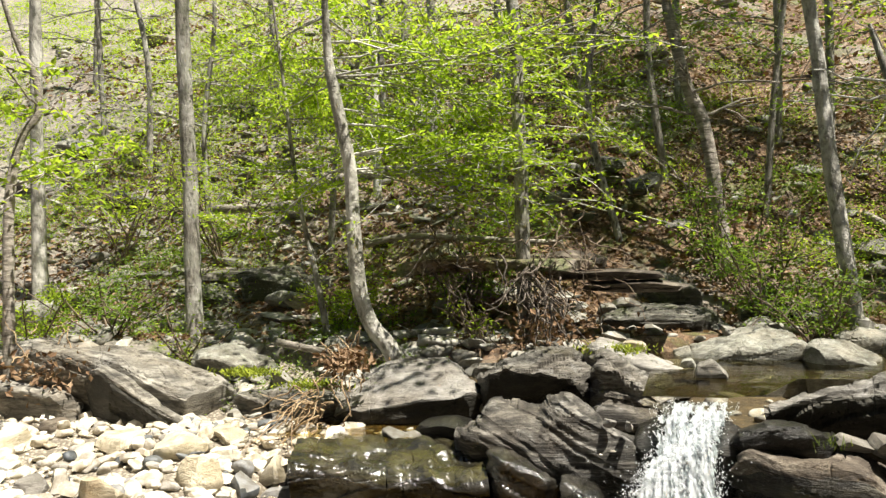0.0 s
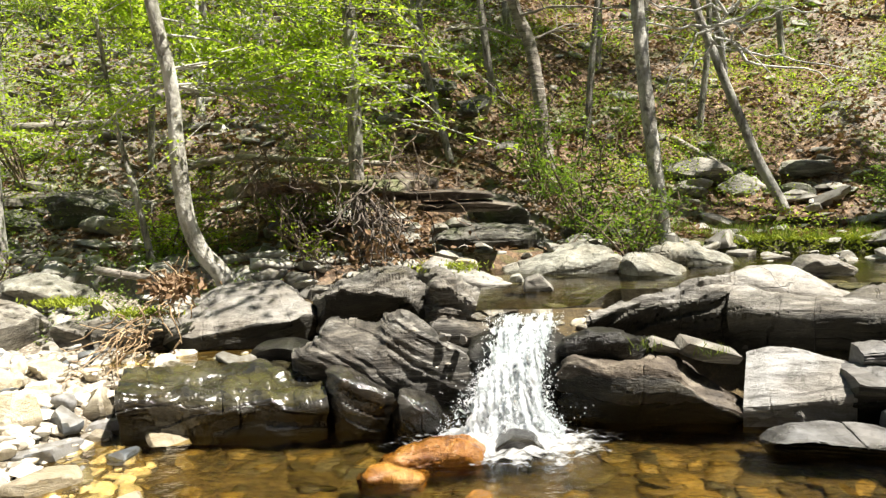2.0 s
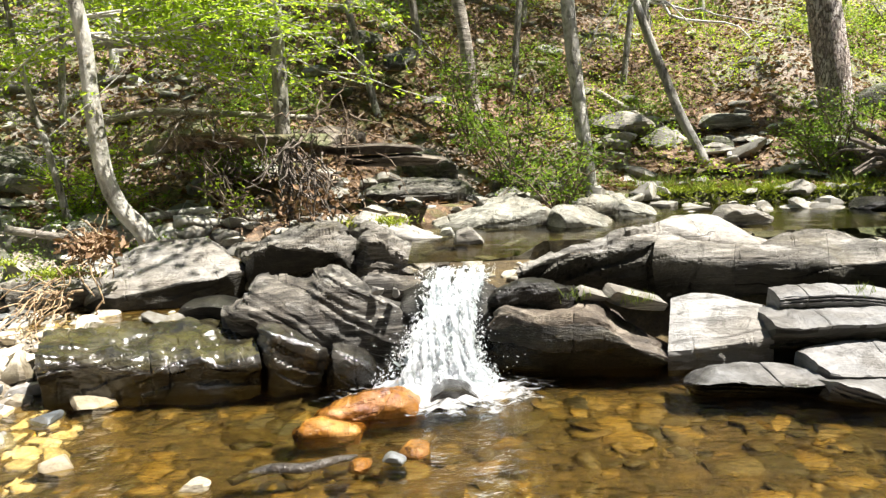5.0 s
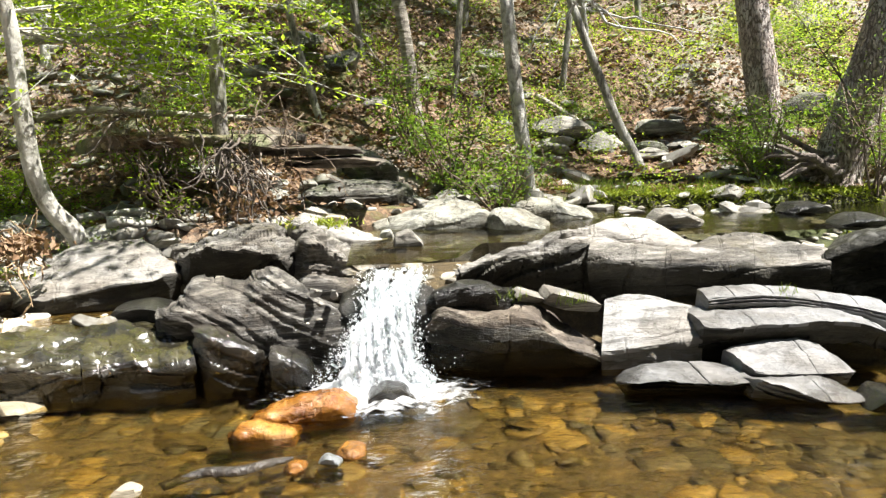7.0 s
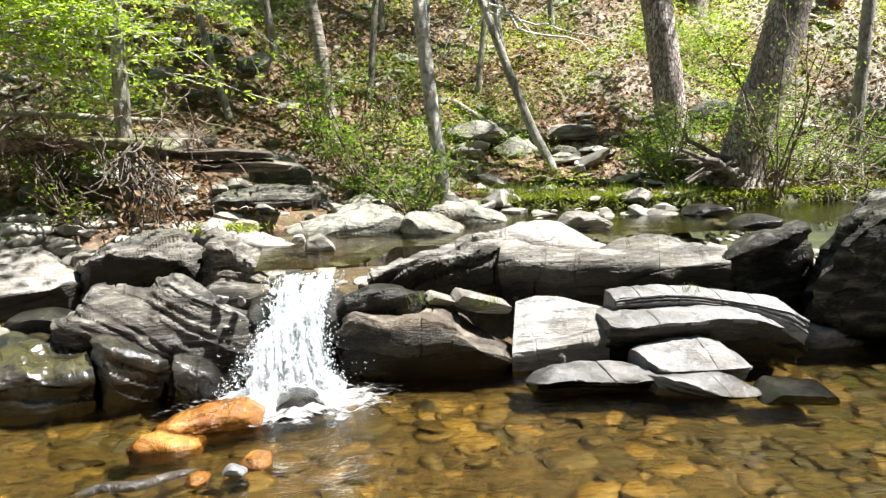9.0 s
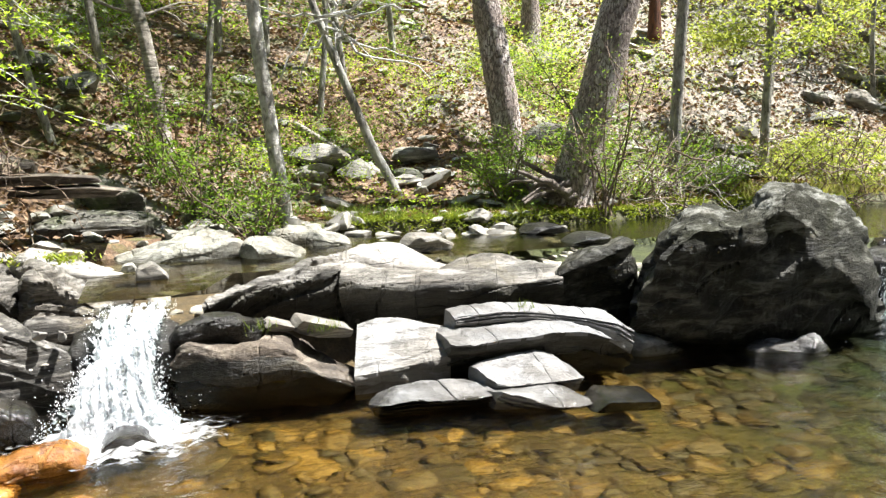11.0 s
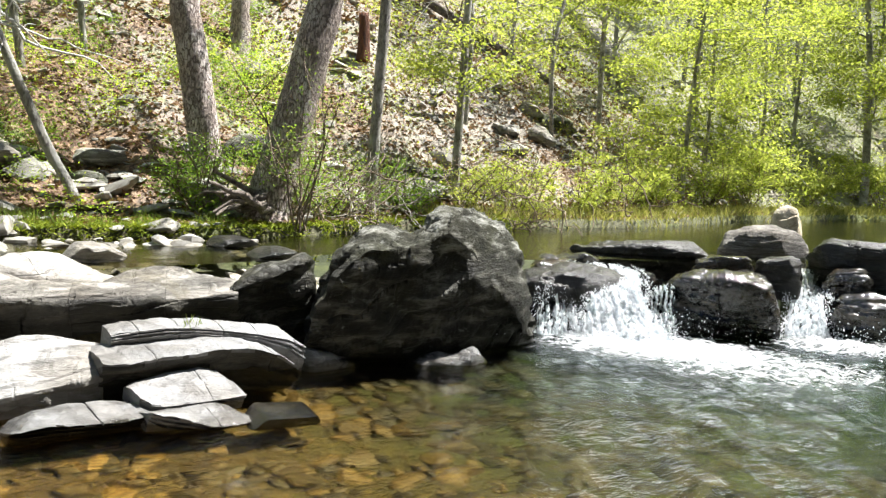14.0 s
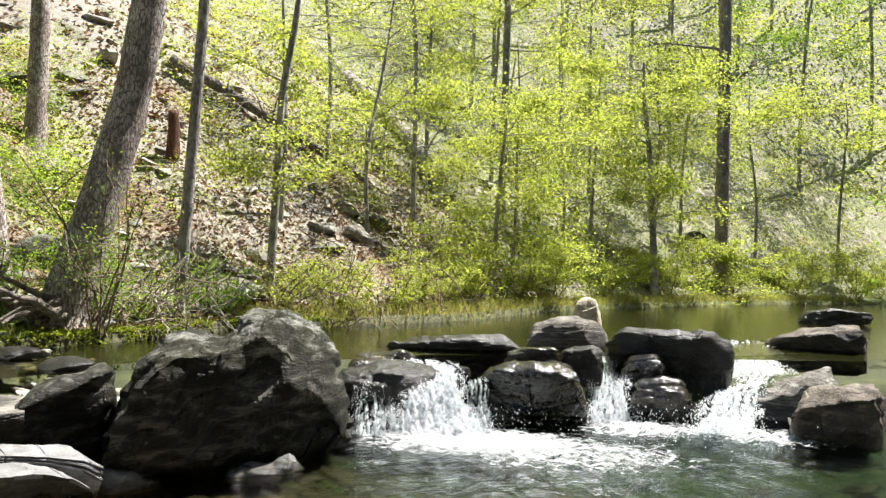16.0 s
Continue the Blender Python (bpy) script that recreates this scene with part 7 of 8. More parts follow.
def patchy(x, y):
    return wavy(x, y, 0.8, 3.0) + 0.6 * wavy(x, y, 2.1, 5.0)


P = scatter(360, -10, 8, 7.0, 16, lambda x, y: uphill(x, y) & (patchy(x, y) > 0.3) & ~((x > -1.6) & (x < 0.6) & (y < 10)))
undergrowth("undergrowth", "patchy green seedlings and low plants", P, leaf_green, 60, 0.20, 0.35, 0.043, 31)
P = scatter(300, -10, 9, 8.0, 17, lambda x, y: uphill(x, y) & (patchy(x + 3, y) > 0.25) & ~((x > -1.9) & (x < 1.0) & (y < 10.5)))
undergrowth("undergrowth", "bright lime-green young shoots on the slope", P, leaf_bright, 58, 0.22, 0.45, 0.042, 32)
P = scatter(230, 5, 22, 8.8, 18, lambda x, y: uphill(x, y) & (patchy(x, y) > 0.25))
undergrowth("undergrowth", "sunlit yellow-green undergrowth", P, leaf_lime, 42, 0.26, 0.5, 0.065, 33)
P = scatter(300, 14, 48, 5, 26, lambda x, y: uphill(x, y) & (patchy(x, y) > -0.6))
undergrowth("undergrowth", "dense sunlit undergrowth of the far slope", P, leaf_lime, 70, 0.5, 0.9, 0.12, 34)
P = scatter(260, -24, -5, 11, 25, lambda x, y: uphill(x, y) & (patchy(x, y) > -0.2))
undergrowth("undergrowth", "bright shoots high on the stony slope", P, leaf_bright, 60, 0.4, 0.8, 0.075, 36)
P = scatter(45, -6.5, 1.2, 5.8, 7.4, lambda x, y: (patchy(x, y) > 0.1) & (x < -0.6))
undergrowth("undergrowth", "small weeds among the bank stones", P, leaf_green, 22, 0.10, 0.16, 0.035, 35)

# grass and moss on the upper shore
def blades(name, label, spots, material, tall, width, seed, lean=0.35):
    rg = np.random.default_rng(seed)
    n = len(spots)
    a = rg.uniform(0, 6.28, n)
    d = np.stack([np.cos(a), np.sin(a), 0 * a], 1)
    up = np.stack([rg.normal(0, lean, n), rg.normal(0, lean, n), np.ones(n)], 1) * (tall * rg.uniform(0.4, 1.3, n))[:, None]
    w = d * width
    V = np.stack([spots - w, spots + w, spots + up * 0.6 + w * 0.7, spots + up + np.array([0, 0, -0.1 * tall])], 1).reshape(-1, 3)
    return tagged(new(name, np_mesh(name, V, np.arange(n * 4).reshape(n, 4), material, False)), label, "grass", kind="stuff")


P = scatter(16000, 1.3, 9.5, 7.4, 9.6, lambda x, y: (np.abs(y - np.interp(x, SHORE_X, SHORE_Y) - 0.28) < 0.34) & (patchy(x * 1.5, y) > -0.5))
blades("moss_bank", "thick yellow-green moss along the pool edge", P, moss_tuft, 0.035, 0.016, 41, 1.2)
P = scatter(1300, 1.0, 4.6, 7.2, 9.0, lambda x, y: (y > np.interp(x, SHORE_X, SHORE_Y) + 0.05) & (patchy(x * 2, y * 2) > 0.0))
blades("grass", "thin green grass on the bank", P, grass_blade, 0.13, 0.004, 42)
P = scatter(15000, 7.5, 36, 5, 11, lambda x, y: (y > np.interp(x, SHORE_X, SHORE_Y) - 0.06) & (y < np.interp(x, SHORE_X, SHORE_Y) + 0.9))
blades("grass", "straw-green grass hanging over the far shore", P, straw_grass, 0.2, 0.008, 43, 0.5)
for cx, cy, cz in ((0.62, 4.88, 0.45), (0.95, 4.95, 0.40), (1.02, 4.9, 0.42), (2.35, 4.85, 0.42)):
    Q = np.array([(cx, cy, cz)]) + rng.normal(0, 1, (26, 3)) * np.array([0.05, 0.03, 0.01])
    blades("grass_tuft", "small green grass tuft in a rock crack", Q, grass_blade, 0.065, 0.003, int(cx * 100))
for cx, cy, cz in ((-0.72, 6.5, 0.76), (-2.95, 5.75, 0.55), (-3.6, 5.9, 0.62)):
    Q = np.array([(cx, cy, cz)]) + rng.normal(0, 1, (500, 3)) * np.array([0.13, 0.07, 0.015])
    blades("moss_cushion", "yellow-green moss cushion on stone", Q, moss_tuft, 0.035, 0.008, int(cx * 100) + 500, 0.8)

# the wood far up the slope
P = scatter(3000, -30, 110, -20, 55, lambda x, y: uphill(x, y) & (rng.uniform(0, 1, len(x)) < np.clip(0.35 + x * 0.03, 0.25, 1)) & ((y > 25) | (x > 46)))
rgw = np.random.default_rng(77)
C = np.repeat(P, 34, 0) + rgw.normal(0, 1, (len(P) * 34, 3)) * np.array([0.8, 0.8, 0.35]) + np.repeat(np.stack([0 * P[:, 0], 0 * P[:, 0], rgw.uniform(0.3, 7.0, len(P)) ** 1.0], 1), 34, 0)
V, F = leaf_quads(C, 0.2, rgw, 0.6, 0.6)
tagged(new("far_wood", np_mesh("far_wood", V, F, leaf_lime, False)), "hazy green spring foliage far up the slope", "woodland", kind="stuff")
chunks = []
for x, y, z in P[::26]:
    chunks.append(tube([(x, y, z - 0.3), (x + rgw.normal(0, 0.2), y, z + 4), (x + rgw.normal(0, 0.5), y, z + 9)], [0.14, 0.11, 0.06], 6))
tagged(new("far_trunk", np_mesh("far_trunk", *joined(chunks), bark_grey)), "slim grey trunks far up the slope", "woodland", kind="stuff")

# unseen wood behind the camera, added to keep sky light off the rock fronts
P = np.stack([rgw.uniform(-40, 50, 6500), rgw.uniform(-34, -3.5, 6500)], 1)
P = np.column_stack([P, ground_z(P[:, 0], P[:, 1])])
C = np.repeat(P, 26, 0) + rgw.normal(0, 1, (len(P) * 26, 3)) * np.array([0.9, 0.9, 0.5]) + np.repeat(np.stack([0 * P[:, 0], 0 * P[:, 0], rgw.uniform(0.4, 16.0, len(P))], 1), 26, 0)
Q = np.stack([rgw.uniform(-14, 8, 1500), rgw.uniform(-6, 5.5, 1500), rgw.uniform(6.0, 17.0, 1500)], 1)
Q = Q[Q[:, 1] + 0.2 * Q[:, 2] < -0.8]              # unseen crowns added overhead, only where their shade misses the visible stream
C = np.concatenate([C, np.repeat(Q, 34, 0) + rgw.normal(0, 1, (len(Q) * 34, 3)) * np.array([0.5, 0.3, 0.3])])
V, F = leaf_quads(C, 0.42, rgw, 0.5, 0.7)
tagged(new("near_wood", np_mesh("near_wood", V, F, leaf_needle, False)), "unseen foliage added to block sky light from the rock fronts", "woodland", kind="stuff")

chunks = []
for x in np.arange(-26, 34, 4.3):
    y = -5.0 - rgw.uniform(0, 5)
    z = ground_at(x, y)
    chunks.append(tube([(x, y, z - 0.3), (x + rgw.normal(0, 0.3), y + 0.6, z + 6), (x + rgw.normal(0, 0.6), y + 2.2, z + 14)], [0.2, 0.15, 0.06], 7))
tagged(new("near_trunk", np_mesh("near_trunk", *joined(chunks), bark_grey)), "unseen trunks added under the sky-blocking foliage", "woodland", kind="stuff")

# ---- shrubs and saplings ----
def shrub(name, label, x, y, radius, tall, leaf, n, size, seed, bark=None, stems=9, z=None):
    rg = np.random.default_rng(seed)
    n, size = n * 2, size * 0.64
    bark = bark or twig_brown
    g = ground_at(x, y) if z is None else z
    t = thing(name, label, "shrub", (x, y, g))
    chunks, C = [], []
    for k in range(stems):
        a = rg.uniform(0, 6.28)
        L = limb_line((rg.normal(0, 0.05), rg.normal(0, 0.05), -0.05), (math.cos(a) * radius, math.sin(a) * radius, tall), math.hypot(radius, tall) * rg.uniform(0.6, 1.1), 0.0, rg, 7)
        chunks.append(tube(L, [0.011 * (1 - 0.75 * i / 7) + 0.002 for i in range(8)], 5))
        for _ in range(5):
            b = L[int(rg.integers(2, 7))]
            S = limb_line(b, rg.normal(0, 1, 3) * np.array([1, 1, 0.5]) + np.array([0, 0, 0.35]), tall * rg.uniform(0.18, 0.42), -0.05, rg, 4)
            chunks.append(tube(S, [0.005 * (1 - 0.6 * i / 4) + 0.0015 for i in range(5)], 4))
            m = n // (stems * 5)
            f = rg.uniform(0.1, 1, m)
            A = np.array([tuple(S[0].lerp(S[-1], q)) for q in f]).reshape(-1, 3)
            C.append(A + rg.normal(0, 1, (m, 3)) * np.array([0.07, 0.07, 0.03]) * max(1.0, tall))
    tagged(part("stem_clump", np_mesh("stem_clump", *joined(chunks), bark), t), kind="stuff")
    if n:
        V, F = leaf_quads(np.vstack(C), size, rg, 0.55, 0.55)
        tagged(part("foliage", np_mesh("foliage", V, F, leaf, False), t), kind="stuff")
    return t


SHRUBS = [
    (0.55, 8.4, 0.7, 1.3, leaf_green, 900, 0.055, "airy bright shrub beside the pale tree"),
    (0.95, 8.0, 0.5, 0.9, leaf_green, 450, 0.055, "thin bright sapling at the tree foot"),
    (0.2, 9.2, 0.8, 1.2, leaf_green, 600, 0.06, "green shrub on the shaded slope"),
    (-3.4, 7.3, 0.5, 0.7, leaf_bright, 500, 0.055, "bright seedling on the bank"),
    (-1.9, 6.95, 0.35, 0.55, leaf_bright, 90, 0.055, "bright seedlings under the bank"),
    (-2.3, 7.9, 0.6, 0.6, leaf_green, 600, 0.06, "green seedlings on the bank edge"),
    (-5.9, 7.0, 0.7, 0.8, leaf_green, 380, 0.06, "leafy green shrub on the slope foot"),
    (-6.6, 6.6, 0.7, 0.9, leaf_bright, 900, 0.06, "leafy bright shrub on the slope foot"),
    (-4.6, 6.6, 0.4, 0.4, leaf_bright, 140, 0.05, "small weeds by the stones"),
    (-7.2, 8.8, 1.0, 1.6, leaf_bright, 600, 0.065, "tall bright shrub on the slope"),
    (-5.6, 8.7, 0.9, 1.5, leaf_bright, 500, 0.06, "dark green shrub on the slope"),
    (4.2, 9.2, 0.7, 0.7, leaf_green, 520, 0.05, "laurel shrub at the foot of the pine"),
    (5.3, 8.9, 0.6, 1.0, leaf_green, 900, 0.05, "leafy shrub before the thick pine"),
    (5.02, 8.12, 0.42, 2.1, leaf_green, 800, 0.045, "slender leafy shrub before the leaning pine"),
    (4.1, 8.9, 0.4, 1.0, leaf_green, 700, 0.045, "leafy shrub beside the tall pine"),
    (5.9, 8.9, 0.9, 0.9, leaf_green, 160, 0.05, "bare brown brush beside the thick pine"),
    (6.4, 9.0, 0.8, 0.8, leaf_green, 500, 0.05, "thin leafy brush on the moss bank"),
    (7.4, 9.2, 0.6, 0.8, leaf_green, 1000, 0.055, "green shrub at the tree foot"),
    (8.6, 9.3, 0.9, 1.2, leaf_lime, 800, 0.06, "bushy sunlit shrub above the water"),
    (9.8, 9.2, 0.9, 1.0, leaf_lime, 900, 0.06, "bushy green shrub above the water"),
    (11.0, 9.0, 1.0, 0.9, leaf_lime, 1400, 0.065, "sunlit brush along the far shore"),
    (12.4, 9.1, 1.0, 1.0, leaf_lime, 900, 0.07, "green brush along the far shore"),
    (14.0, 9.5, 1.1, 1.3, leaf_lime, 1700, 0.08, "sunlit shrub along the far shore"),
    (16.5, 9.9, 1.2, 1.3, leaf_lime, 1700, 0.08, "yellow-green shrub along the far shore"),
    (18.5, 10.0, 1.3, 1.8, leaf_lime, 2400, 0.09, "full yellow-green shrub on the shore"),
    (21.5, 10.0, 1.4, 1.6, leaf_lime, 2000, 0.10, "rounded yellow-green shrub on the shore"),
    (25.0, 9.6, 1.6, 1.8, leaf_lime, 2000, 0.11, "sunlit shrubs by the far water"),
    (29.5, 8.9, 1.8, 1.8, leaf_lime, 2000, 0.12, "sunlit shrubs by the far water"),
    (33.0, 7.8, 1.8, 2.0, leaf_lime, 2000, 0.12, "green shrubs by the far water"),
    (36.0, 6.0, 1.8, 2.2, leaf_lime, 2000, 0.12, "pale green shrubs by the far water"),
    (15.0, 0.9, 1.6, 2.6, leaf_green, 2200, 0.10, "leafy branches of a shore shrub"),
]
for i, (x, y, r, tall, leaf, n, size, label) in enumerate(SHRUBS):
    shrub("shrub", label, x, y, r, tall, leaf, n, size, 200 + i)

YOUNG = [
    (30.0, 16.5, 11.5, leaf_lime, 1900, 0.16), (38.0, 17.0, 13.5, leaf_lime, 1900, 0.18), (44.0, 14.5, 14.5, leaf_lime, 1900, 0.19), (50.0, 8.0, 14.5, leaf_lime, 1900, 0.2), (52.0, 17.0, 19.0, leaf_lime, 1900, 0.21), (42.0, 23.0, 19.0, leaf_lime, 1900, 0.2),
    (-10.5, 12.5, 7.0, leaf_bright, 1900, 0.09), (-7.0, 12.8, 7.4, leaf_bright, 2100, 0.09), (-4.8, 12.2, 7.2, leaf_green, 2100, 0.085), (-3.1, 13.4, 7.6, leaf_bright, 2100, 0.085),
    (-0.4, 11.2, 6.2, leaf_green, 1900, 0.075), (1.2, 13.0, 7.4, leaf_green, 2100, 0.085), (3.0, 12.4, 6.6, leaf_bright, 1500, 0.08), (-12.8, 15.0, 9.0, leaf_bright, 2100, 0.11), (-5.6, 15.5, 9.4, leaf_green, 2300, 0.11), (2.2, 15.8, 9.4, leaf_green, 2300, 0.11),
    (-6.4, 9.6, 4.6, leaf_bright, 1320, 0.07), (-4.3, 9.0, 4.4, leaf_bright, 1440, 0.065), (-2.3, 10.0, 5.0, leaf_bright, 1440, 0.07),
    (-0.9, 9.6, 5.0, leaf_green, 990, 0.07), (0.8, 10.6, 5.2, leaf_green, 990, 0.075), (2.4, 11.4, 5.0, leaf_green, 810, 0.075),
    (-8.4, 11.0, 6.0, leaf_bright, 1320, 0.08), (-1.6, 12.5, 6.6, leaf_green, 1170, 0.08), (4.0, 13.0, 6.0, leaf_lime, 700, 0.08),
    (10.4, 11.4, 5.4, leaf_lime, 350, 0.08), (12.6, 11.2, 5.6, leaf_lime, 550, 0.085), (13.6, 13.6, 7.0, leaf_lime, 1450, 0.09),
    (17.8, 10.9, 5.6, leaf_lime, 1770, 0.10), (18.2, 14.2, 8.0, leaf_lime, 1349, 0.11), (20.4, 10.9, 6.0, leaf_lime, 1855, 0.11),
    (22.0, 14.5, 9.0, leaf_lime, 1517, 0.12), (23.5, 11.6, 6.5, leaf_lime, 1770, 0.12), (26.2, 10.6, 7.0, leaf_lime, 1939, 0.13),
    (28.0, 14.0, 9.0, leaf_lime, 1686, 0.14), (31.0, 11.5, 8.5, leaf_lime, 1939, 0.15), (34.0, 9.5, 8.0, leaf_lime, 1939, 0.15),
    (37.0, 7.0, 8.5, leaf_lime, 1939, 0.16), (40.5, 4.0, 9.0, leaf_lime, 1770, 0.17), (36.0, 14.0, 11.0, leaf_lime, 1770, 0.17),
    (27.0, 19.0, 12.0, leaf_lime, 1517, 0.17), (43.0, 10.0, 13.0, leaf_green, 2856, 0.19), (47.0, 0.0, 12.0, leaf_lime, 1602, 0.2), (33.0, 22.0, 14.0, leaf_green, 2448, 0.19),
]
for i, (x, y, top, leaf, n, size) in enumerate(YOUNG):
    g = ground_at(x, y)
    span = top - 0.6
    word = {"young_beech_leaf": "bright layered", "understory_leaf": "fresh green", "sunlit_spring_leaf": "yellow-green"}[leaf.name]
    tree("sapling", f"thin woodland sapling with {word} leaves", [(x, y, g + 0.02), (x + rng.normal(0, 0.1), y, g + span * 0.35), (x + rng.normal(0, 0.25), y + rng.normal(0, 0.15), g + span * 0.7)],
         0.018 + 0.008 * span, 0.012 + 0.005 * span, bark_grey, dict(leaf=leaf, n=int(n * (1.0 if x < -2 else 2.2)), size=size * 0.62, lo=span * 0.3, hi=span, length=0.34 * span, count=15, sub=6, spread=0.035 * span + 0.03, thin=0.35, rise=0.2, flat=0.65), seed=300 + i, height=g + span, flare=0.1)


# ---- fallen wood ----
def log(name, label, points, r0, r1, bark, sink=0.4, seed=1, knots=3):
    rg = np.random.default_rng(seed)
    pts = [Vector(p) + Vector((0, 0, r0 * sink)) for p in points]
    line = bend(pts, 6)
    n = len(line)
    t = thing(name, label, "log", tuple(line[0]))
    inv = Matrix.Translation(line[0]).inverted()
    rad = [(r0 + (r1 - r0) * i / (n - 1)) * (0.02 if i in (0, n - 1) else 1) for i in range(n)]
    line[0], line[-1] = line[1] - (line[2] - line[1]) * 0.02, line[-2] + (line[-2] - line[-3]) * 0.02
    part("bole", np_mesh("bole", *tube(line, rad, 12, 0.25, seed), bark), t).matrix_parent_inverse = inv
    for k in range(knots):
        b = line[int(rg.integers(2, n - 2))]
        S = limb_line(b, (rg.normal(0, 1), rg.normal(0, 1) - 0.3, abs(rg.normal(0.5, 0.4))), r0 * rg.uniform(3, 8), 0.0, rg, 4)
        part("branch_stub", np_mesh("branch_stub", *tube(S, [r0 * 0.22 * (1 - 0.7 * i / 4) for i in range(5)], 6), bark), t).matrix_parent_inverse = inv
    return t


log("fallen_log", "long bare fallen trunk lying down the slope", [(11.04, 16.39, 6.25), (12.03, 15.33, 5.47), (12.86, 14.66, 4.87), (13.76, 14.03, 4.28), (14.39, 12.73, 3.41)], 0.13, 0.09, bark_root, 0.5, 1)
log("fallen_log", "pale fallen trunk lying down the slope", [(20.18, 19.84, 8.25), (20.08, 17.04, 6.14), (18.33, 13.52, 3.77)], 0.24, 0.2, bark_dead, 0.5, 2)
log("fallen_log", "thick bluish-grey fallen log across the slope", [(-4.9, 9.43, 2.38), (-4.39, 9.82, 2.54), (-3.74, 10.02, 2.6), (-3.01, 9.73, 2.51)], 0.097, 0.067, bark_dead, 0.5, 3)
log("fallen_log", "weathered fallen log on the slope", [(-6.05, 9.13, 2.16), (-5.38, 9.07, 2.16), (-4.78, 9.23, 2.18)], 0.06, 0.053, bark_dead, 0.5, 4)
log("fallen_log", "thin fallen trunk along the washed-out bank", [(-3.6, 8.3, 1.64), (-3.08, 8.39, 1.73), (-2.17, 8.14, 1.67), (-1.28, 8.46, 1.6)], 0.037, 0.028, bark_dead, 0.5, 5)
log("drift_log", "pale drift log at the tree foot", [(-2.7, 6.79, 0.81), (-2.46, 6.88, 0.83), (-2.1, 6.89, 0.86)], 0.041, 0.026, bark_pale, 0.5, 6)
log("drift_log", "dark drift log among the stones", [(-3.73, 6.54, 0.79), (-3.37, 6.32, 0.77), (-2.89, 6.1, 0.74)], 0.035, 0.025, bark_dead, 0.5, 7)
log("fallen_log", "slim dead trunk against the leaning tree", [(1.88, 11.09, 1.92), (2.51, 10.39, 1.43), (2.99, 9.77, 1.08)], 0.045, 0.038, bark_dead, 0.5, 8)


def tangle(name, label, category, at, count, length, radius, bark, seed, way=(0, -0.4, -0.6), spread=0.9, base=0.1, droop=-0.4):
    """A knot of roots or twigs that start near one place."""
    rg = np.random.default_rng(seed)
    t = thing(name, label, category, at)
    for k in range(count):
        d = Vector(way) + Vector(rg.normal(0, spread, 3))
        L = limb_line(rg.normal(0, base, 3), d, length * rg.uniform(0.4, 1.2), droop, rg, 7)
        L = [p + Vector(q) for p, q in zip(L, np.cumsum(rg.normal(0, length * 0.045, (len(L), 3)), 0))]
        r = radius * rg.uniform(0.5, 1.4)
        part("root" if "root" in name else "twig", np_mesh("strand", *tube(L, [r * (1 - 0.7 * i / 7) + 0.0015 for i in range(8)], 5), bark), t)
    return t


tangle("brush_pile", "grey bare brush heaped at the pine foot", "brush", (5.75, 8.55, 0.85), 46, 1.0, 0.007, bark_dead, 71, (0.3, -0.2, 0.45), 0.8, 0.28, -0.3)
tangle("brush_pile", "thin grey dead twigs leaning over the moss bank", "brush", (6.6, 8.75, 0.85), 34, 0.9, 0.006, bark_dead, 72, (0.0, -0.3, 0.4), 0.8, 0.3, -0.3)
tangle("brush_pile", "brown bare brush along the shore", "brush", (9.2, 8.75, 0.8), 40, 0.9, 0.007, twig_brown, 73, (0.0, -0.4, 0.3), 0.8, 0.4, -0.4)
tangle("root_mat", "brown mat of dead roots hanging from the bank shelf", "roots", (-2.25, 7.2, 1.5), 60, 0.42, 0.006, twig_brown, 74, (0.25, -0.35, -0.35), 0.5, 0.22, -0.6)
tangle("root_mat", "dry brown roots and stems under the bank log", "roots", (-1.2, 7.25, 1.45), 60, 0.45, 0.006, twig_brown, 75, (0.3, -0.35, -0.3), 0.5, 0.25, -0.6)
rock("shelf_slab", "thin brown stone shelf jutting from the bank", rock_brown, (-0.82, 7.38), 4, 0.5, [(-0.5, 1.30), (-0.46, 1.36), (0.1, 1.38), (0.46, 1.34), (0.5, 1.29), (0.0, 1.28)], (4, 8))
rock("shelf_slab", "flat grey-brown stone shelf under another", rock_brown, (-0.62, 7.36), -3, 0.45, [(-0.42, 1.20), (-0.38, 1.26), (0.2, 1.27), (0.5, 1.22), (0.4, 1.17), (-0.1, 1.17)], (-4, 8))
tangle("root_mass", "tangle of grey roots below the washed-out tree", "roots", (-1.42, 7.0, 1.28), 64, 0.6, 0.0075, bark_root, 51, (0.4, -0.35, -0.8), 0.33, 0.13, -0.5)
tangle("root_mass", "long bare roots hanging over the hollow", "roots", (-1.95, 7.1, 1.42), 22, 0.55, 0.007, bark_root, 52, (0.5, -0.3, -0.5), 0.35, 0.3, -0.7)
tangle("root_flare", "thick roots spreading from the pine foot", "roots", (4.7, 8.42, 0.98), 10, 0.85, 0.05, bark_root, 53, (-0.9, -0.15, -0.06), 0.2, 0.12, -0.05)
tangle("twig_pile", "brown dead leaves and twigs caught on the boulder", "debris", (-2.62, 5.62, 0.74), 40, 0.24, 0.006, straw_mat, 54, (0, 0, 0.1), 0.8, 0.07, -0.3)
tangle("straw_drift", "pale flood straw caught beside the boulder", "debris", (-2.78, 5.45, 0.48), 34, 0.5, 0.006, straw_mat, 55, (-0.5, -0.5, -0.45), 0.28, 0.1, -0.2)
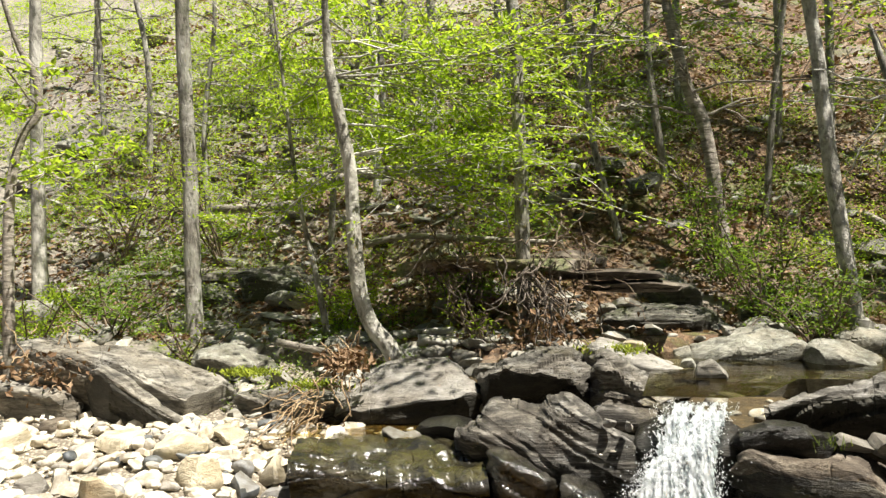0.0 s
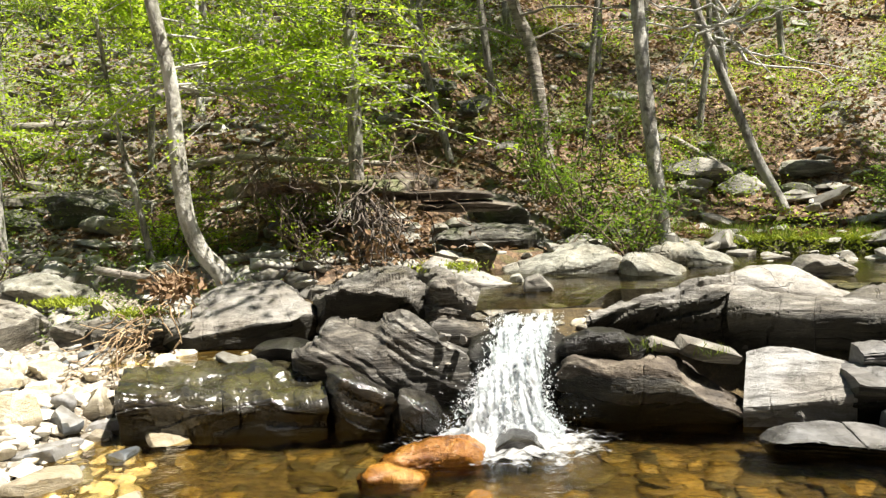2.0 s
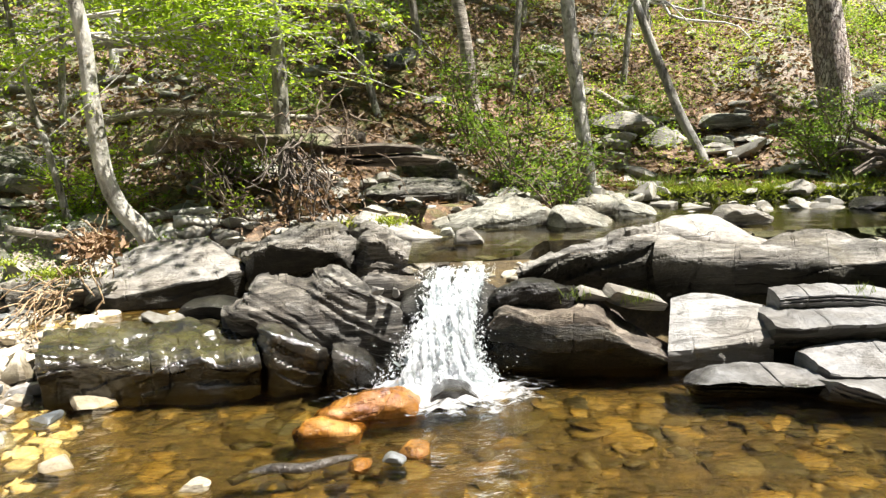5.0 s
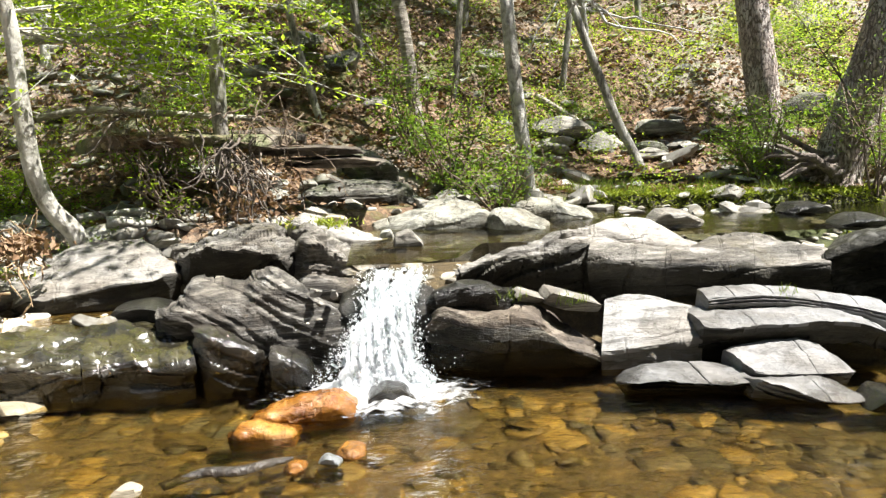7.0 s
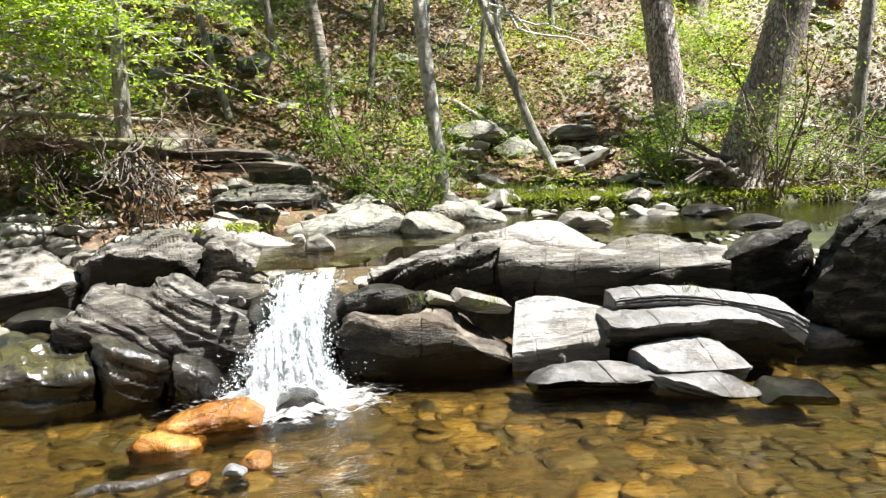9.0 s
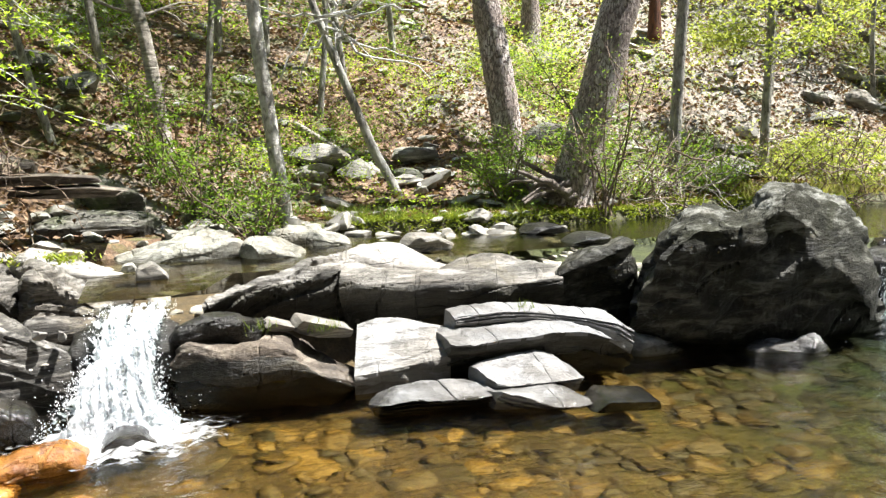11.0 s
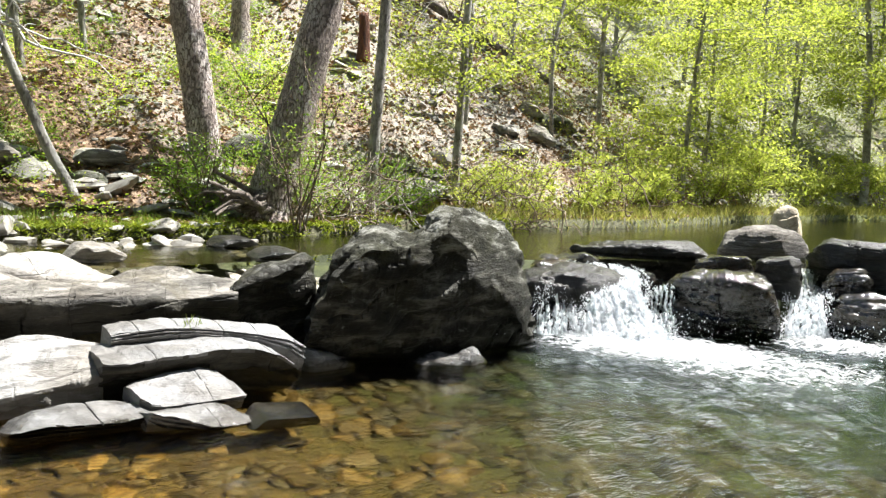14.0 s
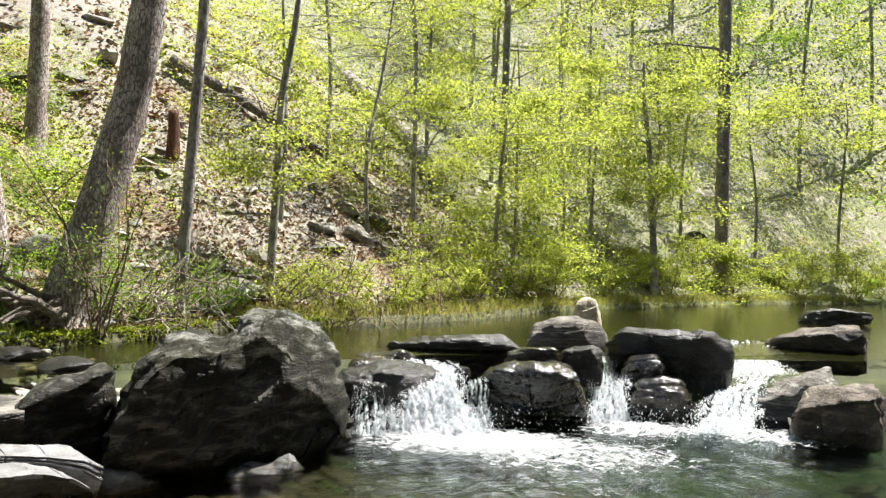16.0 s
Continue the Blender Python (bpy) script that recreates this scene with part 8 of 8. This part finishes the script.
tangle("dead_branch", "bleached bare branches of the leaning tree", "branch", (1.95, 8.35, 2.85), 20, 1.0, 0.012, bark_bleach, 56, (0.5, -0.2, -0.05), 0.7, 0.08, -0.1)
tangle("brush_pile", "grey dead brush heaped on the moss bank", "debris", (5.75, 8.55, 0.95), 40, 1.1, 0.009, twig_brown, 57, (0.3, -0.3, 0.12), 0.65, 0.3, -0.3)
tangle("brush_pile", "dry stems hanging over the far shore", "debris", (8.6, 8.75, 1.0), 50, 0.8, 0.008, twig_brown, 58, (0.0, -0.5, 0.1), 0.7, 0.6, -0.5)
tangle("brush_pile", "dry stems hanging over the far shore", "debris", (11.2, 8.5, 1.0), 50, 0.8, 0.009, twig_brown, 59, (0.0, -0.5, 0.1), 0.7, 0.8, -0.5)
tangle("twig_pile", "dry leaves and twigs lodged on the gravel", "debris", (-5.2, 5.55, 0.62), 36, 0.3, 0.007, straw_mat, 60, (0, 0, 0.1), 0.8, 0.14, -0.3)
for ex, ey, ez, n, sp, seed in ((-2.62, 5.62, 0.78, 260, 0.10, 71), (-5.2, 5.55, 0.68, 420, 0.2, 72), (-1.3, 6.85, 0.9, 200, 0.2, 73)):
    Q = np.array([(ex, ey, ez)]) + rng.normal(0, 1, (n, 3)) * np.array([sp, sp, sp * 0.4])
    V, F = leaf_quads(Q, 0.05, np.random.default_rng(seed), 0.3, 0.6)
    tagged(new("dead_leaf_heap", np_mesh("dead_leaf_heap", V, F, leaf_dry, False)), "rusty dead leaves caught in twigs", "leaves", kind="stuff")

rock("soil_overhang", "brown overhanging soil bank above the hollow", floor_ground, (-1.95, 7.42), -3, 0.8, [(-1.0, 1.36), (-0.9, 1.47), (-0.3, 1.53), (0.4, 1.49), (0.95, 1.47), (1.05, 1.37), (0.5, 1.39), (-0.4, 1.38)], (0, 5), 1.0)
log("stump", "rotten reddish standing stump", [(9.15, 13.1, ground_at(9.15, 13.1) - 0.1), (9.17, 13.1, ground_at(9.15, 13.1) + 0.4), (9.15, 13.12, ground_at(9.15, 13.1) + 0.95)], 0.14, 0.09, bark_red, 0.0, 3, 0)
log("sunken_branch", "black waterlogged branch in the shallows", [(-1.2, 3.48, -0.07), (-1.02, 3.56, -0.015), (-0.85, 3.54, 0.0), (-0.7, 3.64, -0.01), (-0.55, 3.72, -0.04)], 0.036, 0.022, wet_wood, 0.0, 4, 0)

# ---- spray ----
def spray(name, label, at, size, n, seed, drop=0.007):
    rg = np.random.default_rng(seed)
    C = np.array(at) + rg.normal(0, 1, (n, 3)) * np.array(size)
    C = C[C[:, 2] > 0.02]
    return tagged(new(name, np_mesh(name, *drops(C, drop, rg), droplet_white, True)), label, "spray", kind="stuff")


spray("spray", "white drops thrown up by the small waterfall", (-0.2, 4.66, 0.22), (0.19, 0.12, 0.10), 420, 81, 0.0022)
spray("spray", "white drops at the lip of the small waterfall", (-0.03, 4.95, 0.55), (0.12, 0.06, 0.03), 60, 82, 0.002)
spray("spray", "white drops thrown up by the cascade", (6.3, 4.3, 0.15), (0.5, 0.35, 0.10), 650, 83, 0.003)
spray("spray", "white drops below the dam", (8.3, 3.0, 0.12), (0.6, 0.6, 0.08), 650, 84, 0.0038)
